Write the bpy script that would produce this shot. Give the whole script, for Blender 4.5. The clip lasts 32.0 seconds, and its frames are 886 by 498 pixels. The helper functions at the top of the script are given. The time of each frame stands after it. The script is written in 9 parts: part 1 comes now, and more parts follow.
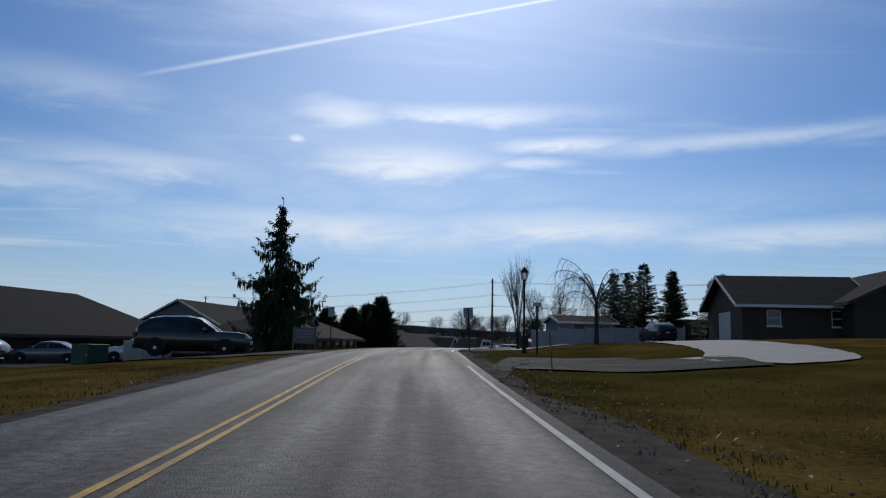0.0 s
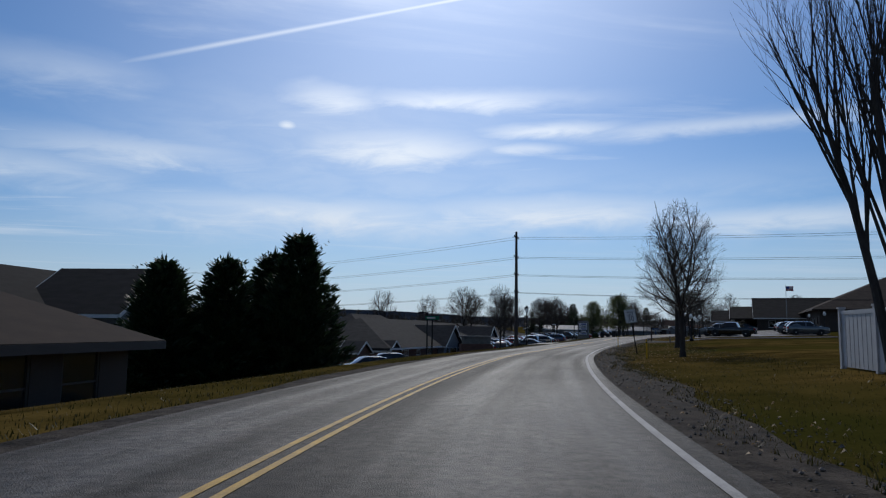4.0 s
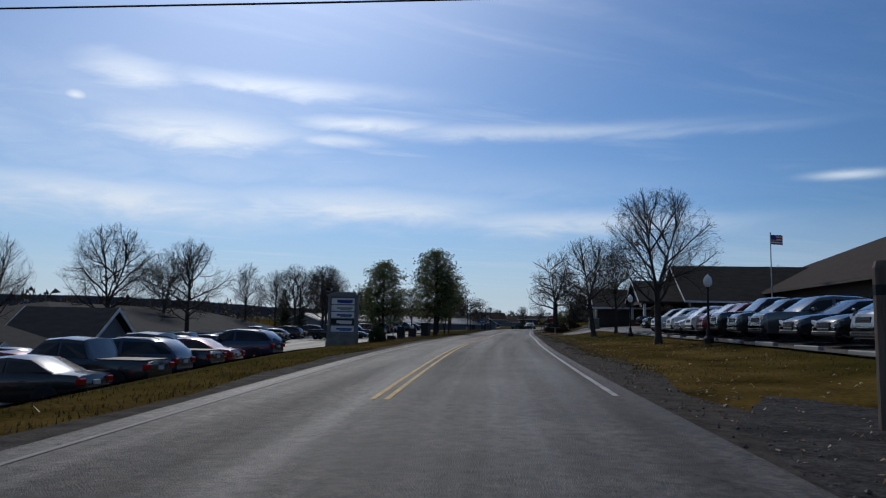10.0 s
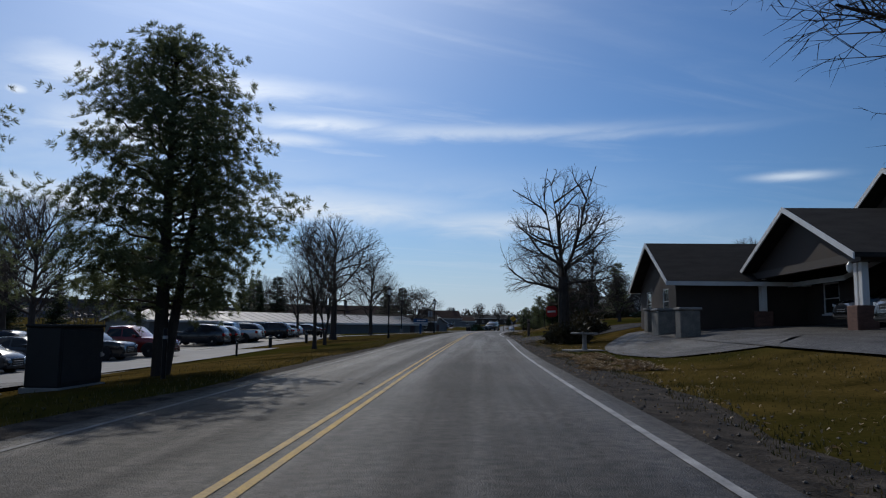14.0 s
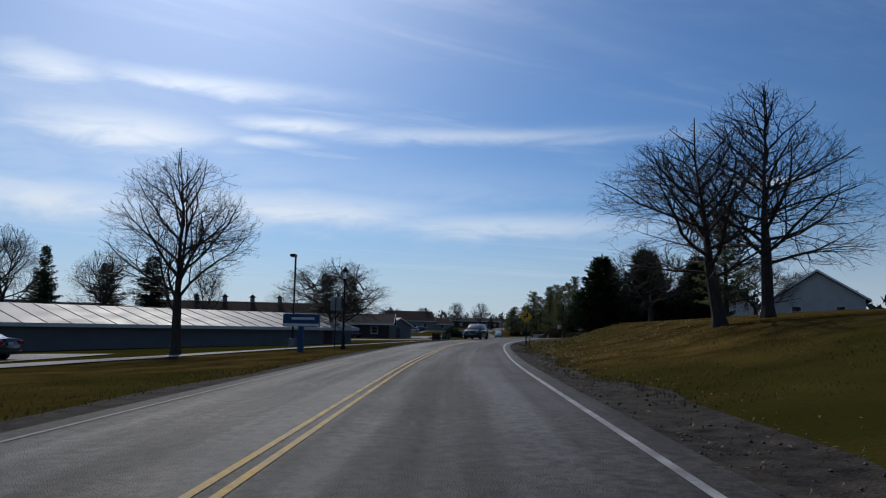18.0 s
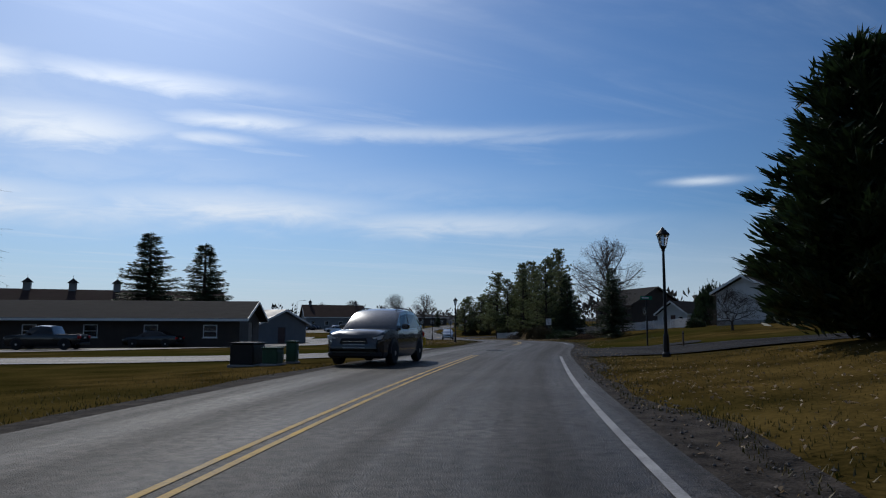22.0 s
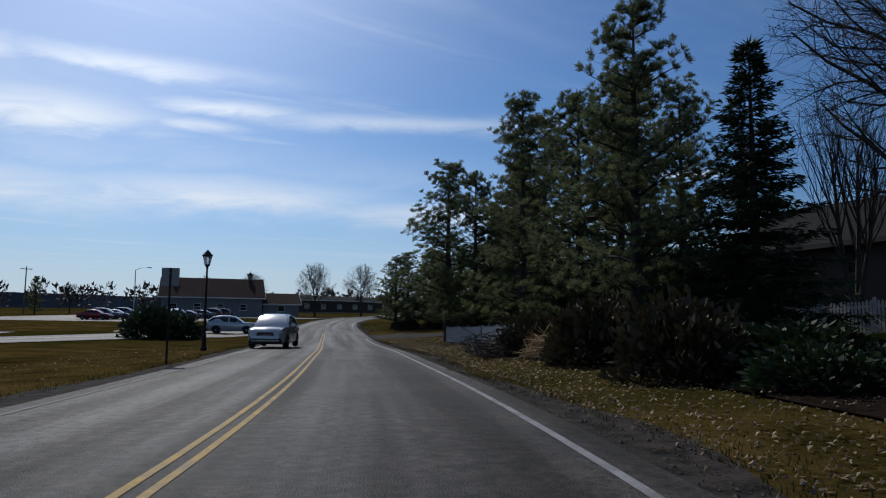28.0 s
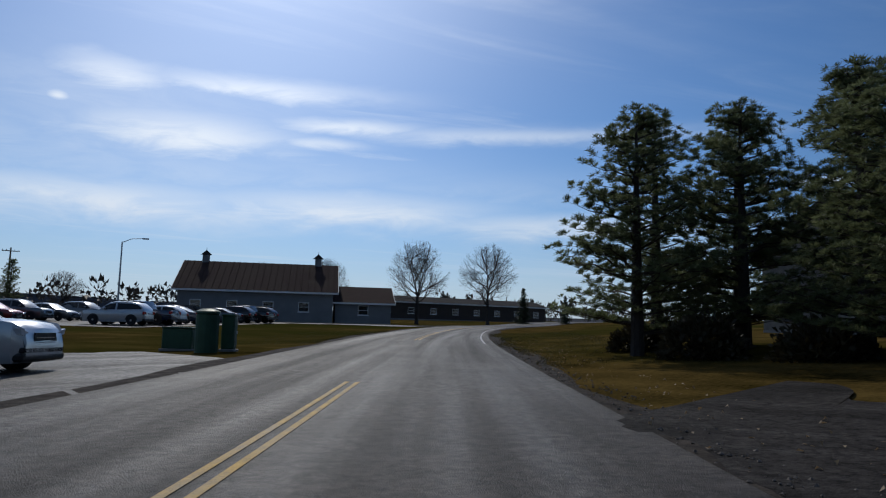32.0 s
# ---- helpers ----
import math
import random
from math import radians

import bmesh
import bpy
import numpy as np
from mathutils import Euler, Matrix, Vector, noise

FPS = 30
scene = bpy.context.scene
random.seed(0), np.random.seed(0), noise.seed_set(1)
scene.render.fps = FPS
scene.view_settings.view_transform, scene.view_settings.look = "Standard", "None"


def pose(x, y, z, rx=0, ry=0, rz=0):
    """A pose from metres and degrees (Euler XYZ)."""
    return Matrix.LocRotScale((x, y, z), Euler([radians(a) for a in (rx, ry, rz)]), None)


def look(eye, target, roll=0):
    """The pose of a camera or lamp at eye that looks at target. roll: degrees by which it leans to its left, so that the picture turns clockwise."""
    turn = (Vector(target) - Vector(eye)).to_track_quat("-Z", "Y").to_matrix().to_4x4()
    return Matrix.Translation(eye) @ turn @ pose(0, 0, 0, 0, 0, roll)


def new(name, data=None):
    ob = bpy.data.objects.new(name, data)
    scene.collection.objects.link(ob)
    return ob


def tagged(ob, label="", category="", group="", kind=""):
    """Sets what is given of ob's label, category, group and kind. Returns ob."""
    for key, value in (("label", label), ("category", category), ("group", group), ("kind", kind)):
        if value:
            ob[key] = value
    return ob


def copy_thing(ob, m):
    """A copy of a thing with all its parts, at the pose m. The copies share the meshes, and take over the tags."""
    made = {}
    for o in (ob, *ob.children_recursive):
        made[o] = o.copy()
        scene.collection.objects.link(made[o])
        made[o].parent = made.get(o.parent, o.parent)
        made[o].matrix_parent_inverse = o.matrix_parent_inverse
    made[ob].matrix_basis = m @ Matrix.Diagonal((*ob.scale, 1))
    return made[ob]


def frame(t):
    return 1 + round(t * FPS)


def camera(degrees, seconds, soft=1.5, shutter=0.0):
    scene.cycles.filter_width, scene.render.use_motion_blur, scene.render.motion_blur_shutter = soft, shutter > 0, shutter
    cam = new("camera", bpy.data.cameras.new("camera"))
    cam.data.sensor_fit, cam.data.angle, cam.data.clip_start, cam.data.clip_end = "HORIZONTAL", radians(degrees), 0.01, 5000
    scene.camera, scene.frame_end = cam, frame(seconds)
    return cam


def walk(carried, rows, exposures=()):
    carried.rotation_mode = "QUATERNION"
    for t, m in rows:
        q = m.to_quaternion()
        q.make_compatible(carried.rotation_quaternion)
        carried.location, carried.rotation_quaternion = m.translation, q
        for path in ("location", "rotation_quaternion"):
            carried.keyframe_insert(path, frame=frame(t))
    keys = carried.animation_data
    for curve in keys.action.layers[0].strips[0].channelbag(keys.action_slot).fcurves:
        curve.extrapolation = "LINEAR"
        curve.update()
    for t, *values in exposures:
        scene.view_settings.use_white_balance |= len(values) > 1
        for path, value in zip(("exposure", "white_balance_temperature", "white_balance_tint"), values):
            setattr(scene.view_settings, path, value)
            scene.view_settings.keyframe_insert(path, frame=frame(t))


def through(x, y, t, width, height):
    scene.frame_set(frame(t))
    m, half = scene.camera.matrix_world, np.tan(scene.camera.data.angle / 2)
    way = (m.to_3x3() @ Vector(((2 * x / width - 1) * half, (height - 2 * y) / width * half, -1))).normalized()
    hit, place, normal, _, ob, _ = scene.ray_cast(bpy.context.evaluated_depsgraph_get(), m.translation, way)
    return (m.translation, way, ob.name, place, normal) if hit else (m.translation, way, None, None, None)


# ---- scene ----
cam = camera(64.0, 32.0, soft=1.15)
# seconds, place, yaw, pitch, roll
PATH = (
    (0, -0.152, 0.312, 1.292, -2.058, 7.614, 1.206),
    (0.5, -0.280, 7.204, 1.454, -1.113, 7.713, 0.987),
    (1, -0.376, 14.096, 1.612, -0.414, 7.735, 0.752),
    (1.5, -0.394, 20.989, 1.762, -0.099, 7.635, 0.465),
    (2, -0.289, 27.876, 1.873, -0.210, 7.430, 0.226),
    (2.5, -0.018, 34.748, 1.936, -0.609, 7.176, 0.159),
    (3, 0.373, 41.610, 1.971, -1.159, 6.934, 0.262),
    (3.5, 0.887, 48.462, 1.985, -1.860, 6.729, 0.487),
    (4, 1.541, 55.293, 1.989, -2.745, 6.521, 0.772),
    (4.5, 2.356, 62.096, 1.985, -3.852, 6.320, 1.072),
    (5, 3.354, 68.865, 1.971, -5.185, 6.136, 1.342),
    (5.5, 4.557, 75.593, 1.949, -6.715, 5.986, 1.529),
    (6, 5.986, 82.273, 1.927, -8.396, 5.882, 1.578),
    (6.5, 7.685, 88.894, 1.902, -10.057, 5.861, 1.550),
    (7, 9.624, 95.463, 1.868, -11.635, 5.877, 1.483),
    (7.5, 11.763, 101.994, 1.841, -13.100, 5.929, 1.395),
    (8, 14.034, 108.493, 1.845, -14.437, 5.960, 1.353),
    (8.5, 16.405, 114.940, 1.859, -15.585, 6.023, 1.288),
    (9, 18.838, 121.327, 1.885, -16.540, 6.109, 1.197),
    (9.5, 21.308, 127.654, 1.938, -17.355, 6.186, 1.227),
    (10, 23.827, 133.966, 1.998, -18.153, 6.216, 1.254),
    (10.5, 26.401, 140.262, 2.059, -18.890, 6.209, 1.161),
    (11, 29.031, 146.537, 2.120, -19.616, 6.245, 0.946),
    (11.5, 31.712, 152.790, 2.180, -20.189, 6.319, 0.742),
    (12, 34.446, 159.029, 2.228, -20.675, 6.351, 0.675),
    (12.5, 37.217, 165.258, 2.271, -21.095, 6.383, 0.726),
    (13, 40.023, 171.461, 2.299, -21.489, 6.390, 0.763),
    (13.5, 42.847, 177.638, 2.317, -21.711, 6.344, 0.786),
    (14, 45.692, 183.851, 2.337, -21.806, 6.265, 0.779),
    (14.5, 48.562, 190.107, 2.355, -21.892, 6.219, 0.811),
    (15, 51.469, 196.399, 2.369, -22.150, 6.269, 0.883),
    (15.5, 54.414, 202.727, 2.387, -22.510, 6.375, 0.964),
    (16, 57.400, 209.088, 2.418, -22.886, 6.502, 1.030),
    (16.5, 60.424, 215.480, 2.464, -23.180, 6.614, 1.060),
    (17, 63.487, 221.900, 2.522, -23.287, 6.673, 1.033),
    (17.5, 66.559, 228.346, 2.582, -23.353, 6.673, 1.004),
    (18, 69.635, 234.820, 2.625, -23.544, 6.555, 0.889),
    (18.5, 72.733, 241.304, 2.655, -23.852, 6.432, 0.701),
    (19, 75.880, 247.785, 2.661, -24.224, 6.332, 0.511),
    (19.5, 79.122, 254.224, 2.661, -24.495, 6.296, 0.411),
    (20, 82.440, 260.609, 2.671, -24.784, 6.355, 0.445),
    (20.5, 85.743, 266.970, 2.696, -25.269, 6.432, 0.412),
    (21, 89.106, 273.270, 2.722, -26.022, 6.466, 0.330),
    (21.5, 92.603, 279.466, 2.758, -26.934, 6.457, 0.244),
    (22, 96.234, 285.551, 2.778, -27.896, 6.422, 0.158),
    (22.5, 100.006, 291.509, 2.776, -28.877, 6.386, 0.003),
    (23, 103.902, 297.356, 2.787, -29.839, 6.408, -0.158),
    (23.5, 107.887, 303.103, 2.811, -30.770, 6.390, -0.191),
    (24, 111.940, 308.762, 2.834, -31.517, 6.364, -0.133),
    (24.5, 116.048, 314.355, 2.837, -32.184, 6.296, -0.125),
    (25, 120.175, 319.901, 2.837, -32.830, 6.189, -0.140),
    (25.5, 124.269, 325.438, 2.827, -33.315, 6.054, -0.157),
    (26, 128.280, 331.008, 2.799, -33.480, 5.906, -0.135),
    (26.5, 132.154, 336.652, 2.749, -33.139, 5.766, -0.019),
    (27, 135.836, 342.411, 2.684, -32.078, 5.663, 0.257),
    (27.5, 139.302, 348.312, 2.605, -30.630, 5.612, 0.529),
    (28, 142.540, 354.358, 2.519, -28.888, 5.662, 0.659),
    (28.5, 145.531, 360.553, 2.438, -27.037, 5.742, 0.745),
    (29, 148.264, 366.882, 2.365, -25.244, 5.801, 0.849),
    (29.5, 150.828, 373.290, 2.288, -23.570, 5.834, 1.002),
    (30, 153.307, 379.743, 2.201, -22.168, 5.878, 1.109),
    (30.5, 155.670, 386.250, 2.115, -21.049, 5.966, 1.126),
    (31, 157.960, 392.808, 2.044, -20.223, 6.092, 1.167),
    (31.5, 160.222, 399.404, 2.003, -19.697, 6.280, 1.250),
    (32, 162.486, 406.021, 1.984, -19.357, 6.540, 1.369),
)


def eye_pose(x, y, z, yaw, pitch, roll):
    a, p = radians(yaw), radians(pitch)
    return look((x, y, z), (x - math.sin(a) * math.cos(p), y + math.cos(a) * math.cos(p), z + math.sin(p)), roll)


walk(cam, [(t, eye_pose(*p)) for t, *p in PATH])
scene.view_settings.exposure = -0.13
scene.view_settings.use_white_balance = True
scene.view_settings.white_balance_temperature, scene.view_settings.white_balance_tint = 6250, 10

# ---- sky and sun ----
SUN_EL, SUN_AZ = 38.0, 4.0  # degrees above the horizon, and clockwise from +y
world = bpy.data.worlds.new("sky")
scene.world = world
world.use_nodes = True
wn, wl = world.node_tree.nodes, world.node_tree.links
wn.clear()


def wnode(kind, **values):
    n = wn.new(kind)
    for key, v in values.items():
        if key in n.inputs:
            n.inputs[key].default_value = v
    return n


def wmath(op, a, b=None, c=None):
    n = wn.new("ShaderNodeMath")
    n.operation = op
    for i, v in enumerate((a, b, c)):
        if v is None:
            continue
        if isinstance(v, (int, float)):
            n.inputs[i].default_value = v
        else:
            wl.new(v, n.inputs[i])
    return n.outputs[0]


def build_sky():
    sky = wn.new("ShaderNodeTexSky")
    sky.sky_type, sky.sun_disc = "NISHITA", False
    sky.sun_elevation, sky.sun_rotation = radians(SUN_EL), radians(SUN_AZ)
    sky.air_density, sky.dust_density, sky.ozone_density = 1.0, 0.15, 2.5
    co = wn.new("ShaderNodeTexCoord")
    sep = wn.new("ShaderNodeSeparateXYZ")
    wl.new(co.outputs["Generated"], sep.inputs[0])
    dx, dy, dz = sep.outputs
    up = wmath("MAXIMUM", dz, 0.03)
    px, py = wmath("DIVIDE", dx, up), wmath("DIVIDE", dy, up)
    # high thin cloud lies in a sheet; streaks run across the road's direction
    comb = wn.new("ShaderNodeCombineXYZ")
    wl.new(wmath("MULTIPLY_ADD", px, 0.16, wmath("MULTIPLY", py, 0.05)), comb.inputs[0])
    wl.new(wmath("MULTIPLY_ADD", py, 0.85, wmath("MULTIPLY", px, -0.10)), comb.inputs[1])
    comb.inputs[2].default_value = 3.7
    big = wnode("ShaderNodeTexNoise", Scale=0.9, Detail=6.0, Roughness=0.55, Distortion=0.9)
    wl.new(comb.outputs[0], big.inputs["Vector"])
    comb2 = wn.new("ShaderNodeCombineXYZ")
    wl.new(wmath("MULTIPLY", px, 0.5), comb2.inputs[0])
    wl.new(wmath("MULTIPLY", py, 2.0), comb2.inputs[1])
    comb2.inputs[2].default_value = 8.1
    fine = wnode("ShaderNodeTexNoise", Scale=1.0, Detail=7.0, Roughness=0.62, Distortion=1.4)
    wl.new(comb2.outputs[0], fine.inputs["Vector"])
    veil = wmath("ADD", wmath("MULTIPLY", big.outputs[0], 0.75), wmath("MULTIPLY", fine.outputs[0], 0.35))
    mask = wn.new("ShaderNodeMapRange")
    mask.interpolation_type = "SMOOTHSTEP"
    wl.new(veil, mask.inputs[0])
    mask.inputs[1].default_value, mask.inputs[2].default_value = 0.52, 0.80
    cloud = wmath("MULTIPLY", mask.outputs[0], 0.6)
    # the cloud thins out to the right of the road's direction
    side = wn.new("ShaderNodeMapRange")
    wl.new(wmath("DIVIDE", dx, wmath("MAXIMUM", dy, 0.2)), side.inputs[0])
    side.inputs[1].default_value, side.inputs[2].default_value = 0.15, 1.1
    side.inputs[3].default_value, side.inputs[4].default_value = 1.0, 0.25
    cloud = wmath("MULTIPLY", cloud, side.outputs[0])

    # wisps: fine streaks in the sky's own directions
    turn = wmath("ARCTAN2", wmath("MULTIPLY", dx, -1.0), dy)
    rise = wmath("ARCSINE", dz)
    comb3 = wn.new("ShaderNodeCombineXYZ")
    wl.new(wmath("MULTIPLY_ADD", turn, 9.0, wmath("MULTIPLY", rise, 6.0)), comb3.inputs[0])
    wl.new(wmath("MULTIPLY", rise, 34.0), comb3.inputs[1])
    comb3.inputs[2].default_value = 1.7
    wisp = wnode("ShaderNodeTexNoise", Scale=1.0, Detail=7.0, Roughness=0.6, Distortion=0.5)
    wl.new(comb3.outputs[0], wisp.inputs["Vector"])
    shred = wn.new("ShaderNodeMapRange")
    shred.interpolation_type = "SMOOTHSTEP"
    wl.new(wisp.outputs[0], shred.inputs[0])
    shred.inputs[1].default_value, shred.inputs[2].default_value = 0.32, 0.68
    shred.inputs[3].default_value, shred.inputs[4].default_value = 0.66, 1.10
    cloud = wmath("MULTIPLY", cloud, shred.outputs[0])

    def puff(yaw, el, wide, high, strength):
        """A small cloud by its direction."""
        a = wmath("SUBTRACT", turn, radians(yaw))
        e = wmath("SUBTRACT", rise, radians(el))
        e = wmath("ADD", e, wmath("MULTIPLY", wmath("MULTIPLY_ADD", wisp.outputs[0], 2.4, -1.2), radians(min(high, 1.2)) * 0.9))
        q = wmath("ADD", wmath("POWER", wmath("DIVIDE", a, radians(wide)), 2.0), wmath("POWER", wmath("DIVIDE", e, radians(high)), 2.0))
        p = wmath("MULTIPLY", wmath("EXPONENT", wmath("MULTIPLY", q, -1.0)), strength)
        return p if wide < 3 else wmath("MULTIPLY", p, shred.outputs[0])

    for args in CLOUDS:
        cloud = wmath("MAXIMUM", cloud, puff(*args))
    # the trail of an aeroplane: a thin great circle with frayed edges
    nrm = Vector(TRAIL[0]).cross(Vector(TRAIL[1])).normalized()
    off = wmath("ADD", wmath("ADD", wmath("MULTIPLY", dx, nrm.x), wmath("MULTIPLY", dy, nrm.y)), wmath("MULTIPLY", dz, nrm.z))
    wide = wn.new("ShaderNodeMapRange")
    wl.new(dx, wide.inputs[0])
    wide.inputs[1].default_value, wide.inputs[2].default_value = -0.40, 0.10
    wide.inputs[3].default_value, wide.inputs[4].default_value = 0.0036, 0.0018
    q = wmath("POWER", wmath("DIVIDE", off, wide.outputs[0]), 2.0)
    fade = wn.new("ShaderNodeMapRange")
    wl.new(dx, fade.inputs[0])
    fade.inputs[1].default_value, fade.inputs[2].default_value = -0.42, -0.25
    trail = wmath("MULTIPLY", wmath("EXPONENT", wmath("MULTIPLY", q, -1.0)), wmath("MULTIPLY", fade.outputs[0], 0.55))
    ahead = wn.new("ShaderNodeMapRange")
    wl.new(dy, ahead.inputs[0])
    ahead.inputs[1].default_value, ahead.inputs[2].default_value = 0.3, 0.5
    cloud = wmath("MAXIMUM", cloud, wmath("MULTIPLY", trail, ahead.outputs[0]))
    # thin cloud shines most towards the sun
    s = Vector((math.sin(radians(SUN_AZ)) * math.cos(radians(SUN_EL)), math.cos(radians(SUN_AZ)) * math.cos(radians(SUN_EL)), math.sin(radians(SUN_EL))))
    near = wmath("ADD", wmath("ADD", wmath("MULTIPLY", dx, s.x), wmath("MULTIPLY", dy, s.y)), wmath("MULTIPLY", dz, s.z))
    fall = wn.new("ShaderNodeMapRange")
    fall.interpolation_type = "SMOOTHSTEP"
    wl.new(near, fall.inputs[0])
    fall.inputs[1].default_value, fall.inputs[2].default_value = 0.40, 0.88
    fall.inputs[3].default_value, fall.inputs[4].default_value = 0.66, 1.0
    near = wmath("POWER", wmath("MAXIMUM", near, 0.0), 8.0)
    white = wn.new("ShaderNodeMix")
    white.data_type = "RGBA"
    wl.new(wmath("MINIMUM", near, 1.0), white.inputs[0])
    white.inputs[6].default_value, white.inputs[7].default_value = (9.5, 10.8, 12.3, 1), (12.1, 12.6, 13.4, 1)
    mix = wn.new("ShaderNodeMix")
    mix.data_type = "RGBA"
    wl.new(cloud, mix.inputs[0])
    tint = wn.new("ShaderNodeMix")
    tint.data_type, tint.blend_type = "RGBA", "MULTIPLY"
    tint.inputs[0].default_value, tint.inputs[7].default_value = 1.0, (0.66, 0.90, 1.16, 1)
    wl.new(sky.outputs[0], tint.inputs[6])
    deep = wn.new("ShaderNodeVectorMath")  # the blue deepens away from the sun
    deep.operation = "SCALE"
    wl.new(tint.outputs[2], deep.inputs[0])
    wl.new(fall.outputs[0], deep.inputs["Scale"])
    wl.new(deep.outputs[0], mix.inputs[6])
    wl.new(white.outputs[2], mix.inputs[7])
    # pale haze low over the horizon
    haze = wn.new("ShaderNodeMix")
    haze.data_type = "RGBA"
    low = wn.new("ShaderNodeMapRange")
    wl.new(dz, low.inputs[0])
    low.inputs[1].default_value, low.inputs[2].default_value = 0.0, 0.16
    low.inputs[3].default_value, low.inputs[4].default_value = 0.85, 0.0
    wl.new(low.outputs[0], haze.inputs[0])
    wl.new(mix.outputs[2], haze.inputs[6])
    haze.inputs[7].default_value = (7.6, 8.6, 10.0, 1)
    mix = haze
    # aureole: light scattered by the thin veil round the sun
    halo = wn.new("ShaderNodeMix")
    halo.data_type, halo.blend_type = "RGBA", "ADD"
    halo.inputs[0].default_value = 1.0
    wl.new(mix.outputs[2], halo.inputs[6])
    glow = wn.new("ShaderNodeMix")
    glow.data_type = "RGBA"
    wl.new(wmath("POWER", near, 2.2), glow.inputs[0])
    glow.inputs[6].default_value, glow.inputs[7].default_value = (0, 0, 0, 1), (9.0, 9.0, 9.2, 1)
    wl.new(glow.outputs[2], halo.inputs[7])
    bg = wn.new("ShaderNodeBackground")
    bg.inputs[1].default_value = 0.070
    wl.new(halo.outputs[2], bg.inputs[0])
    out = wn.new("ShaderNodeOutputWorld")
    wl.new(bg.outputs[0], out.inputs[0])


# yaw, elevation, half width, half height in degrees, strength
CLOUDS = (
    (10.1, 15.9, 0.75, 0.4, 0.95), (-48.3, 11.2, 2.4, 0.3, 0.85), (6.6, 18.1, 4.2, 1.2, 0.8), (-4, 18.3, 9, 0.8, 0.8), (1.5, 14.4, 8.5, 1.7, 0.95), (20, 12.8, 10, 1.4, 0.7),
    (-11.5, 16.0, 5.5, 0.6, 0.85), (-9, 14.5, 3.4, 0.5, 0.8), (-24, 15.6, 13, 0.6, 0.6), (8, 8.9, 15, 1.7, 0.95), (-11, 9.3, 13, 1.5, 0.95), (-28, 8.4, 12, 1.0, 0.8),
    (29, 10.8, 9, 1.6, 0.6), (26, 17.7, 7, 1.5, 0.45), (7, 14.5, 16, 5.0, 0.40), (4, 11.5, 28, 2.4, 0.36), (-20, 11, 16, 2.0, 0.28), (-36, 15.2, 9, 0.4, 0.3))
TRAIL = ((-0.3214, 0.8832, 0.3415), (0.1582, 0.8782, 0.4514))
build_sky()
sun = new("sun", bpy.data.lights.new("sun", "SUN"))
sun.data.energy, sun.data.angle, sun.data.color = 2.0, radians(0.6), (1.0, 0.93, 0.82)
sun.matrix_world = look((0, 0, 60), (-math.sin(radians(SUN_AZ)) * math.cos(radians(SUN_EL)), -math.cos(radians(SUN_AZ)) * math.cos(radians(SUN_EL)), 60 - math.sin(radians(SUN_EL))))

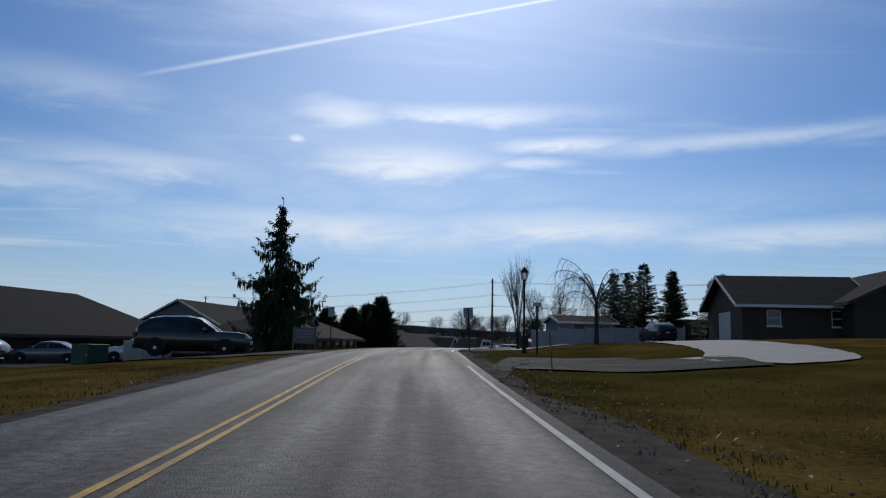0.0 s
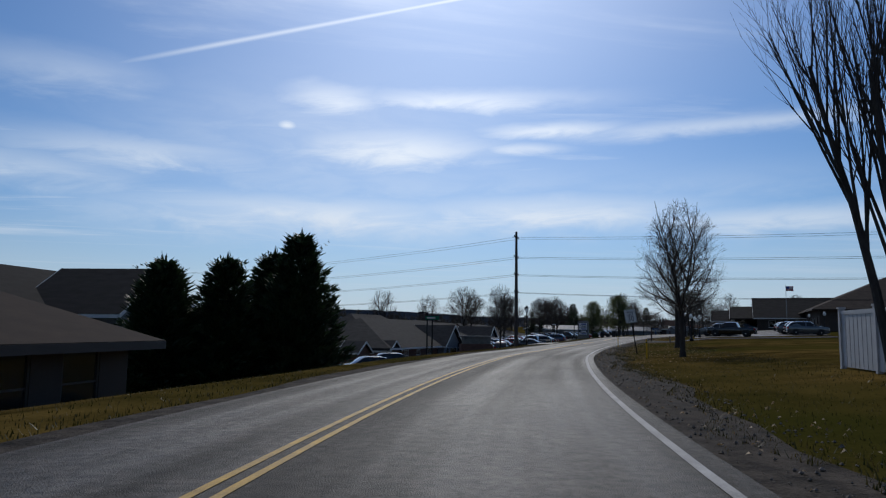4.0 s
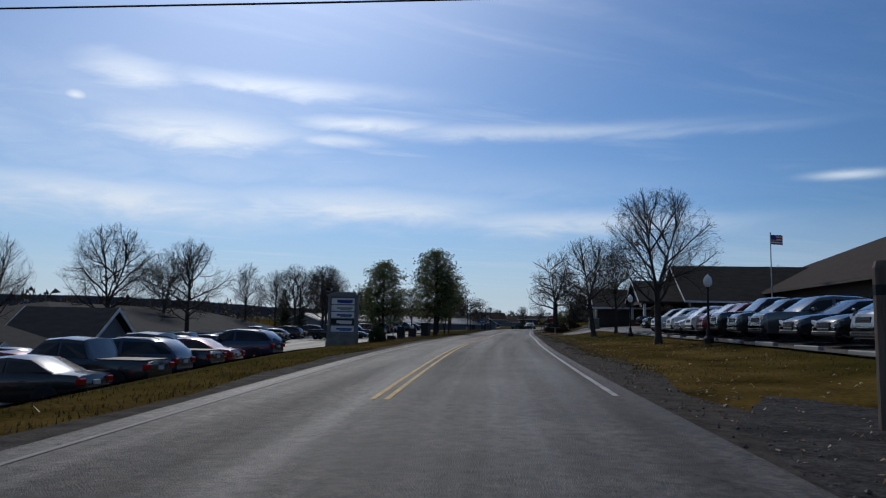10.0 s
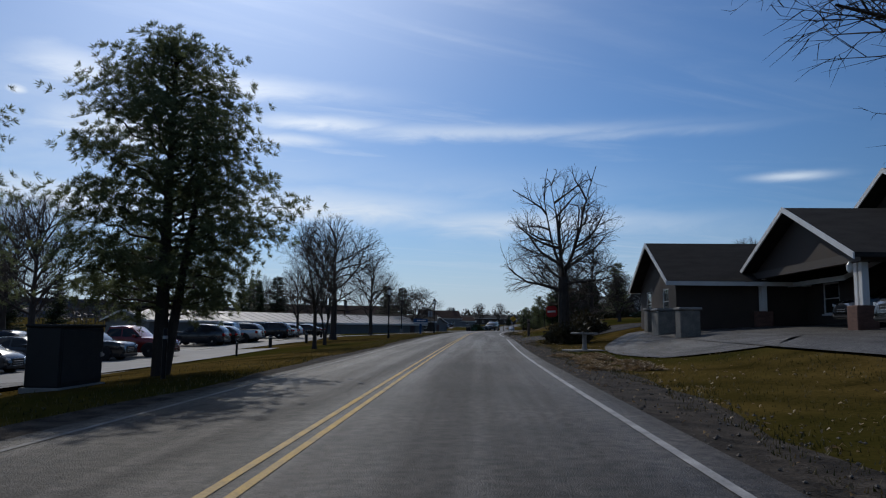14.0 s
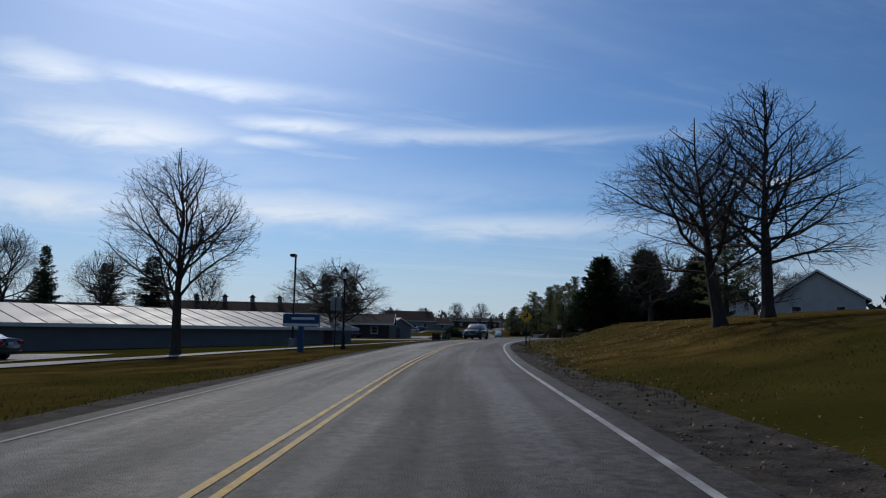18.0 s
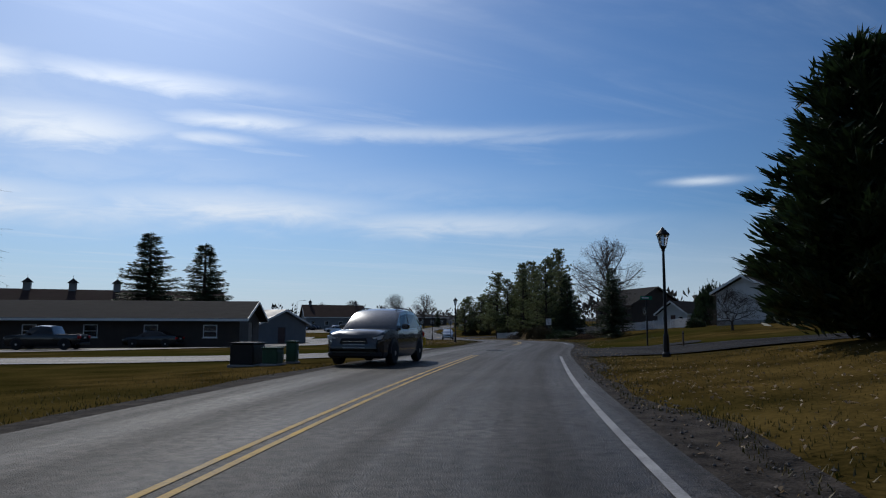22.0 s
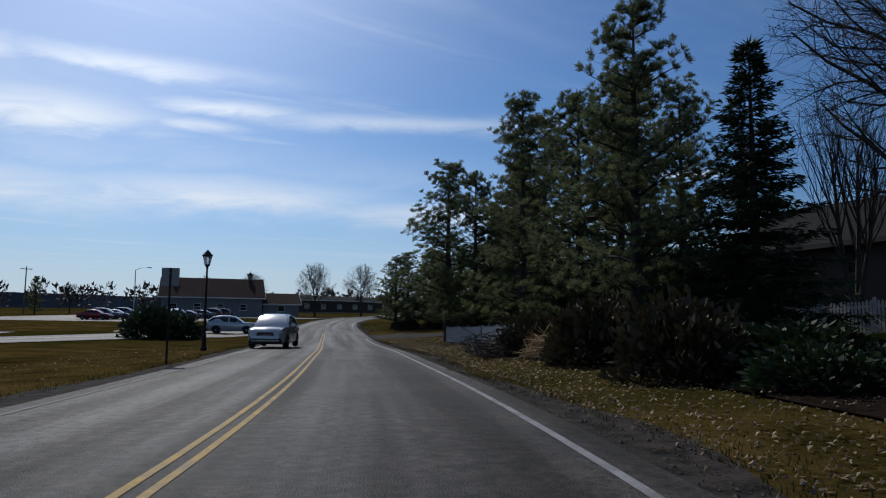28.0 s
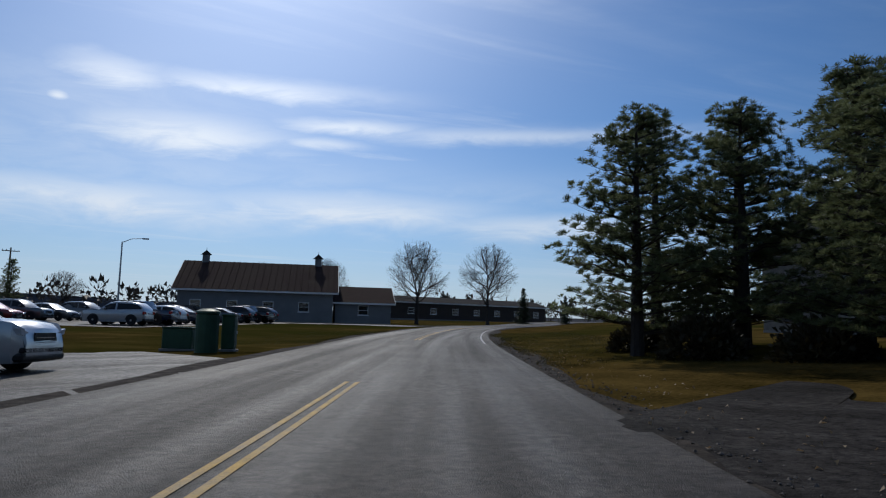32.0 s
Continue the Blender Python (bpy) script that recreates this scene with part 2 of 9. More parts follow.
# ---- materials ----
def material(name, colour, rough=0.7, metal=0.0, vary=0.25, scale=2.0, fine=30.0, bump=0.15, second=None, spec=0.3, stretch=(1, 1, 1), coat=0.0, per_object=0.0):
    """A plain surface: two scales of noise over its colour, a fine relief, uneven gloss."""
    m = bpy.data.materials.new(name)
    m.use_nodes = True
    n, l = m.node_tree.nodes, m.node_tree.links
    b = n["Principled BSDF"]
    b.inputs["Metallic"].default_value, b.inputs["Specular IOR Level"].default_value = metal, spec
    b.inputs["Coat Weight"].default_value, b.inputs["Coat Roughness"].default_value = coat, 0.05
    geo, mp = n.new("ShaderNodeNewGeometry"), n.new("ShaderNodeMapping")
    mp.inputs["Scale"].default_value = stretch
    l.new(geo.outputs["Position"], mp.inputs[0])
    n1, n2 = n.new("ShaderNodeTexNoise"), n.new("ShaderNodeTexNoise")
    for node, s, d in ((n1, scale, 5.0), (n2, fine, 3.0)):
        node.inputs["Scale"].default_value, node.inputs["Detail"].default_value = s, d
        l.new(mp.outputs[0], node.inputs[0])
    add = n.new("ShaderNodeMath")
    add.operation = "MULTIPLY_ADD"
    l.new(n2.outputs[0], add.inputs[0])
    add.inputs[1].default_value = 0.5
    l.new(n1.outputs[0], add.inputs[2])
    ramp = n.new("ShaderNodeValToRGB")
    l.new(add.outputs[0], ramp.inputs[0])
    c0 = tuple(v * (1 - vary) for v in colour)
    c1 = tuple(min(1, v * (1 + vary)) for v in (second or colour))
    ramp.color_ramp.elements[0].position, ramp.color_ramp.elements[1].position = 0.5, 1.0
    ramp.color_ramp.elements[0].color, ramp.color_ramp.elements[1].color = (*c0, 1), (*c1, 1)
    col = ramp.outputs[0]
    if per_object:
        info, hsv, mr = n.new("ShaderNodeObjectInfo"), n.new("ShaderNodeHueSaturation"), n.new("ShaderNodeMapRange")
        l.new(info.outputs["Random"], mr.inputs[0])
        mr.inputs[3].default_value, mr.inputs[4].default_value = 1 - per_object, 1 + per_object
        l.new(mr.outputs[0], hsv.inputs["Value"])
        l.new(col, hsv.inputs["Color"])
        col = hsv.outputs[0]
    l.new(col, b.inputs["Base Color"])
    mr = n.new("ShaderNodeMapRange")
    l.new(n1.outputs[0], mr.inputs[0])
    mr.inputs[1].default_value, mr.inputs[2].default_value = 0.3, 0.7
    mr.inputs[3].default_value, mr.inputs[4].default_value = max(0.02, rough - (0.08 if bump else 0.015)), min(1, rough + (0.08 if bump else 0.015))
    l.new(mr.outputs[0], b.inputs["Roughness"])
    if bump:
        bp = n.new("ShaderNodeBump")
        bp.inputs["Strength"].default_value, bp.inputs["Distance"].default_value = bump, 0.02
        l.new(n2.outputs[0], bp.inputs["Height"])
        l.new(bp.outputs[0], b.inputs["Normal"])
    return m


def glass(name, tint, rough=0.04, through=0.6):
    m = bpy.data.materials.new(name)
    m.use_nodes = True
    b = m.node_tree.nodes["Principled BSDF"]
    b.inputs["Base Color"].default_value = (*tint, 1)
    b.inputs["Roughness"].default_value = rough
    b.inputs["IOR"].default_value = 1.5
    b.inputs["Transmission Weight"].default_value = through
    return m


def leafy(name, colour, second, through=0.35, scale=1.5):
    """Foliage: uneven greens that let a little light through."""
    m = material(name, colour, 0.55, 0, 0.35, scale, 14.0, 0.0, second, 0.3)
    n, l = m.node_tree.nodes, m.node_tree.links
    b, out = n["Principled BSDF"], n["Material Output"]
    tr, mix = n.new("ShaderNodeBsdfTranslucent"), n.new("ShaderNodeMixShader")
    l.new(b.inputs["Base Color"].links[0].from_socket, tr.inputs[0])
    mix.inputs[0].default_value = through
    l.new(b.outputs[0], mix.inputs[1])
    l.new(tr.outputs[0], mix.inputs[2])
    l.new(mix.outputs[0], out.inputs[0])
    return m


def asphalt(name, base, wear=0.5, gloss=0.2, rough=(0.70, 0.52)):
    """Old asphalt: stones, patches, long wheel tracks along the road by its own coordinate layer."""
    m = material(name, base, 0.62, 0, 0.45, 0.45, 70.0, 0.75, tuple(v * 1.5 for v in base), gloss)
    n, l = m.node_tree.nodes, m.node_tree.links
    b = n["Principled BSDF"]
    old = b.inputs["Base Color"].links[0].from_socket
    uv, sep = n.new("ShaderNodeUVMap"), n.new("ShaderNodeSeparateXYZ")
    uv.uv_map = "along"
    l.new(uv.outputs[0], sep.inputs[0])
    track = n.new("ShaderNodeTexNoise")
    track.noise_dimensions = "2D"
    mp = n.new("ShaderNodeMapping")
    mp.inputs["Scale"].default_value = (1.3, 0.035, 1)
    l.new(uv.outputs[0], mp.inputs[0])
    l.new(mp.outputs[0], track.inputs[0])
    track.inputs["Scale"].default_value, track.inputs["Detail"].default_value = 1.0, 5.0
    crack = n.new("ShaderNodeTexVoronoi")
    crack.feature = "DISTANCE_TO_EDGE"
    crack.inputs["Scale"].default_value = 0.35
    warp = n.new("ShaderNodeTexNoise")
    warp.inputs["Scale"].default_value, warp.inputs["Detail"].default_value = 0.8, 4
    geo = n.new("ShaderNodeNewGeometry")
    l.new(geo.outputs["Position"], warp.inputs[0])
    vm = n.new("ShaderNodeVectorMath")
    vm.operation = "MULTIPLY_ADD"
    l.new(warp.outputs["Color"], vm.inputs[0])
    vm.inputs[1].default_value = (2.5, 2.5, 0)
    l.new(geo.outputs["Position"], vm.inputs[2])
    l.new(vm.outputs[0], crack.inputs["Vector"])
    cr = n.new("ShaderNodeMapRange")
    l.new(crack.outputs["Distance"], cr.inputs[0])
    cr.inputs[1].default_value, cr.inputs[2].default_value = 0.0, 0.006
    cr.inputs[3].default_value, cr.inputs[4].default_value = 0.55, 1.0
    tr = n.new("ShaderNodeMapRange")
    l.new(track.outputs[0], tr.inputs[0])
    tr.inputs[1].default_value, tr.inputs[2].default_value = 0.3, 0.7
    tr.inputs[3].default_value, tr.inputs[4].default_value = 1 - wear * 0.5, 1 + wear * 0.6
    grit, gr, mg = n.new("ShaderNodeTexNoise"), n.new("ShaderNodeMapRange"), n.new("ShaderNodeMath")
    grit.inputs["Scale"].default_value, grit.inputs["Detail"].default_value, grit.inputs["Roughness"].default_value = 7.0, 9.0, 0.85
    l.new(geo.outputs["Position"], grit.inputs[0])
    l.new(grit.outputs[0], gr.inputs[0])
    gr.inputs[1].default_value, gr.inputs[2].default_value, gr.inputs[3].default_value, gr.inputs[4].default_value = 0.40, 0.60, 0.18, 1.85
    mg.operation = "MULTIPLY"
    l.new(cr.outputs[0], mg.inputs[0])
    l.new(gr.outputs[0], mg.inputs[1])
    mu = n.new("ShaderNodeMath")
    mu.operation = "MULTIPLY"
    l.new(mg.outputs[0], mu.inputs[0])
    l.new(tr.outputs[0], mu.inputs[1])
    hsv = n.new("ShaderNodeHueSaturation")
    l.new(old, hsv.inputs["Color"])
    l.new(mu.outputs[0], hsv.inputs["Value"])
    l.new(hsv.outputs[0], b.inputs["Base Color"])
    rg = n.new("ShaderNodeMapRange")
    l.new(track.outputs[0], rg.inputs[0])
    rg.inputs[1].default_value, rg.inputs[2].default_value = 0.3, 0.7
    rg.inputs[3].default_value, rg.inputs[4].default_value = rough
    l.new(rg.outputs[0], b.inputs["Roughness"])
    return m


ASPHALT = asphalt("asphalt", (0.0262, 0.0222, 0.0192), 0.8, 0.17, (0.72, 0.52))
# dark drive asphalt, darkened further to hold the trees' shade over side roads
DRIVE = asphalt("shaded_drive_asphalt", (0.0185, 0.0165, 0.0150), 0.6, 0.06, (0.88, 0.72))
LOT = asphalt("lot_asphalt", (0.048, 0.045, 0.042), 0.35)
CONCRETE = material("concrete", (0.25, 0.24, 0.225), 0.8, 0, 0.2, 0.7, 25, 0.2)
GRAVEL = material("gravel", (0.021, 0.018, 0.016), 0.95, 0, 0.65, 3.0, 28, 1.0, (0.052, 0.044, 0.037), 0.05)
YELLOW = material("yellow_paint", (0.40, 0.25, 0.055), 0.7, 0, 0.55, 2.2, 45, 0.3)
WHITE_LINE = material("white_line_paint", (0.30, 0.295, 0.29), 0.7, 0, 0.5, 2.2, 45, 0.3)

FADED_LINE = material("faded_line_paint", (0.17, 0.165, 0.16), 0.75, 0, 0.6, 2.2, 45, 0.3)


def lawn():
    m = material("lawn", (0.036, 0.029, 0.008), 0.95, 0, 0.45, 0.5, 11.0, 1.0, (0.098, 0.065, 0.020), 0.0)
    n, l = m.node_tree.nodes, m.node_tree.links
    b = n["Principled BSDF"]
    old = b.inputs["Base Color"].links[0].from_socket
    geo, big = n.new("ShaderNodeNewGeometry"), n.new("ShaderNodeTexNoise")
    big.inputs["Scale"].default_value, big.inputs["Detail"].default_value = 0.045, 6
    l.new(geo.outputs["Position"], big.inputs[0])
    mr, mix = n.new("ShaderNodeMapRange"), n.new("ShaderNodeMix")
    mr.inputs[1].default_value, mr.inputs[2].default_value = 0.42, 0.62
    l.new(big.outputs[0], mr.inputs[0])
    mix.data_type = "RGBA"
    l.new(mr.outputs[0], mix.inputs[0])
    l.new(old, mix.inputs[6])
    mix.inputs[7].default_value = (0.038, 0.037, 0.008, 1)
    l.new(mix.outputs[2], b.inputs["Base Color"])
    return m


LAWN = lawn()
BARK = material("bark", (0.050, 0.042, 0.036), 0.9, 0, 0.4, 6, 30, 0.8, stretch=(1, 1, 0.3))
TWIG = material("twig", (0.060, 0.048, 0.040), 0.85, 0, 0.3, 4, 20, 0.0)
NEEDLE = leafy("needles", (0.016, 0.028, 0.012), (0.035, 0.055, 0.022), 0.18)
# pine greens lightened, with the pale veil of haze mixed into the colour
PINE = leafy("hazed_pine_needles", (0.075, 0.098, 0.044), (0.150, 0.172, 0.082), 0.55)
CEDAR = leafy("cedar_sprays", (0.012, 0.026, 0.010), (0.03, 0.05, 0.018), 0.2)
SHRUB = leafy("shrub_leaves", (0.028, 0.025, 0.012), (0.055, 0.045, 0.022), 0.2)
LEAF_DRY = leafy("dry_leaves", (0.17, 0.11, 0.055), (0.34, 0.24, 0.13), 0.3)
STRAW = material("straw", (0.42, 0.30, 0.16), 0.85, 0, 0.4, 3, 20, 0.0)
BLACK_METAL = material("black_metal", (0.012, 0.012, 0.013), 0.4, 0.3, 0.3, 4, 40, 0.05)
GREY_METAL = material("galvanised_steel", (0.42, 0.43, 0.44), 0.45, 0.8, 0.2, 5, 50, 0.05)
RUST_METAL = material("weathering_steel", (0.085, 0.070, 0.062), 0.75, 0.2, 0.35, 1.5, 30, 0.2)
WOOD_POST = material("weathered_post", (0.16, 0.12, 0.09), 0.85, 0, 0.35, 4, 30, 0.4, stretch=(1, 1, 0.15))
LAMP_GLASS = glass("lamp_glass", (0.9, 0.9, 0.86), 0.2)
GLOBE = material("white_globe", (0.75, 0.75, 0.72), 0.35, 0, 0.05, 3, 20, 0)
WINDOW = glass("window_glass", (0.05, 0.06, 0.07))
CAR_GLASS = glass("car_glass", (0.010, 0.011, 0.012), 0.05, 0.0)
TYRE = material("tyre", (0.02, 0.02, 0.021), 0.85, 0, 0.3, 8, 60, 0.2)
RIM = material("wheel_rim", (0.5, 0.5, 0.52), 0.3, 0.9, 0.15, 8, 50, 0)
PLASTIC = material("black_plastic", (0.02, 0.02, 0.021), 0.55, 0, 0.2, 6, 40, 0.05)
HEADLIGHT = material("headlight_lens", (0.75, 0.76, 0.78), 0.08, 0.3, 0.05, 9, 30, 0)
TAILLIGHT = material("taillight_lens", (0.35, 0.012, 0.012), 0.12, 0, 0.1, 9, 30, 0)
WHITE_PLATE = material("plate_white", (0.6, 0.6, 0.6), 0.4, 0, 0.05, 9, 30, 0)
CHROME = material("chrome", (0.7, 0.7, 0.72), 0.12, 1, 0.05, 9, 30, 0)
PAINT = {c: material("car_paint_" + c, v, 0.25, mt, 0.06, 9, 60, 0.0, None, 0.5, coat=0.8) for c, v, mt in (
    ("black", (0.008, 0.008, 0.009), 0.2), ("white", (0.72, 0.72, 0.71), 0.0), ("silver", (0.50, 0.51, 0.52), 0.4), ("grey", (0.12, 0.125, 0.13), 0.5),
    ("red", (0.22, 0.012, 0.012), 0.2), ("blue", (0.018, 0.035, 0.075), 0.3), ("dark", (0.03, 0.034, 0.04), 0.4), ("green", (0.03, 0.06, 0.05), 0.3))}
# white vinyl dimmed in colour for the shadow on the picket fences
VINYL = material("dimmed_white_vinyl", (0.44, 0.44, 0.45), 0.5, 0, 0.08, 2, 30, 0.05)
SIDING = material("white_siding", (0.50, 0.50, 0.485), 0.6, 0, 0.1, 1, 20, 0.1)
GREY_SIDING = material("grey_siding", (0.18, 0.183, 0.187), 0.65, 0, 0.12, 1, 20, 0.1)
TAN = material("tan_siding", (0.20, 0.17, 0.135), 0.7, 0, 0.15, 1, 20, 0.1)
BROWN = material("brown_siding", (0.06, 0.045, 0.036), 0.75, 0, 0.2, 1.2, 20, 0.1)
BRICK = material("red_brick", (0.15, 0.08, 0.06), 0.85, 0, 0.3, 3, 12, 0.4, stretch=(1, 1, 3))
STONE = material("stone_wall", (0.20, 0.185, 0.16), 0.85, 0, 0.3, 2.5, 15, 0.5)
SHINGLE = material("dark_shingles", (0.034, 0.032, 0.031), 0.95, 0, 0.35, 1.0, 18, 0.5, spec=0.05, stretch=(1, 1, 4))
SHINGLE_GREY = material("grey_shingles", (0.052, 0.050, 0.049), 0.95, 0, 0.3, 1.0, 18, 0.5, spec=0.05, stretch=(1, 1, 4))
SHINGLE_BROWN = material("brown_shingles", (0.055, 0.044, 0.038), 0.95, 0, 0.3, 1.0, 18, 0.5, spec=0.05, stretch=(1, 1, 4))
METAL_ROOF = material("pale_metal_roof", (0.22, 0.22, 0.225), 0.6, 0.1, 0.15, 0.6, 20, 0.1)
RED_ROOF = material("red_brown_metal_roof", (0.052, 0.034, 0.030), 0.95, 0.0, 0.25, 0.5, 20, 0.1, spec=0.05)
TRIM = material("white_trim", (0.7, 0.7, 0.68), 0.5, 0, 0.08, 2, 30, 0.05)
DOOR = material("painted_door", (0.10, 0.06, 0.05), 0.5, 0, 0.2, 2, 30, 0.05)
GREEN_BOX = material("green_cabinet", (0.035, 0.085, 0.05), 0.5, 0.1, 0.2, 3, 40, 0.05)
PALE_BOX = material("pale_cabinet", (0.42, 0.42, 0.38), 0.55, 0.1, 0.15, 3, 40, 0.05)
SIGN_GREEN = material("green_sign", (0.01, 0.16, 0.08), 0.4, 0, 0.1, 4, 30, 0)
SIGN_WHITE = material("white_sign", (0.72, 0.72, 0.70), 0.45, 0, 0.06, 4, 30, 0)
# post yellow with the shade of its sunless side darkened into the colour
SHADED_YELLOW = material("shaded_yellow_post", (0.22, 0.155, 0.03), 0.6, 0, 0.3, 6, 40, 0.1)
SIGN_YELLOW = material("yellow_sign", (0.72, 0.40, 0.02), 0.45, 0, 0.08, 4, 30, 0)
SIGN_BACK = material("bare_aluminium", (0.30, 0.30, 0.31), 0.5, 0.7, 0.15, 4, 40, 0.05)
SIGN_RED = material("red_sign", (0.45, 0.03, 0.03), 0.45, 0, 0.08, 4, 30, 0)
SIGN_BLUE = material("blue_sign", (0.018, 0.065, 0.17), 0.45, 0, 0.1, 4, 30, 0)
INK = material("black_ink", (0.012, 0.012, 0.012), 0.5, 0, 0.1, 4, 30, 0)
GREY_INK = material("grey_ink", (0.25, 0.25, 0.26), 0.5, 0, 0.1, 4, 30, 0)
BLUE_INK = material("blue_ink", (0.04, 0.06, 0.25), 0.5, 0, 0.1, 4, 30, 0)
WOODS = leafy("far_woods", (0.035, 0.032, 0.028), (0.07, 0.062, 0.05), 0.15, 0.2)


def blades_material():
    """Grass blades, each of its own green or straw."""
    m = leafy("grass_blades", (0.03, 0.032, 0.006), (0.05, 0.045, 0.012), 0.25)
    n, l = m.node_tree.nodes, m.node_tree.links
    b = n["Principled BSDF"]
    geo, ramp = n.new("ShaderNodeNewGeometry"), n.new("ShaderNodeValToRGB")
    l.new(geo.outputs["Random Per Island"], ramp.inputs[0])
    ramp.color_ramp.elements[0].color, ramp.color_ramp.elements[1].color = (0.018, 0.024, 0.003, 1), (0.17, 0.125, 0.05, 1)
    mid = ramp.color_ramp.elements.new(0.6)
    mid.color = (0.052, 0.047, 0.010, 1)
    l.new(ramp.outputs[0], b.inputs["Base Color"])
    for node in n:
        if node.bl_idname == "ShaderNodeBsdfTranslucent":
            l.new(ramp.outputs[0], node.inputs[0])
    return m


GRASS = blades_material()
PEBBLE = material("pebbles", (0.09, 0.08, 0.07), 0.9, 0, 0.4, 9.0, 40, 0.2, (0.16, 0.14, 0.12), 0.1, per_object=0.0)
DARK_TRIM = material("dark_trim", (0.075, 0.062, 0.052), 0.7, 0, 0.15, 2, 30, 0.05)
MULCH = material("mulch", (0.024, 0.017, 0.013), 1.0, 0, 0.6, 5, 30, 1.0, spec=0.0)

# ---- the road's line and the lie of the land ----
# u runs along the road, about 14 m to the unit of two; d is metres to the right of the yellow line
ROAD = np.array((
    (-8, -2.00, -111.54, -1.01), (-4, -2.15, -55.78, -0.50), (0, -2.16, 0.00, 0.20), (2, -2.00, 27.85, 0.77),
    (4, -0.40, 55.61, 0.88), (6, 4.76, 82.50, 0.85), (8, 12.57, 108.79, 0.73), (10, 22.56, 134.78, 0.88),
    (12, 32.94, 159.93, 1.15), (14, 44.09, 184.27, 1.24), (16, 55.78, 209.70, 1.31), (18, 68.10, 235.48, 1.52),
    (20, 80.58, 261.64, 1.58), (22, 94.32, 286.77, 1.68), (24, 110.59, 310.08, 1.71), (26, 127.23, 331.42, 1.71),
    (28, 140.96, 354.94, 1.42), (30, 151.45, 380.53, 1.12), (32, 161.01, 406.80, 0.89), (35, 176.38, 448.24, 1.61),
    (37.2, 190.00, 476.00, 2.30), (39.5, 208.50, 501.00, 3.00), (43, 236.00, 538.00, 4.20), (48, 285.00, 588.00, 5.50),
    (58, 385.00, 685.00, 7.00),
))
LEFT_LANE = ((0, 2.01), (3, 2.01), (6, 2.01), (9, 2.07), (12, 2.01), (15, 2.39), (18, 2.57), (21, 2.47), (24, 2.57), (28, 2.84), (32, 3.04), (35, 3.15), (60, 3.2))
RIGHT_LANE = ((0, 3.59), (3, 3.52), (6, 3.57), (9, 3.38), (12, 3.51), (15, 3.39), (18, 3.39), (21, 3.46), (24, 3.42), (28, 3.42), (32, 3.36), (35, 3.37), (60, 3.4))
LANE = 3.46
LAND_D = (-60, -30, -14, -6, 0, 6, 12, 25, 60)
LAND = np.array((
    (-2, -0.5, -0.5, -0.3, -0.1, 0, 0.1, 0.5, 1.0, 1.6),
    (1.4, -1.2, -0.9, -0.6, -0.22, 0, 0.05, 0.32, 0.85, 1.6),
    (3, -1.9, -1.6, -1.15, -0.35, 0, 0.1, 0.6, 1.2, 1.8),
    (7, -4.4, -4.0, -2.6, -0.7, 0, 0.15, 0.4, 0.8, 1.5),
    (10, -4.2, -3.8, -2.4, -0.9, 0, 0.1, 0.5, 0.9, 1.5),
    (13, -3.0, -2.6, -1.5, -0.4, 0, 0.2, 0.52, 1.0, 1.7),
    (16, -1.8, -1.5, -1.0, -0.35, 0, 0.1, 0.8, 1.7, 2.4),
    (20, -0.9, -0.8, -0.5, -0.2, 0, 0.6, 1.6, 2.6, 3.2),
    (22, -0.8, -0.7, -0.45, -0.2, 0, 0.5, 1.7, 2.7, 3.3),
    (23.2, -0.8, -0.6, -0.4, -0.2, 0, 0.35, 1.1, 1.9, 2.5),
    (24.2, -0.8, -0.6, -0.4, -0.2, 0, 0.15, 0.5, 1.6, 2.8),
    (27, -0.8, -0.6, -0.4, -0.2, 0, 0.25, 1.0, 2.0, 3.0),
    (32, 0.2, 0.1, 0.0, -0.1, 0, 0.2, 0.4, 0.8, 1.2)))


def line_at(u):
    """The yellow line's place at u: a smooth curve through ROAD."""
    u = np.asarray(u, float)
    k = np.clip(np.searchsorted(ROAD[:, 0], u) - 1, 1, len(ROAD) - 3)
    f = ((u - ROAD[k, 0]) / (ROAD[k + 1, 0] - ROAD[k, 0]))[..., None]
    p0, p1, p2, p3 = (ROAD[k + n, 1:] for n in (-1, 0, 1, 2))
    return p1 + 0.5 * f * (p2 - p0 + f * (2 * p0 - 5 * p1 + 4 * p2 - p3 + f * (3 * (p1 - p2) + p3 - p0)))


FINE_U = np.arange(-8, 58, 0.1)
FINE = line_at(FINE_U)
FINE_T = np.gradient(FINE[:, :2], axis=0)
FINE_T /= np.linalg.norm(FINE_T, axis=1)[:, None]


def rp(u, d, up=0.0):
    """The place at u along the road, d metres to the right of the yellow line, on the land."""
    u, d = np.asarray(u, float), np.asarray(d, float)
    p = line_at(u)
    t = np.stack([np.interp(u, FINE_U, FINE_T[:, 0]), np.interp(u, FINE_U, FINE_T[:, 1])], -1)
    x, y = p[..., 0] + t[..., 1] * d, p[..., 1] - t[..., 0] * d
    return np.stack([x, y, p[..., 2] + land(u, d) + up], -1)


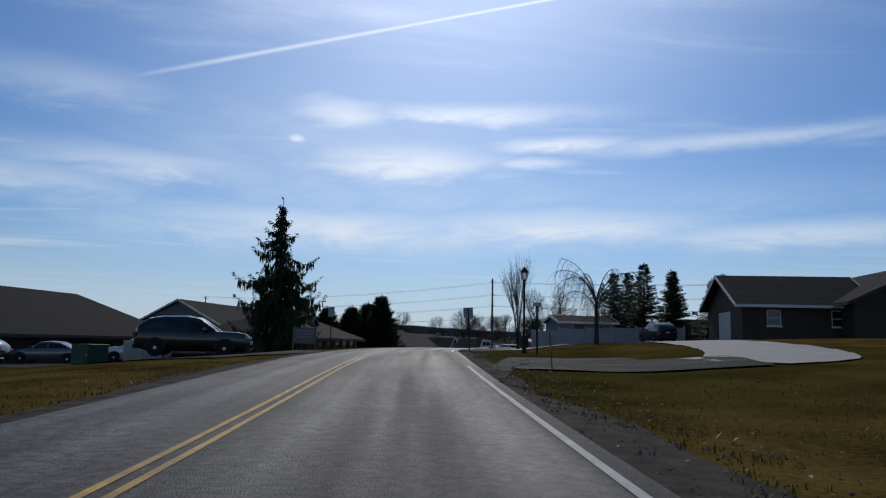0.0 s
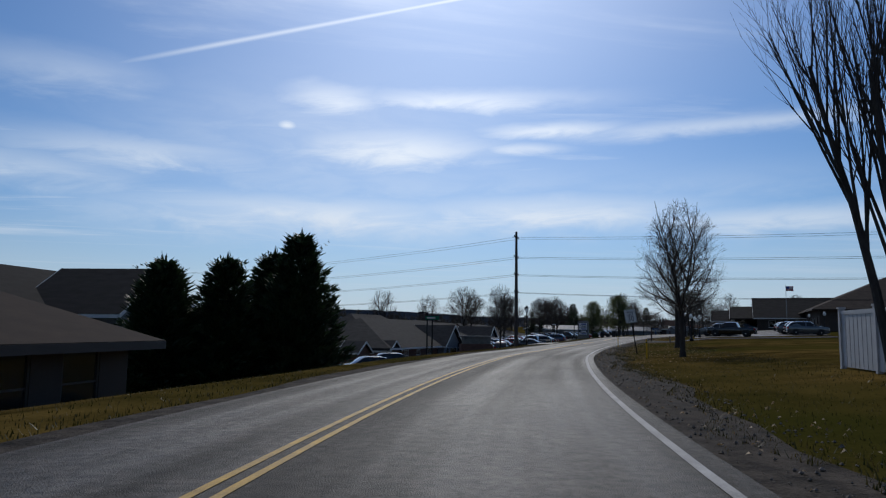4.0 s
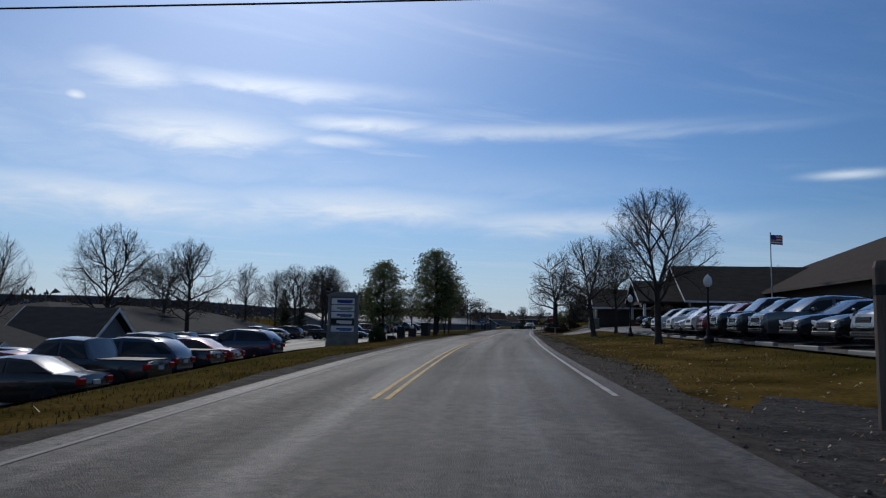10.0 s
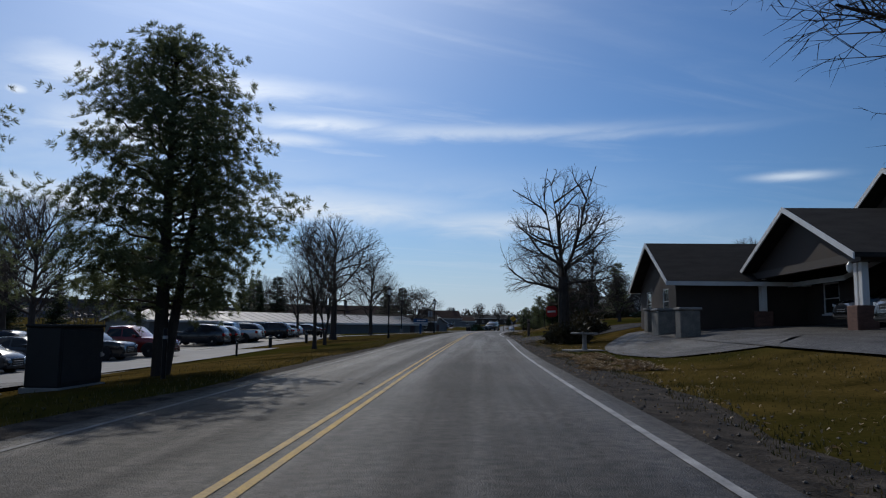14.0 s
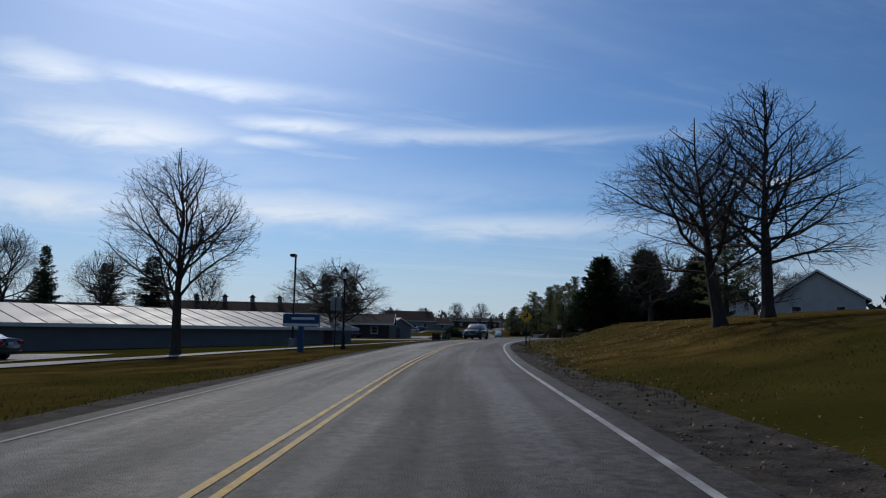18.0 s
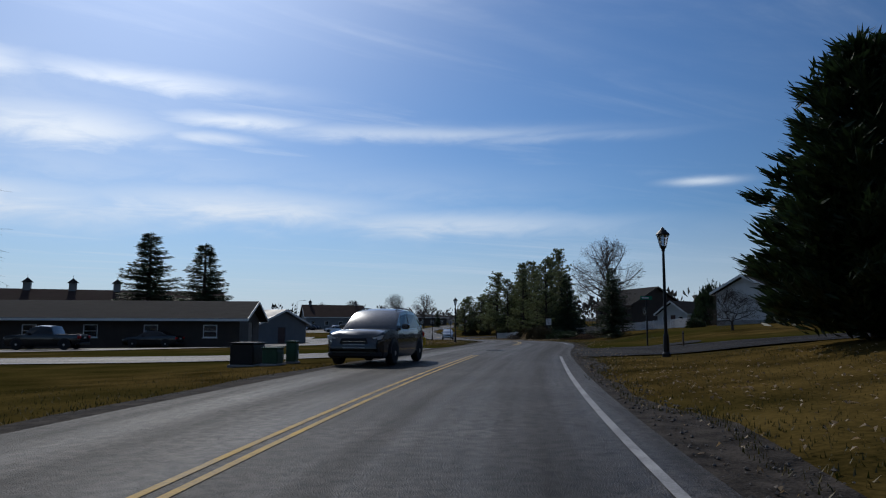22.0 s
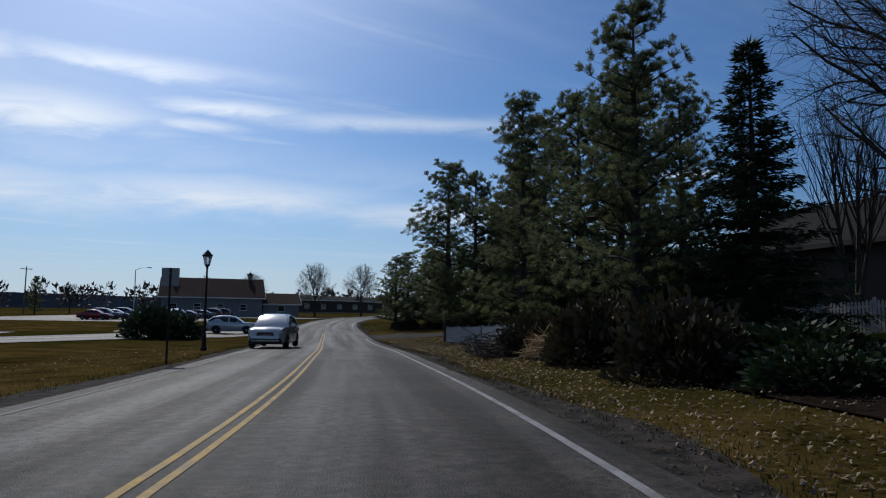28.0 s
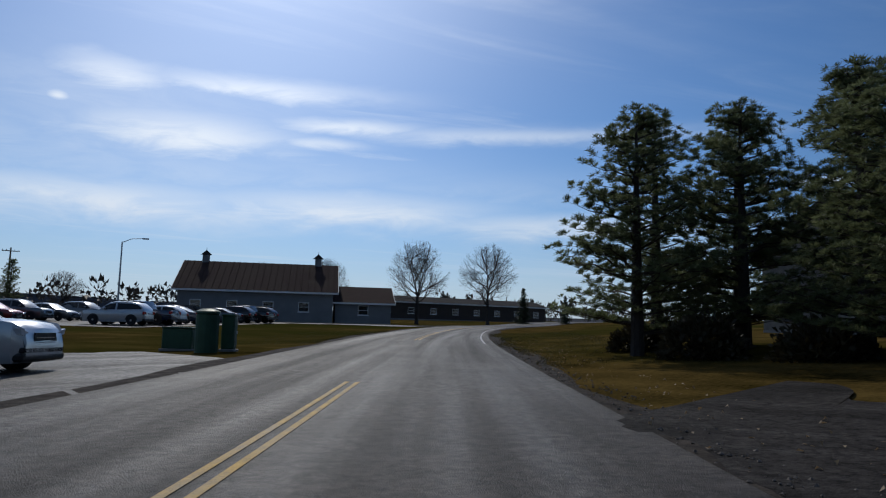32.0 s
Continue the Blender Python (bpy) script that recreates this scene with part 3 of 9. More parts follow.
def land(u, d):
    d = np.sign(d) * np.where(np.abs(d) < 12, np.maximum(0, np.abs(d) - 4.3) * 12 / 7.7, np.abs(d))  # the roadway itself is level
    k = np.clip(np.searchsorted(LAND[:, 0], u) - 1, 0, len(LAND) - 2)
    f = np.clip((u - LAND[k, 0]) / (LAND[k + 1, 0] - LAND[k, 0]), 0, 1)
    f = f * f * (3 - 2 * f)
    j = np.clip(np.searchsorted(LAND_D, d) - 1, 0, len(LAND_D) - 2)
    dd = np.array(LAND_D, float)
    g = np.clip((d - dd[j]) / (dd[j + 1] - dd[j]), 0, 1)
    at = lambda a, b: LAND[a, b + 1]
    low = at(k, j) * (1 - g) + at(k, j + 1) * g
    high = at(k + 1, j) * (1 - g) + at(k + 1, j + 1) * g
    return low * (1 - f) + high * f


def road_coords(x, y):
    x, y = np.asarray(x, float).ravel(), np.asarray(y, float).ravel()
    best = np.concatenate([((FINE[:, 0] - a[:, None]) ** 2 + (FINE[:, 1] - b[:, None]) ** 2).argmin(1)
                           for a, b in zip(np.array_split(x, len(x) // 4000 + 1), np.array_split(y, len(y) // 4000 + 1))])
    d = (x - FINE[best, 0]) * FINE_T[best, 1] - (y - FINE[best, 1]) * FINE_T[best, 0]
    return FINE_U[best], d, best


def gz(x, y):
    """The land's height at x, y."""
    u, d, best = road_coords(x, y)
    z = FINE[best, 2] + land(u, d) - 0.06 * np.clip(1 - (np.abs(d) - 8) / 5, 0, 1)
    return z if np.ndim(x) else float(z[0])


# ---- helpers for meshes ----
def mesh_from(name, verts, faces, mat, smooth=False):
    me = bpy.data.meshes.new(name)
    me.from_pydata(np.asarray(verts, float).tolist(), [], faces.tolist() if isinstance(faces, np.ndarray) else [tuple(map(int, f)) for f in faces])
    me.materials.append(mat)
    if smooth:
        me.polygons.foreach_set("use_smooth", [True] * len(me.polygons))
    me.update()
    return me


def bm_mesh(name, bm, mat, smooth=False):
    me = bpy.data.meshes.new(name)
    bm.normal_update()
    bm.to_mesh(me)
    bm.free()
    me.materials.append(mat)
    if smooth:
        me.polygons.foreach_set("use_smooth", [True] * len(me.polygons))
    return me


def part(name, data, mat=None, parent=None, label=""):
    """Links a bmesh or a mesh as ONE object under a thing or a part."""
    me = data if isinstance(data, bpy.types.Mesh) else bm_mesh(name, data, mat)
    ob = new(name, me)
    ob.parent = parent
    return tagged(ob, label)


def thing(name, x, y, z, yaw, label, category, group="", kind=""):
    ob = new(name)
    ob.empty_display_size = 0.2
    ob.matrix_basis = pose(x, y, z, 0, 0, yaw)
    return tagged(ob, label, category, group, kind)


def box(bm, x0, y0, z0, x1, y1, z1, bevel=0.0):
    r = bmesh.ops.create_cube(bm, size=1.0, matrix=Matrix.LocRotScale(((x0 + x1) / 2, (y0 + y1) / 2, (z0 + z1) / 2), None, (abs(x1 - x0), abs(y1 - y0), abs(z1 - z0))))
    if bevel:
        edges = list({e for v in r["verts"] for e in v.link_edges})
        bmesh.ops.bevel(bm, geom=edges, offset=bevel, segments=1, affect="EDGES")
    return bm


def boxes(*rows, bevel=0.0):
    bm = bmesh.new()
    for r in rows:
        box(bm, *r, bevel=bevel)
    return bm


def rod(bm, a, b, r0, r1=None, n=8, caps=True):
    """A tapered rod from a to b."""
    a, b = Vector(a), Vector(b)
    r1 = r0 if r1 is None else r1
    m = Matrix.Translation((a + b) / 2) @ (b - a).to_track_quat("Z", "Y").to_matrix().to_4x4()
    bmesh.ops.create_cone(bm, cap_ends=caps, segments=n, radius1=r0, radius2=max(r1, 0.0005), depth=(b - a).length, matrix=m)
    return bm


def rods(*rows, n=8):
    bm = bmesh.new()
    for r in rows:
        rod(bm, *r, n=n)
    return bm


def lathe(profile, n=12):
    """A turned shape: rows of radius and height."""
    verts, faces = [], []
    for r, z in profile:
        verts += [(r * math.cos(2 * math.pi * k / n), r * math.sin(2 * math.pi * k / n), z) for k in range(n)]
    for i in range(len(profile) - 1):
        for k in range(n):
            a, b = i * n + k, i * n + (k + 1) % n
            faces.append((a, b, b + n, a + n))
    bm = bmesh.new()
    vs = [bm.verts.new(v) for v in verts]
    for f in faces:
        bm.faces.new([vs[i] for i in f])
    bm.faces.new([vs[k] for k in reversed(range(n))])
    bm.faces.new([vs[(len(profile) - 1) * n + k] for k in range(n)])
    return bm


def plate(outline, y0, y1):
    """A flat outline in x and z, made thick from y0 to y1."""
    bm = bmesh.new()
    f = [bm.verts.new((x, y0, z)) for x, z in outline]
    b = [bm.verts.new((x, y1, z)) for x, z in outline]
    k = len(outline)
    bm.faces.new(f)
    bm.faces.new(b[::-1])
    for i in range(k):
        bm.faces.new((f[i], b[i], b[(i + 1) % k], f[(i + 1) % k]))
    bmesh.ops.recalc_face_normals(bm, faces=bm.faces)
    return bm


# ---- ground, road, drives ----
def build_ground():
    xs = np.concatenate([[-3200, -1800, -1000, -600, -400, -300, -230, -190, -160], np.arange(-140, 342, 2.5), [365, 390, 430, 480, 560, 700, 1000, 1800, 3200]])
    ys = np.concatenate([[-3200, -1500, -700, -300, -160, -110], np.arange(-80, 562, 2.5), [590, 620, 660, 720, 800, 950, 1200, 1800, 3200]])
    gx, gy = np.meshgrid(xs, ys)
    u, d, best = road_coords(gx, gy)
    z = (gz(gx, gy) - 0.16 * np.clip((9.3 - np.abs(d)) / 1.6, 0, 1)).reshape(gx.shape)  # the verges lie over it
    nx, ny = len(xs), len(ys)
    idx = np.arange(nx * ny).reshape(ny, nx)
    faces = np.stack([idx[:-1, :-1], idx[:-1, 1:], idx[1:, 1:], idx[1:, :-1]], -1).reshape(-1, 4)
    verts = np.stack([gx, gy, z], -1).reshape(-1, 3)
    ob = new("ground", mesh_from("ground", verts, faces, LAWN, True))
    tagged(ob, "mown lawn, green with straw-coloured patches, rolling gently", "lawn", kind="structure")


def sheet(name, us, left, right, mat, label, category, up=0.0, across=8, kind="structure", drop=0.0, parent=None):
    """A strip that follows the road between two offsets, which may be functions of u."""
    us = np.asarray(us, float)
    verts, faces, uvs = [], [], []
    along = np.concatenate([[0], np.cumsum(np.linalg.norm(np.diff(line_at(us)[:, :2], axis=0), axis=1))]) + us[0] * 14
    for k in range(across + 1):
        f = k / across
        d = (np.array([left(u) for u in us]) if callable(left) else np.full(len(us), left)) * (1 - f) + (np.array([right(u) for u in us]) if callable(right) else np.full(len(us), right)) * f
        p = rp(us, d, up)
        p[:, 2] -= drop * f
        verts += p.tolist()
        uvs += list(zip(d, along))
    n = len(us)
    for k in range(across):
        for i in range(n - 1):
            faces.append((k * n + i, (k + 1) * n + i, (k + 1) * n + i + 1, k * n + i + 1))
    me = mesh_from(name, verts, faces, mat, True)
    lay = me.uv_layers.new(name="along")
    idx = np.zeros(len(me.loops), int)
    me.loops.foreach_get("vertex_index", idx)
    lay.data.foreach_set("uv", np.array(uvs, float)[idx].astype(np.float32).ravel())
    ob = new(name, me)
    ob.parent = parent
    return tagged(ob, label, category, kind=kind)


def ribbon(name, points, width, mat, label, category, up=0.05, close_lift=None):
    """A drive: a strip of the given widths along world points, laid on the land."""
    pts = np.array(points, float)
    t = np.linspace(0, len(pts) - 1, (len(pts) - 1) * 8 + 1)
    k = np.clip(t.astype(int), 0, len(pts) - 2)
    f = (t - k)[:, None]
    g = lambda i: pts[np.clip(i, 0, len(pts) - 1)]
    p0, p1, p2, p3 = g(k - 1), g(k), g(k + 1), g(k + 2)
    c = p1 + 0.5 * f * (p2 - p0 + f * (2 * p0 - 5 * p1 + 4 * p2 - p3 + f * (3 * (p1 - p2) + p3 - p0)))
    tan = np.gradient(c[:, :2], axis=0)
    tan /= np.linalg.norm(tan, axis=1)[:, None]
    w = c[:, 2] if c.shape[1] > 2 else np.full(len(c), width)
    verts, faces, uvs = [], [], []
    along = np.concatenate([[0], np.cumsum(np.linalg.norm(np.diff(c[:, :2], axis=0), axis=1))])
    m = 6
    for j in range(m + 1):
        o = (j / m - 0.5) * w
        x, y = c[:, 0] + tan[:, 1] * o, c[:, 1] - tan[:, 0] * o
        verts += np.stack([x, y, gz(x, y) + up], -1).tolist()
        uvs += list(zip(o, along))
    n = len(c)
    for j in range(m):
        for i in range(n - 1):
            faces.append((j * n + i, (j + 1) * n + i, (j + 1) * n + i + 1, j * n + i + 1))
    me = mesh_from(name, verts, faces, mat, True)
    lay = me.uv_layers.new(name="along")
    idx = np.zeros(len(me.loops), int)
    me.loops.foreach_get("vertex_index", idx)
    lay.data.foreach_set("uv", np.array(uvs, float)[idx].astype(np.float32).ravel())
    return tagged(new(name, me), label, category, kind="structure")


def left_lane(u):
    return -float(np.interp(u, [a for a, _ in LEFT_LANE], [b for _, b in LEFT_LANE]))


def right_lane(u):
    return float(np.interp(u, [a for a, _ in RIGHT_LANE], [b for _, b in RIGHT_LANE]))


def us(a, b):
    return np.linspace(a, b, max(2, int((b - a) * 7)))


def build_road():
    road = sheet("road", us(-7.5, 57), lambda u: left_lane(u) - 0.35, LANE + 0.38, ASPHALT, "worn two-lane asphalt road with wheel tracks and cracks", "road", 0.0, 14)
    sheet("shoulder", us(-7.5, 57), LANE + 0.38, lambda u: LANE + 1.6 - 0.6 * min(1, max(0, (u - 18) / 5)) - 0.5 * min(1, max(0, 4 - u)) + 0.25 * math.sin(u * 5.1) + 0.15 * math.sin(u * 13.7), GRAVEL, "dark gravel shoulder beside the asphalt", "shoulder", -0.004, 4, drop=0.025)
    sheet("shoulder", us(-7.5, 57), lambda u: left_lane(u) - 0.85 + 0.15 * math.sin(u * 4.3) + 0.10 * math.sin(u * 11.9), lambda u: left_lane(u) - 0.35, GRAVEL, "dark gravel shoulder beside the asphalt", "shoulder", -0.004, 2)
    for left, right in ((lambda u: left_lane(u) - 10.5, lambda u: left_lane(u) - 0.5), (LANE + 0.5, 10.5)):
        sheet("verge", us(-7.5, 57), left, right, LAWN, "mown grass verge along the road", "verge", -0.052, 10)
    for a, b in ((-7.5, 1.85), (2.9, 9.9), (10.7, 24.05), (25.35, 32.9), (34.4, 57)):
        for d in (-0.135, 0.058):
            sheet("yellow_line", us(a, b), d, d + 0.078, YELLOW, "worn yellow centre line painted on the asphalt", "road marking", 0.006, 1)
    for a, b in ((-7.5, 1.5), (2.85, 3.55), (4.15, 10.0), (10.8, 17.65), (18.3, 24.0), (25.6, 32.1), (34.2, 57)):
        sheet("white_line", us(a, b), lambda u: right_lane(u) - 0.05, lambda u: right_lane(u) + 0.05, WHITE_LINE, "worn white edge line painted on the asphalt", "road marking", 0.006, 1)
    for a, b in ((6.6, 9.0), (9.5, 20.4), (24.7, 32.5), (34.6, 57)):
        sheet("white_line", us(a, b), lambda u: left_lane(u) - 0.035, lambda u: left_lane(u) + 0.03, FADED_LINE, "worn white edge line painted on the asphalt", "road marking", 0.006, 1)


def uw(u, d):
    p = rp(u, d)
    return float(p[0]), float(p[1])


build_ground()
build_road()

# ---- plants ----
def tubes(segs, mat, name):
    """One mesh of tapered tubes from rows of (p0, p1, r0, r1, sides)."""
    verts, faces, base = [], [], 0
    for n in sorted({s[4] for s in segs}):
        some = [s for s in segs if s[4] == n]
        a, b = np.array([s[0] for s in some], float), np.array([s[1] for s in some], float)
        r0, r1 = np.array([s[2] for s in some]), np.array([s[3] for s in some])
        w = b - a
        w /= np.linalg.norm(w, axis=1)[:, None] + 1e-9
        s1 = np.cross(w, (0.31, 0.83, 0.46))
        s1 /= np.linalg.norm(s1, axis=1)[:, None] + 1e-9
        q = np.cross(w, s1)
        t = 2 * math.pi * np.arange(n) / n
        ring = np.cos(t)[None, :, None] * s1[:, None] + np.sin(t)[None, :, None] * q[:, None]
        both = np.concatenate([a[:, None] + ring * r0[:, None, None], b[:, None] + ring * r1[:, None, None]], 1)
        verts.append(both.reshape(-1, 3))
        k = np.arange(n)
        f = np.stack([k, (k + 1) % n, n + (k + 1) % n, n + k], -1)
        faces.append((base + np.arange(len(some))[:, None, None] * 2 * n + f[None]).reshape(-1, 4))
        base += len(some) * 2 * n
    return mesh_from(name, np.concatenate(verts), np.concatenate(faces), mat)


def turn_to(d, spread, rng):
    """A direction at the angle spread from d, turned at random round it."""
    d = d / np.linalg.norm(d)
    s = np.cross(d, rng.normal(size=3))
    s /= np.linalg.norm(s) + 1e-9
    return d * math.cos(spread) + s * math.sin(spread)


def grow(segs, rng, p, d, length, r, level, top, lift, spread, kids, wob, keep=None):
    """A limb with its side limbs, down to twigs at level top."""
    n = 4 if level == 0 else (3 if level < top else 2)
    sides = 7 if level == 0 else (5 if level == 1 else 3)
    pts = [(p, d, r)]
    for k in range(n):
        d = d + rng.normal(size=3) * wob + np.array((0, 0, lift if level else 0.05))
        d /= np.linalg.norm(d)
        q = p + d * length / n
        r1 = r * (1 - 0.72 * (k + 1) / n) if level else r * (1 - 0.6 * (k + 1) / n)
        segs.append((p, q, r * (1 - 0.72 * k / n) if level else r * (1 - 0.6 * k / n), r1, sides, level))
        p = q
        pts.append((p, d, r1))
    if level >= top:
        return
    count = kids[level]
    for k in range(count):
        f = (0.30 if level == 0 else 0.25) + (0.72 if level == 0 else 0.75) * (k + rng.random() * 0.8) / count
        f = min(f, 1.0)
        i = min(int(f * n), n - 1)
        g = f * n - i
        at = pts[i][0] * (1 - g) + pts[i + 1][0] * g
        rr = pts[i][2] * (1 - g) + pts[i + 1][2] * g
        ang = spread[level] * (0.75 + 0.5 * rng.random())
        nd = turn_to(pts[i + 1][1], ang, rng)
        ln = length * (0.62 if level else 0.72) * (1.05 - 0.55 * f if level else 1.15 - 0.65 * f) * (0.8 + 0.4 * rng.random())
        grow(segs, rng, at, nd, ln, max(rr * (0.52 if level == 0 else 0.55), 0.0055), level + 1, top, lift, spread, kids, wob)


def crown_reach(p, d, base, h, rx, prof):
    """How far a limb may run from p along d before it leaves the crown's outline."""
    for k in range(1, 60):
        q = p + d * (0.12 * k)
        f = (q[2] - base) / (h - base)
        if f > 1 or f < -0.12 or math.hypot(q[0], q[1]) > rx * np.interp(max(f, 0), prof[0], prof[1]):
            return 0.12 * (k - 1)
    return 7.0


def limb(segs, rng, p, d, ln, r, level, crown, kids, lift):
    """A limb that curves up towards the light, with its side limbs, as far as the crown's outline."""
    n = 5 if level == 1 else (4 if level == 2 else 2)
    pts = [(p, d, r)]
    for k in range(n):
        d = d + rng.normal(size=3) * (0.10 + 0.04 * level) + np.array((0, 0, lift * (0.5 + k / n)))
        d /= np.linalg.norm(d)
        q = p + d * ln / n
        r0, r1 = r * (1 - 0.78 * k / n), r * (1 - 0.78 * (k + 1) / n)
        segs.append((p, q, r0, r1, 5 if level == 1 else 3, level))
        p = q
        pts.append((p, d, r1))
    if level > len(kids):
        return
    m = max(2, int(kids[level - 1] * min(1.3, ln / (3.2 * 0.55 ** (level - 1))) + rng.random()))
    for k in range(m):
        f = 0.16 + 0.84 * (k + rng.random() * 0.7) / m
        i = min(int(f * n), n - 1)
        g = min(1.0, f * n - i)
        at = pts[i][0] * (1 - g) + pts[i + 1][0] * g
        nd = turn_to(pts[i + 1][1], 0.55 + 0.4 * rng.random(), rng)
        most = ln * (0.62 - 0.22 * f) * (0.75 + 0.5 * rng.random())
        most = min(most, max(0.15, crown_reach(at, nd, *crown)))
        limb(segs, rng, at, nd, most, max(0.0065, (pts[i][2] * (1 - g) + pts[i + 1][2] * g) * 0.6), level + 1, crown, kids, lift * 0.8)


# crown's foot, half width, outline from foot to top, limbs, leaders, lift, angle at foot and at top, fork, girth
CROWNS = {
    "round": (2.0, 4.1, ((0, 0.25, 0.55, 0.85, 1.0), (0.55, 0.92, 1.0, 0.68, 0.12)), 26, 2, 0.10, 1.15, 0.45, 3.2, 1.0),
    "oval": (1.7, 3.0, ((0, 0.3, 0.6, 0.85, 1.0), (0.5, 0.95, 1.0, 0.65, 0.1)), 26, 2, 0.13, 0.9, 0.4, 3.0, 0.85),
    "pointed": (1.9, 3.8, ((0, 0.12, 0.3, 0.6, 0.85, 1.0), (0.8, 1.0, 0.95, 0.70, 0.38, 0.06)), 36, 1, 0.09, 1.2, 0.5, 3.2, 0.9),
    "old": (2.4, 3.9, ((0, 0.25, 0.55, 0.85, 1.0), (0.9, 1.0, 0.95, 0.68, 0.15)), 24, 3, 0.02, 1.25, 0.6, 3.6, 1.7),
    "apple": (1.5, 6.2, ((0, 0.2, 0.5, 0.8, 1.0), (0.8, 1.0, 0.92, 0.62, 0.2)), 24, 4, 0.0, 1.35, 0.6, 1.7, 1.5),
}


def crowned(segs, rng, kind):
    base, rx, prof, limbs, leaders, lift, a0, a1, high, girth = CROWNS[kind]
    h = 10.0
    crown = base, h, rx, prof
    fork = np.array((0.05, 0.03, high))
    stems = []
    segs.append((np.array((0, 0, 0.0)), np.array((0.01, 0, 0.5)), 0.30 * girth, 0.21 * girth, 8, 0))
    segs.append((np.array((0.01, 0, 0.5)), fork, 0.21 * girth, 0.17 * girth, 8, 0))
    turn0 = rng.random() * 6.28
    for k in range(leaders):
        a = turn0 + (2.8 if leaders < 3 else 6.28 / leaders + 0.2) * k
        lean = 0.0 if leaders == 1 else (0.20 + 0.12 * k if leaders < 3 else 0.5 + 0.2 * (k % 2) + (0.35 if kind == "apple" else 0))
        d = np.array((math.cos(a) * lean, math.sin(a) * lean, 1.0))
        p, r, row = fork, (0.16 if leaders == 1 else 0.13 if leaders < 3 else 0.09) * girth, []
        top = h * (0.97 - 0.06 * k) if kind != "apple" else 7.2 - 0.5 * k
        for j in range(7):
            d = d + rng.normal(size=3) * 0.05 + np.array((0, 0, 0.08))
            d /= np.linalg.norm(d)
            q = p + d * (top - fork[2]) / 7 / max(d[2], 0.8)
            segs.append((p, q, r, r * 0.74, 6, 0 if j < 3 else 1))
            row.append((p, q, r))
            p, r = q, r * 0.74
        stems.append(row)
    for k in range(limbs):
        f = (k + rng.random()) / limbs
        row = stems[k % leaders]
        z = base + 0.2 + (h * 0.92 - base) * f
        if z < fork[2] or not any(a[2] <= z for a, b, r in row):
            at, r = np.array((0.03, 0.02, min(high, max(z, base)))), 0.16
        else:
            a, b, r = [s for s in row if s[0][2] <= z][-1]
            at = a + (b - a) * min(1.0, (z - a[2]) / max(0.05, b[2] - a[2]))
        ang, turn = a0 + (a1 - a0) * f + 0.12 * rng.normal(), 2.4 * k + 0.5 * rng.random()
        d = np.array((math.sin(ang) * math.cos(turn), math.sin(ang) * math.sin(turn), math.cos(ang)))
        ln = max(0.6, crown_reach(at, d, *crown)) * (0.86 + 0.14 * rng.random())
        limb(segs, rng, at, d, ln, min(0.085, 0.03 + 0.016 * ln) * (1 - 0.4 * f) * min(girth, 1.4), 1, crown, (8, 6, 4), lift)


BARE = {}


def bare_tree(kind, seed):
    """Trunk and crown meshes of a leafless tree, about ten metres high."""
    key = kind, seed
    if key in BARE:
        return BARE[key]
    rng = np.random.default_rng(seed * 7 + len(kind))
    segs = []
    if kind in CROWNS:
        crowned(segs, rng, kind)
    elif kind == "vase":
        for k in range(3):
            a = 2.1 * k + rng.random()
            grow(segs, rng, np.array((0.05 * math.cos(a), 0.05 * math.sin(a), 0.6)), np.array((0.13 * math.cos(a), 0.13 * math.sin(a), 1)), 7.6 - 0.7 * k, 0.13, 0, 3, 0.16, (0.38, 0.4, 0.45), (14, 6, 4), 0.04)
        segs.append((np.zeros(3), np.array((0, 0, 1.0)), 0.26, 0.2, 8, 0))
    elif kind == "willow":
        segs.append((np.zeros(3), np.array((0.05, 0, 3.0)), 0.24, 0.17, 8, 0))
        for k in range(16):
            a = 0.39 * k + rng.random()
            d = np.array((math.cos(a), math.sin(a), 1.5 + rng.random()))
            d /= np.linalg.norm(d)
            p, r = np.array((0.05, 0, 2.4 + 1.0 * rng.random())), 0.07
            for j in range(7):
                d = d + np.array((0, 0, -0.24)) + rng.normal(size=3) * 0.06
                d /= np.linalg.norm(d)
                q = p + d * (0.62 + 0.2 * rng.random())
                segs.append((p, q, r, r * 0.78, 4, 1 if j < 3 else 2))
                for m in range(6):
                    h, dd, rr = p + (q - p) * rng.random(), d + rng.normal(size=3) * 0.5, 0.012
                    for s in range(6):
                        dd = dd / np.linalg.norm(dd) + np.array((0, 0, -0.8))
                        dd /= np.linalg.norm(dd)
                        e = h + dd * (0.35 + 0.25 * rng.random())
                        segs.append((h, e, rr, rr * 0.7, 3, 3))
                        h, rr = e, rr * 0.7
                p, r = q, r * 0.78
    low = [s[:5] for s in segs if s[5] <= 1]
    high = [s[:5] for s in segs if s[5] > 1]
    h = max(max(s[1][2], s[0][2]) for s in segs)
    BARE[key] = tubes(low, BARK, "trunk"), tubes(high, TWIG, "crown"), h
    return BARE[key]


def place_tree(name, meshes, x, y, height, wide, yaw, label, category, group="", z=None):
    trunk, crown, h = meshes
    t = thing(name, x, y, gz(x, y) - 0.05 if z is None else z, yaw, label, category, group)
    t.scale = (wide * height / h, wide * height / h, height / h)
    part("trunk", trunk, None, t)
    part("crown", crown, None, t)
    return t


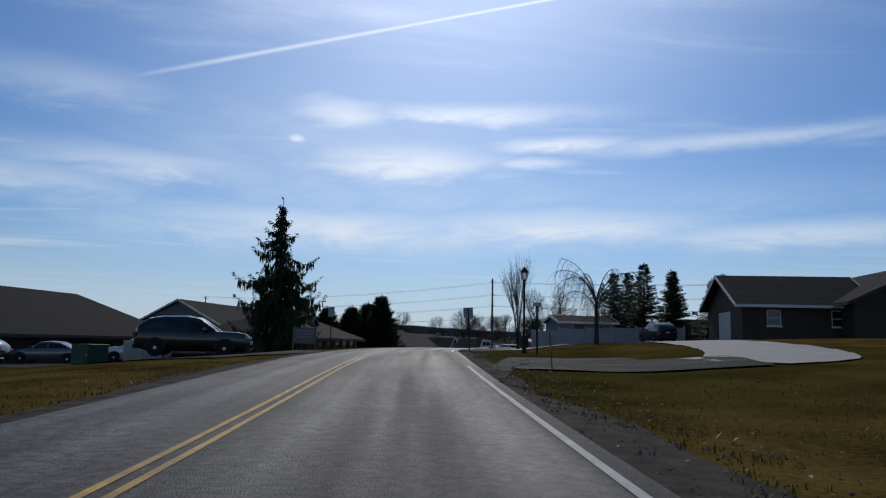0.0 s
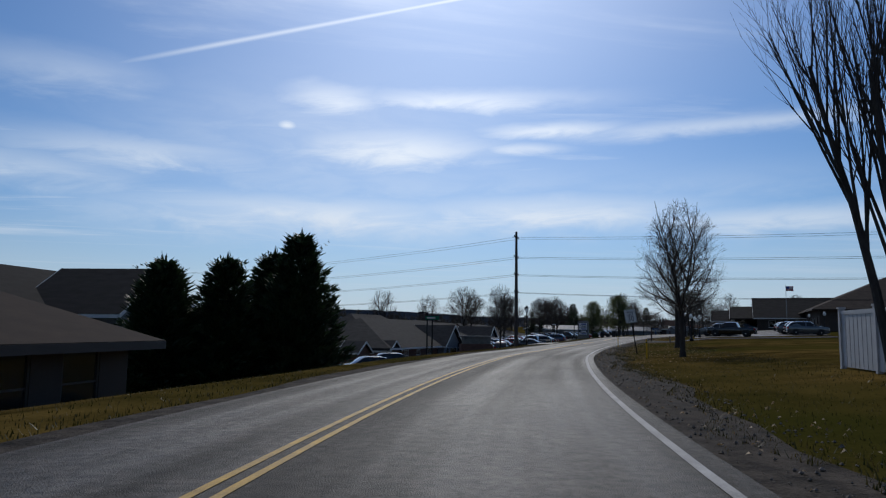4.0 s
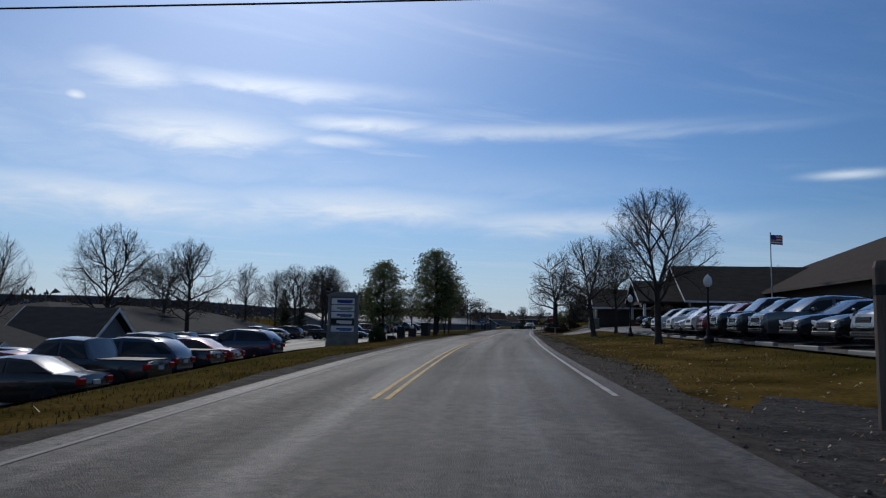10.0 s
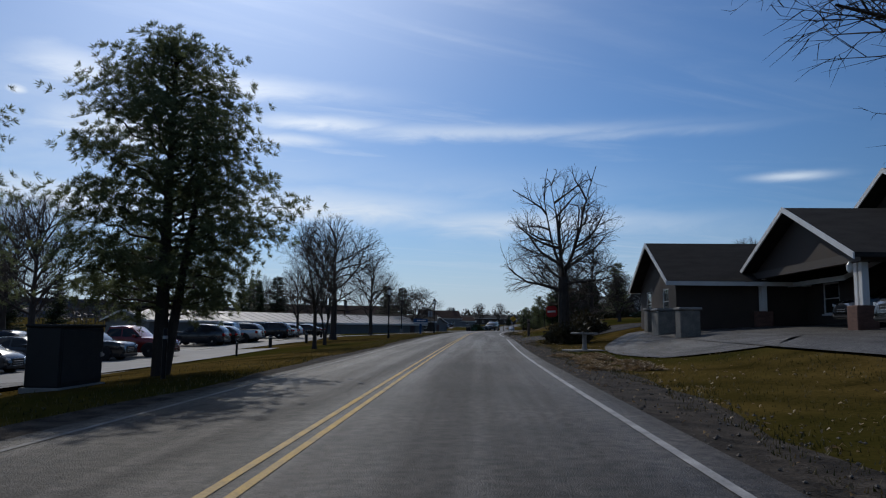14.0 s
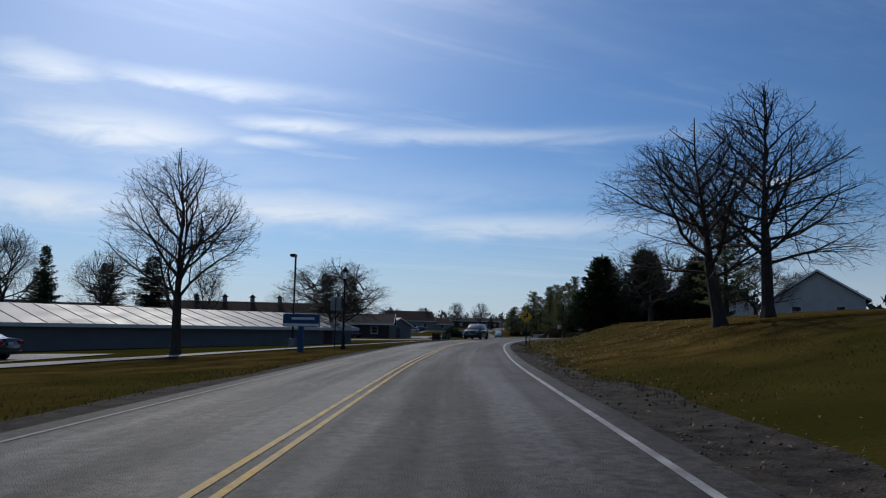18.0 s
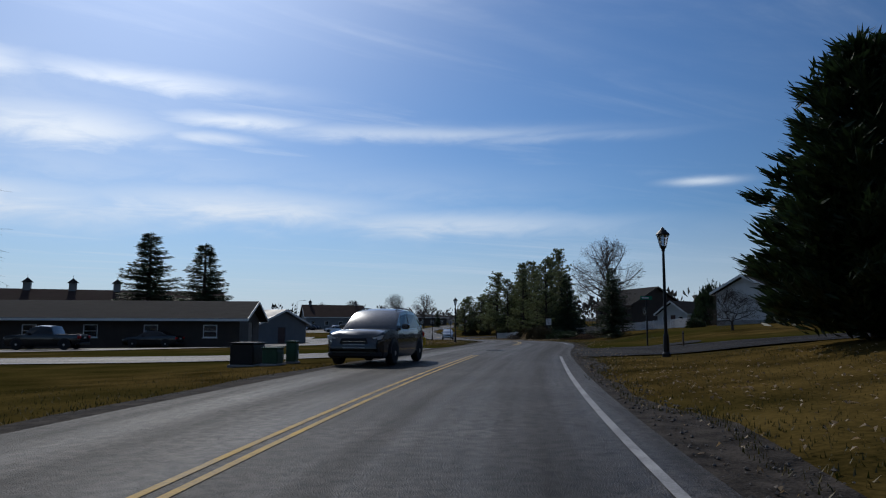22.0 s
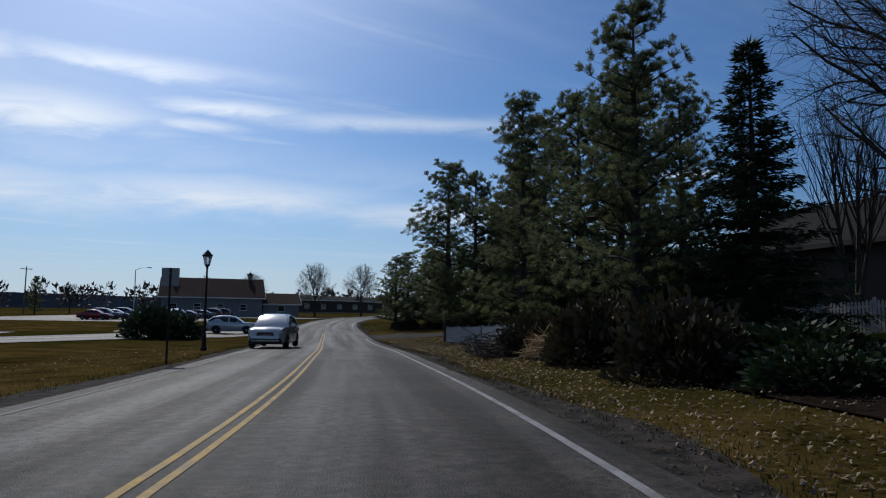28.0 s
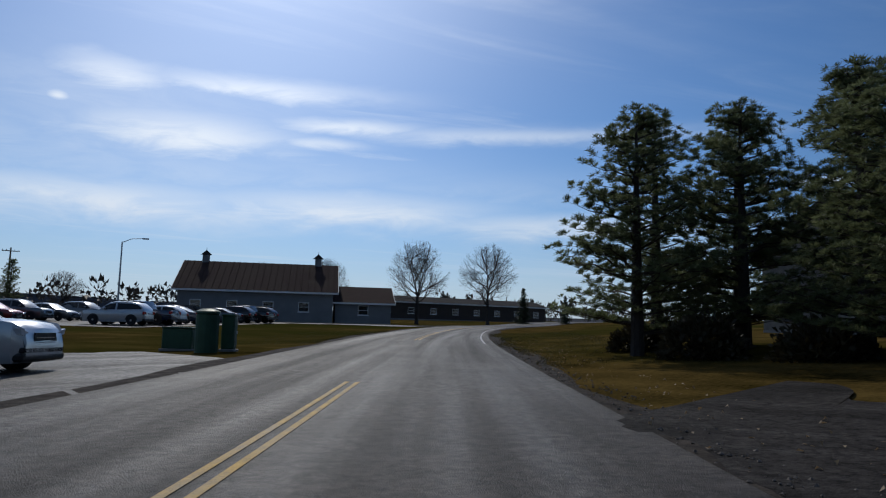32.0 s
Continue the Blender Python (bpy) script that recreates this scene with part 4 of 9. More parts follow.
def bare(x, y, height, kind="round", seed=1, wide=1.0, yaw=0.0, label="leafless deciduous tree with fine bare twigs on the lawn", group="", z=None):
    return place_tree("bare_tree", bare_tree(kind, seed), x, y, height, wide, yaw, label, "tree", group, z)


def tufts(rows, mat, name):
    """Foliage: thin pointed blades in bunches, from rows of (place, direction, length, width, blades, spread, rng)."""
    n = np.array([r[4] for r in rows])
    rng = rows[0][6]
    rep = lambda i: np.repeat(np.array([r[i] for r in rows], float), n, axis=0)
    p, d, ln, w, sp = rep(0), rep(1), rep(2), rep(3), rep(5)
    unit = lambda v: v / (np.linalg.norm(v, axis=1)[:, None] + 1e-9)
    d, m = unit(d), len(p)
    ang = sp * np.sqrt(rng.random(m))
    e = d * np.cos(ang)[:, None] + unit(np.cross(d, rng.normal(size=(m, 3)))) * np.sin(ang)[:, None]
    s = unit(np.cross(e, rng.normal(size=(m, 3))))
    ln = (ln * (0.6 + 0.6 * rng.random(m)))[:, None]
    w = w[:, None]
    o = p + rng.normal(size=(m, 3)) * w * 0.8
    verts = np.stack([o - s * w * 0.35, o + e * ln * 0.5 + s * w * 0.5, o + e * ln, o + e * ln * 0.45 - s * w * 0.5], 1).reshape(-1, 3)
    return mesh_from(name, verts, np.arange(4 * m).reshape(-1, 4), mat)


EVER = {}


def evergreen(kind, seed):
    """Trunk and crown meshes of a conifer, about ten metres high."""
    key = kind, seed
    if key in EVER:
        return EVER[key]
    rng = np.random.default_rng(seed * 13 + len(kind) * 3)
    segs, rows, h = [], [], 10.0
    segs.append((np.zeros(3), np.array((0, 0, h * 0.55)), 0.2, 0.11, 8))
    segs.append((np.array((0, 0, h * 0.55)), np.array((0.02, 0, h * 0.97)), 0.11, 0.015, 6))
    mat = NEEDLE
    if kind == "spruce":
        z = 0.5
        while z < 9.8:
            f = (z - 0.4) / 9.6
            reach = (2.6 * (1 - f) ** 0.9 + 0.12) * (0.85 + 0.25 * rng.random())
            n = 9 if f < 0.7 else 6
            for k in range(n):
                a = rng.random() * 6.28
                d = np.array((math.cos(a), math.sin(a), 0.25 - 0.5 * (1 - f)))
                rr, p = reach * (0.7 + 0.4 * rng.random()), np.array((0, 0, z + 0.15 * rng.random()))
                m = max(2, int(rr / 0.24))
                for j in range(m):
                    g = (j + 0.6) / m
                    q = p + d * rr * g + np.array((0, 0, 0.35 * g * g * rr * 0.4))
                    for side in (-1, 1):
                        o = np.array((-d[1], d[0], 0)) * side
                        rows.append((q, d * 0.75 + o * 0.75 + np.array((0, 0, -0.15)), 0.42 * (1.25 - g * 0.6), 0.055, 6, 0.55, rng))
                segs.append((p, p + d * rr, 0.025, 0.006, 3))
            z += 0.30 if f < 0.75 else 0.22
        rows.append((np.array((0, 0, 9.7)), np.array((0, 0, 1.0)), 0.5, 0.07, 5, 0.3, rng))
    elif kind == "nootka":
        # long limbs to both sides (reach, tip height), then shorter ones all round, all hung with curtains of sprays
        limbs = [(math.pi, 2.70, 4.6), (math.pi + 0.2, 2.50, 3.25), (math.pi - 0.2, 1.70, 6.4), (math.pi + 0.3, 1.35, 6.9), (math.pi, 0.85, 7.65), (math.pi - 0.4, 0.92, 7.0), (math.pi + 0.1, 0.66, 8.15),
                 (0.0, 2.20, 5.75), (0.15, 2.42, 4.55), (-0.3, 1.75, 5.0), (0.1, 2.75, 3.25), (-0.1, 0.85, 7.35), (0.2, 0.46, 8.2), (-0.3, 0.60, 6.9)]
        for k in range(46):
            f = (k + rng.random()) / 46
            z = 1.0 + 8.2 * f
            limbs.append((rng.random() * 6.28, float(np.interp(z, (0.5, 3, 4.6, 5.8, 6.8, 8, 9.2), (2.7, 2.3, 1.75, 1.15, 0.75, 0.42, 0.16))) * (0.7 + 0.45 * rng.random()), z))
        for a, reach, tip in limbs:
            d = np.array((math.cos(a), math.sin(a), 0.0))
            p = np.array((0, 0, min(9.6, tip + 0.22 * reach)))
            m, last = max(4, int(reach / 0.11)), p
            for j in range(m):
                g = (j + 1) / m
                q = p + d * reach * g + np.array((0, 0, (tip - p[2]) * min(1, g * 1.1) - 0.20 * reach * math.sin(g * 3.0) * g + 0.16 * reach * max(0, g - 0.7) / 0.3))
                size = min(1.0, 0.30 + 0.32 * reach)
                if g < 0.94:
                    rows.append((q, np.array((d[0] * 0.1, d[1] * 0.1, -1)), size * (0.30 + 0.5 * rng.random()), 0.075, 7, 0.15, rng))
                rows.append((q, d * 0.8 + np.array((-d[1], d[0], 0)) * (rng.random() - 0.5) + np.array((0, 0, -0.35)), 0.26, 0.075, 3, 0.4, rng))
                segs.append((last, q, 0.04 * (1 - g) + 0.008, 0.04 * (1 - g) + 0.006, 3))
                last = q
            rows.append((last, d + np.array((0, 0, 0.35)), 0.24, 0.055, 4, 0.25, rng))
        for k in range(760):
            z = 0.4 + 8.9 * rng.random() ** 1.25
            core = float(np.interp(z, (0.4, 2.5, 4.6, 5.7, 6.6, 7.7, 8.8, 9.5), (1.7, 1.45, 1.25, 0.85, 0.46, 0.28, 0.14, 0.06)))
            a, g = rng.random() * 6.28, rng.random() ** 0.6
            q = np.array((math.cos(a) * core * g, math.sin(a) * core * g, z))
            rows.append((q, np.array((math.cos(a) * 0.25, math.sin(a) * 0.25, -1)), 0.55 if z < 6 else 0.26, 0.13 if z < 5.5 else 0.07, 5, 0.35, rng))
        rows.append((np.array((0.03, 0, 9.65)), np.array((-0.5, 0, 0.6)), 0.3, 0.06, 4, 0.5, rng))
    elif kind == "cedar":
        mat = CEDAR
        for k in range(150):
            f = ((k + rng.random()) / 150) ** 1.15
            a = 2.4 * k + rng.random()
            reach = (2.55 * min(1, (f + 0.06) * 7) ** 0.5 * (1 - f) ** 0.8 + 0.12) * (0.78 + 0.34 * rng.random())
            d = np.array((math.cos(a), math.sin(a), 0.0))
            p, rise = np.array((0, 0, 0.1 + 8.9 * f)), 0.45 + 0.5 * f
            m = max(4, int(reach / 0.15))
            for j in range(m):
                g = (j + 1) / m
                q = p + d * reach * g + np.array((0, 0, rise * reach * (0.25 * g + 0.5 * g * g)))
                side = np.array((-d[1], d[0], 0))
                wide = 0.55 * (1.1 - g)
                for c in range(5):
                    o = q + side * rng.normal() * wide + np.array((0, 0, 0.12 * rng.normal()))
                    rows.append((o, d * 0.8 + side * 0.5 * rng.normal() + np.array((0, 0, 0.75)), 0.42, 0.09, 4, 0.45, rng))
            rows.append((q, d * 0.8 + np.array((0, 0, 0.7)), 0.62, 0.09, 8, 0.28, rng))
        rows.append((np.array((0, 0, 9.0)), np.array((0, 0, 1.0)), 0.9, 0.08, 8, 0.16, rng))
    elif kind == "pine":
        mat = PINE
        z = 0.9
        while z < 9.7:
            f = (z - 0.9) / 9.0
            n = rng.integers(4, 6)
            for k in range(n):
                a = rng.random() * 6.28
                rr = (2.6 * (1 - f) ** 0.75 * min(1, 0.75 + f * 1.2) + 0.25) * (0.6 + 0.6 * rng.random())
                d = np.array((math.cos(a), math.sin(a), 0.12 + 0.35 * f))
                p = np.array((0, 0, z))
                m = max(3, int(rr / 0.3))
                last = p
                for j in range(m):
                    g = (j + 1) / m
                    q = p + d * rr * g + rng.normal(size=3) * 0.05 + np.array((0, 0, 0.25 * g * g * rr * 0.5))
                    segs.append((last, q, 0.045 * (1.15 - g), 0.045 * (1.1 - g), 3))
                    if g > 0.2:
                        for c in range(4):
                            e = np.array((-d[1], d[0], 0)) * (rng.random() - 0.5) * 1.6 * (0.45 + 0.3 * g) + np.array((0, 0, 0.18 * rng.random()))
                            t = q + e * 0.75
                            if c:
                                segs.append((q, t, 0.012, 0.006, 3))
                            rows.append((t, d * 0.5 + e + np.array((0, 0, 0.5)), 0.20, 0.020, 30, 1.25, rng))
                    last = q
            z += 0.37
        rows.append((np.array((0, 0, 9.6)), np.array((0, 0, 1.0)), 0.4, 0.06, 8, 0.6, rng))
    elif kind == "twopine":
        mat = PINE
        segs.append((np.array((0.12, 0, 0.0)), np.array((0.75, 0.1, 5.6)), 0.15, 0.07, 7))
        for k in range(86):
            f = (k + rng.random()) / 86
            a = 2.4 * k + rng.random()
            reach = 2.9 * float(np.interp(f, (0, 0.1, 0.32, 0.7, 0.9, 1), (0.7, 0.95, 1.0, 0.66, 0.36, 0.15))) * (0.62 + 0.5 * rng.random())
            d = np.array((math.cos(a), math.sin(a), 0.05 + 0.55 * f))
            p = np.array((0.3 * rng.random() if f < 0.5 else 0, 0, 1.7 + f * 7.7))
            m = max(3, int(reach / 0.3))
            last = p
            for j in range(m):
                g = (j + 1) / m
                q = p + d * reach * g + rng.normal(size=3) * 0.06 + np.array((0, 0, 0.12 * g * g * reach))
                segs.append((last, q, 0.05 * (1.12 - g), 0.05 * (1.05 - g), 3))
                last = q
                if g < 0.35:
                    continue
                for c in range(15):
                    t = q + rng.normal(size=3) * np.array((0.33, 0.33, 0.2))
                    rows.append((t, d * 0.4 + (t - q) + np.array((0, 0, 0.35)), 0.17, 0.020, 26, 1.5, rng))
    EVER[key] = tubes(segs, BARK, "trunk"), tufts(rows, mat, "crown"), 10.0
    return EVER[key]


def conifer(x, y, height, kind="spruce", seed=1, wide=1.0, yaw=0.0, label="dark green spruce standing on the lawn", group="", z=None):
    return place_tree("conifer", evergreen(kind, seed), x, y, height, wide, yaw, label, "tree", group, z)


SHRUBS = {}


def shrub(x, y, height, wide, mat=None, seed=1, label="low rounded evergreen shrub by the lawn", name="shrub", group="", z=None):
    """A bush: stems and many small leaves with an uneven outline."""
    mat = mat or NEEDLE
    key = mat.name, seed
    if key not in SHRUBS:
        rng = np.random.default_rng(seed)
        rows, segs = [], []
        for k in range(420):
            d = rng.normal(size=3)
            d[2] = abs(d[2])
            d /= np.linalg.norm(d)
            r = (0.75 + 0.25 * rng.random()) * (1 + 0.15 * math.sin(4 * math.atan2(d[1], d[0])))
            q = d * r * np.array((1, 1, 0.9))
            rows.append((q, d + np.array((0, 0, 0.3)), 0.20, 0.10, 5, 0.9, rng))
            if k % 12 == 0:
                segs.append((np.zeros(3), q, 0.03, 0.008, 3))
        SHRUBS[key] = tubes(segs, BARK, "stems"), tufts(rows, mat, "foliage")
    s, f = SHRUBS[key]
    t = thing(name, x, y, gz(x, y) - 0.03 if z is None else z, seed * 37, label, "bush", group)
    t.scale = (wide / 2, wide / 2, height)
    part("stems", s, None, t)
    part("foliage", f, None, t)
    return t


def far_wood(name, points, height, depth, seed, label, mat=None, dense=1.0):
    """A distant belt of trees as one object: trunks and ragged crowns of many blades along a line."""
    rng = np.random.default_rng(seed)
    verts, faces = [], []
    pts = np.array(points, float)
    for (x0, y0), (x1, y1) in zip(pts[:-1], pts[1:]):
        ln = math.hypot(x1 - x0, y1 - y0)
        n = int(ln / (height * 0.33) * dense) + 1
        for k in range(n):
            f = (k + rng.random()) / n
            o = (rng.random() - 0.5) * depth
            x, y = x0 + (x1 - x0) * f + (y1 - y0) / ln * o, y0 + (y1 - y0) * f - (x1 - x0) / ln * o
            z, h = gz(x, y) - 0.2, height * (0.6 + 0.5 * rng.random())
            w = h * (0.22 + 0.16 * rng.random())
            b = len(verts)
            verts += [(x - 0.15, y, z), (x + 0.15, y, z), (x, y, z + h * 0.6)]
            faces.append((b, b + 1, b + 2))
            for j in range(46):
                d = rng.normal(size=3)
                d /= np.linalg.norm(d)
                c = np.array((x, y, z + h * 0.55)) + d * np.array((w, w, h * 0.45)) * rng.random() ** 0.4
                s, e = rng.normal(size=3) * h * 0.05, (d + np.array((0, 0, 0.7))) * h * 0.10
                b = len(verts)
                verts += [c - s, c + s, c + e]
                faces.append((b, b + 1, b + 2))
    ob = new(name, mesh_from(name, verts, faces, mat or WOODS))
    return tagged(ob, label, "trees", kind="stuff")

# ---- vehicles ----
# per kind: length, half width, wheel radius, wheelbase ends, and rows of x, belt height, roof height, cabin half width factor
CAR_KINDS = {
    "suv": (4.6, 0.92, 0.35, (-1.40, 1.32), 0.22, [(-2.28, 0.86, 0.86), (-2.24, 1.04, 1.06), (-2.14, 1.08, 1.26), (-1.75, 1.08, 1.57), (-1.2, 1.06, 1.66), (-0.25, 1.04, 1.68), (0.28, 1.03, 1.60), (0.92, 1.04, 1.16), (1.02, 1.04, 1.05), (1.75, 1.03, 1.03), (2.12, 0.97, 0.97), (2.26, 0.86, 0.86), (2.32, 0.60, 0.60)]),
    "sedan": (4.7, 0.90, 0.33, (-1.42, 1.38), 0.20, [(-2.33, 0.78, 0.78), (-2.25, 0.96, 0.96), (-1.75, 1.00, 1.00), (-1.55, 1.00, 1.06), (-0.85, 0.97, 1.40), (-0.2, 0.95, 1.45), (0.35, 0.94, 1.40), (1.05, 0.93, 1.00), (1.15, 0.93, 0.94), (1.9, 0.84, 0.84), (2.25, 0.70, 0.70), (2.34, 0.55, 0.55)]),
    "pickup": (5.6, 0.98, 0.39, (-1.75, 1.75), 0.28, [(-2.80, 0.9, 0.9), (-2.75, 1.10, 1.10), (-0.95, 1.12, 1.12), (-0.85, 1.12, 1.30), (-0.65, 1.12, 1.75), (0.1, 1.12, 1.80), (0.65, 1.12, 1.74), (1.25, 1.12, 1.20), (1.35, 1.12, 1.13), (2.4, 1.08, 1.08), (2.70, 1.0, 1.0), (2.78, 0.90, 0.90), (2.82, 0.6, 0.6)]),
    "hatch": (4.0, 0.86, 0.31, (-1.25, 1.20), 0.20, [(-1.98, 0.80, 0.80), (-1.92, 0.98, 1.0), (-1.75, 1.0, 1.18), (-1.35, 0.99, 1.44), (-0.5, 0.97, 1.50), (0.3, 0.96, 1.44), (0.95, 0.95, 1.04), (1.05, 0.95, 0.97), (1.65, 0.86, 0.86), (1.92, 0.70, 0.70), (2.0, 0.52, 0.52)]),
}
CAR_DONE = {}


def car_sections(kind):
    ln, hw, wr, axles, sill, rows = CAR_KINDS[kind]
    secs = []
    for x, belt, roof in rows:
        f = abs(x) / (ln / 2)
        w = hw * (1 - 0.10 * max(0, f - 0.55) / 0.45 - (0.14 if f > 0.97 else 0))
        top = w * (0.80 if roof > belt + 0.2 else 0.90)
        low = sill if f < 0.93 else sill + 0.12
        secs.append((x, [(-w * 0.93, low), (-w, low + 0.16), (-w * 1.0, belt - 0.18), (-w * 0.96, belt), (-top, roof - 0.05), (-top * 0.72, roof), (0, roof + 0.02),
                         (top * 0.72, roof), (top, roof - 0.05), (w * 0.96, belt), (w * 1.0, belt - 0.18), (w, low + 0.16), (w * 0.93, low)]))
    return secs


def build_car(kind, colour):
    ln, hw, wr, axles, sill, rows = CAR_KINDS[kind]
    secs = car_sections(kind)
    bm = bmesh.new()
    rings = [[bm.verts.new((x, y, z)) for y, z in ring] for x, ring in secs]
    for a, b in zip(rings[:-1], rings[1:]):
        for k in range(len(a) - 1):
            bm.faces.new((a[k], a[k + 1], b[k + 1], b[k]))
        bm.faces.new((a[-1], a[0], b[0], b[-1]))
    bm.faces.new(rings[0][::-1])
    bm.faces.new(rings[-1])
    bmesh.ops.recalc_face_normals(bm, faces=bm.faces)
    meshes = {"body": bm_mesh("body", bm, PAINT[colour], True)}
    me = meshes["body"]
    # crisp folds at the belt and the sills, smooth elsewhere
    me.set_sharp_from_angle(angle=radians(38))

    def quad(pts, push):
        c = bmesh.new()
        p = [Vector(v) for v in pts]
        n = (p[1] - p[0]).cross(p[2] - p[0]).normalized()
        if n.dot(Vector(push)) < 0:
            n = -n
        mid = sum(p, Vector()) / len(p)
        p = [mid + (v - mid) * 0.94 for v in p]
        o, i = [c.verts.new(v + n * 0.012) for v in p], [c.verts.new(v - n * 0.004) for v in p]
        c.faces.new(o)
        c.faces.new(i[::-1])
        for k in range(len(p)):
            c.faces.new((o[k], i[k], i[(k + 1) % len(p)], o[(k + 1) % len(p)]))
        bmesh.ops.recalc_face_normals(c, faces=c.faces)
        return c

    def at(i, k):
        x, ring = secs[i]
        return (x, *ring[k])

    cab = [i for i, (x, b, r) in enumerate(rows) if r > b + 0.3]
    c0, c1 = cab[0], cab[-1]
    meshes["windshield"] = bm_mesh("windshield", quad([at(c1 + 1, 4), at(c1, 4), at(c1, 8), at(c1 + 1, 8)], (1, 0, 0.5)), CAR_GLASS)
    meshes["rear_window"] = bm_mesh("rear_window", quad([at(c0 - 1, 4), at(c0, 4), at(c0, 8), at(c0 - 1, 8)], (-1, 0, 0.5)), CAR_GLASS)
    sides = []
    full = [c0 - 1] + cab + [c1 + 1]
    for s, lo, hi in ((-1, 3, 4), (1, 9, 8)):
        halves = (full[:len(full) // 2 + 1], full[len(full) // 2:])
        for run in halves:
            lowp = [at(i, lo) for i in run]
            upp = [tuple(np.array(at(i, hi)) * 0.86 + np.array(at(i, lo)) * 0.14) for i in run if rows[i][2] > rows[i][1] + 0.06]
            lowp = [tuple(np.array(v) + np.array((0, 0, 0.04))) for v in lowp]
            c = bmesh.new()
            pts = [Vector(v) + Vector((0, s * 0.014, 0)) for v in lowp + upp[::-1]]
            mid = sum(pts, Vector()) / len(pts)
            pts = [mid + (v - mid) * 0.92 for v in pts]
            vs = [c.verts.new(v) for v in pts]
            vi = [c.verts.new(v - Vector((0, s * 0.012, 0))) for v in pts]
            c.faces.new(vs)
            for k in range(len(vs)):
                c.faces.new((vs[k], vi[k], vi[(k + 1) % len(vs)], vs[(k + 1) % len(vs)]))
            bmesh.ops.recalc_face_normals(c, faces=c.faces)
            sides.append(bm_mesh("side_window", c, CAR_GLASS))
    meshes["sides"] = sides
    tyre = lathe([(wr * 0.62, -0.11), (wr * 0.93, -0.11), (wr, -0.075), (wr, 0.075), (wr * 0.93, 0.11), (wr * 0.62, 0.11)], 20)
    bmesh.ops.rotate(tyre, verts=tyre.verts, matrix=Matrix.Rotation(radians(90), 3, "X"))
    meshes["tyre"] = bm_mesh("tyre", tyre, TYRE)
    rim = bmesh.new()
    for k in range(5):
        a = 2 * math.pi * k / 5
        rod(rim, (0, 0.0, 0), (math.cos(a) * wr * 0.6, 0.0, math.sin(a) * wr * 0.6), 0.035, 0.028, 4)
    hub = lathe([(0.07, -0.125), (0.07, 0.125)], 8)
    bmesh.ops.rotate(hub, verts=hub.verts, matrix=Matrix.Rotation(radians(90), 3, "X"))
    tmp = bpy.data.meshes.new("hub")
    hub.to_mesh(tmp)
    hub.free()
    rim.from_mesh(tmp)
    bpy.data.meshes.remove(tmp)
    bmesh.ops.scale(rim, vec=(1, 1, 1), verts=rim.verts)
    for v in rim.verts:
        v.co.y = v.co.y * 0.9 + (0.10 if v.co.y > 0 else -0.10) * 0.1
    meshes["rim"] = bm_mesh("rim", rim, RIM)
    arch = bmesh.new()
    for s in (1,):
        ring = []
        for k in range(11):
            a = math.pi * k / 10
            ring.append([(math.cos(a) * q, s * (hw * 0.99 + o), math.sin(a) * q) for q, o in ((wr * 1.02, 0.012), (wr * 1.22, 0.012), (wr * 1.22, -0.03))])
        vs = [[arch.verts.new(v) for v in r] for r in ring]
        for a, b in zip(vs[:-1], vs[1:]):
            for k in range(2):
                arch.faces.new((a[k], a[k + 1], b[k + 1], b[k]))
        c = arch.verts.new((0, s * (hw * 0.99 + 0.008), 0))
        for a, b in zip(vs[:-1], vs[1:]):
            arch.faces.new((a[0], b[0], c))
    bmesh.ops.recalc_face_normals(arch, faces=arch.faces)
    meshes["arch"] = bm_mesh("wheel_arch", arch, PLASTIC)
    return meshes


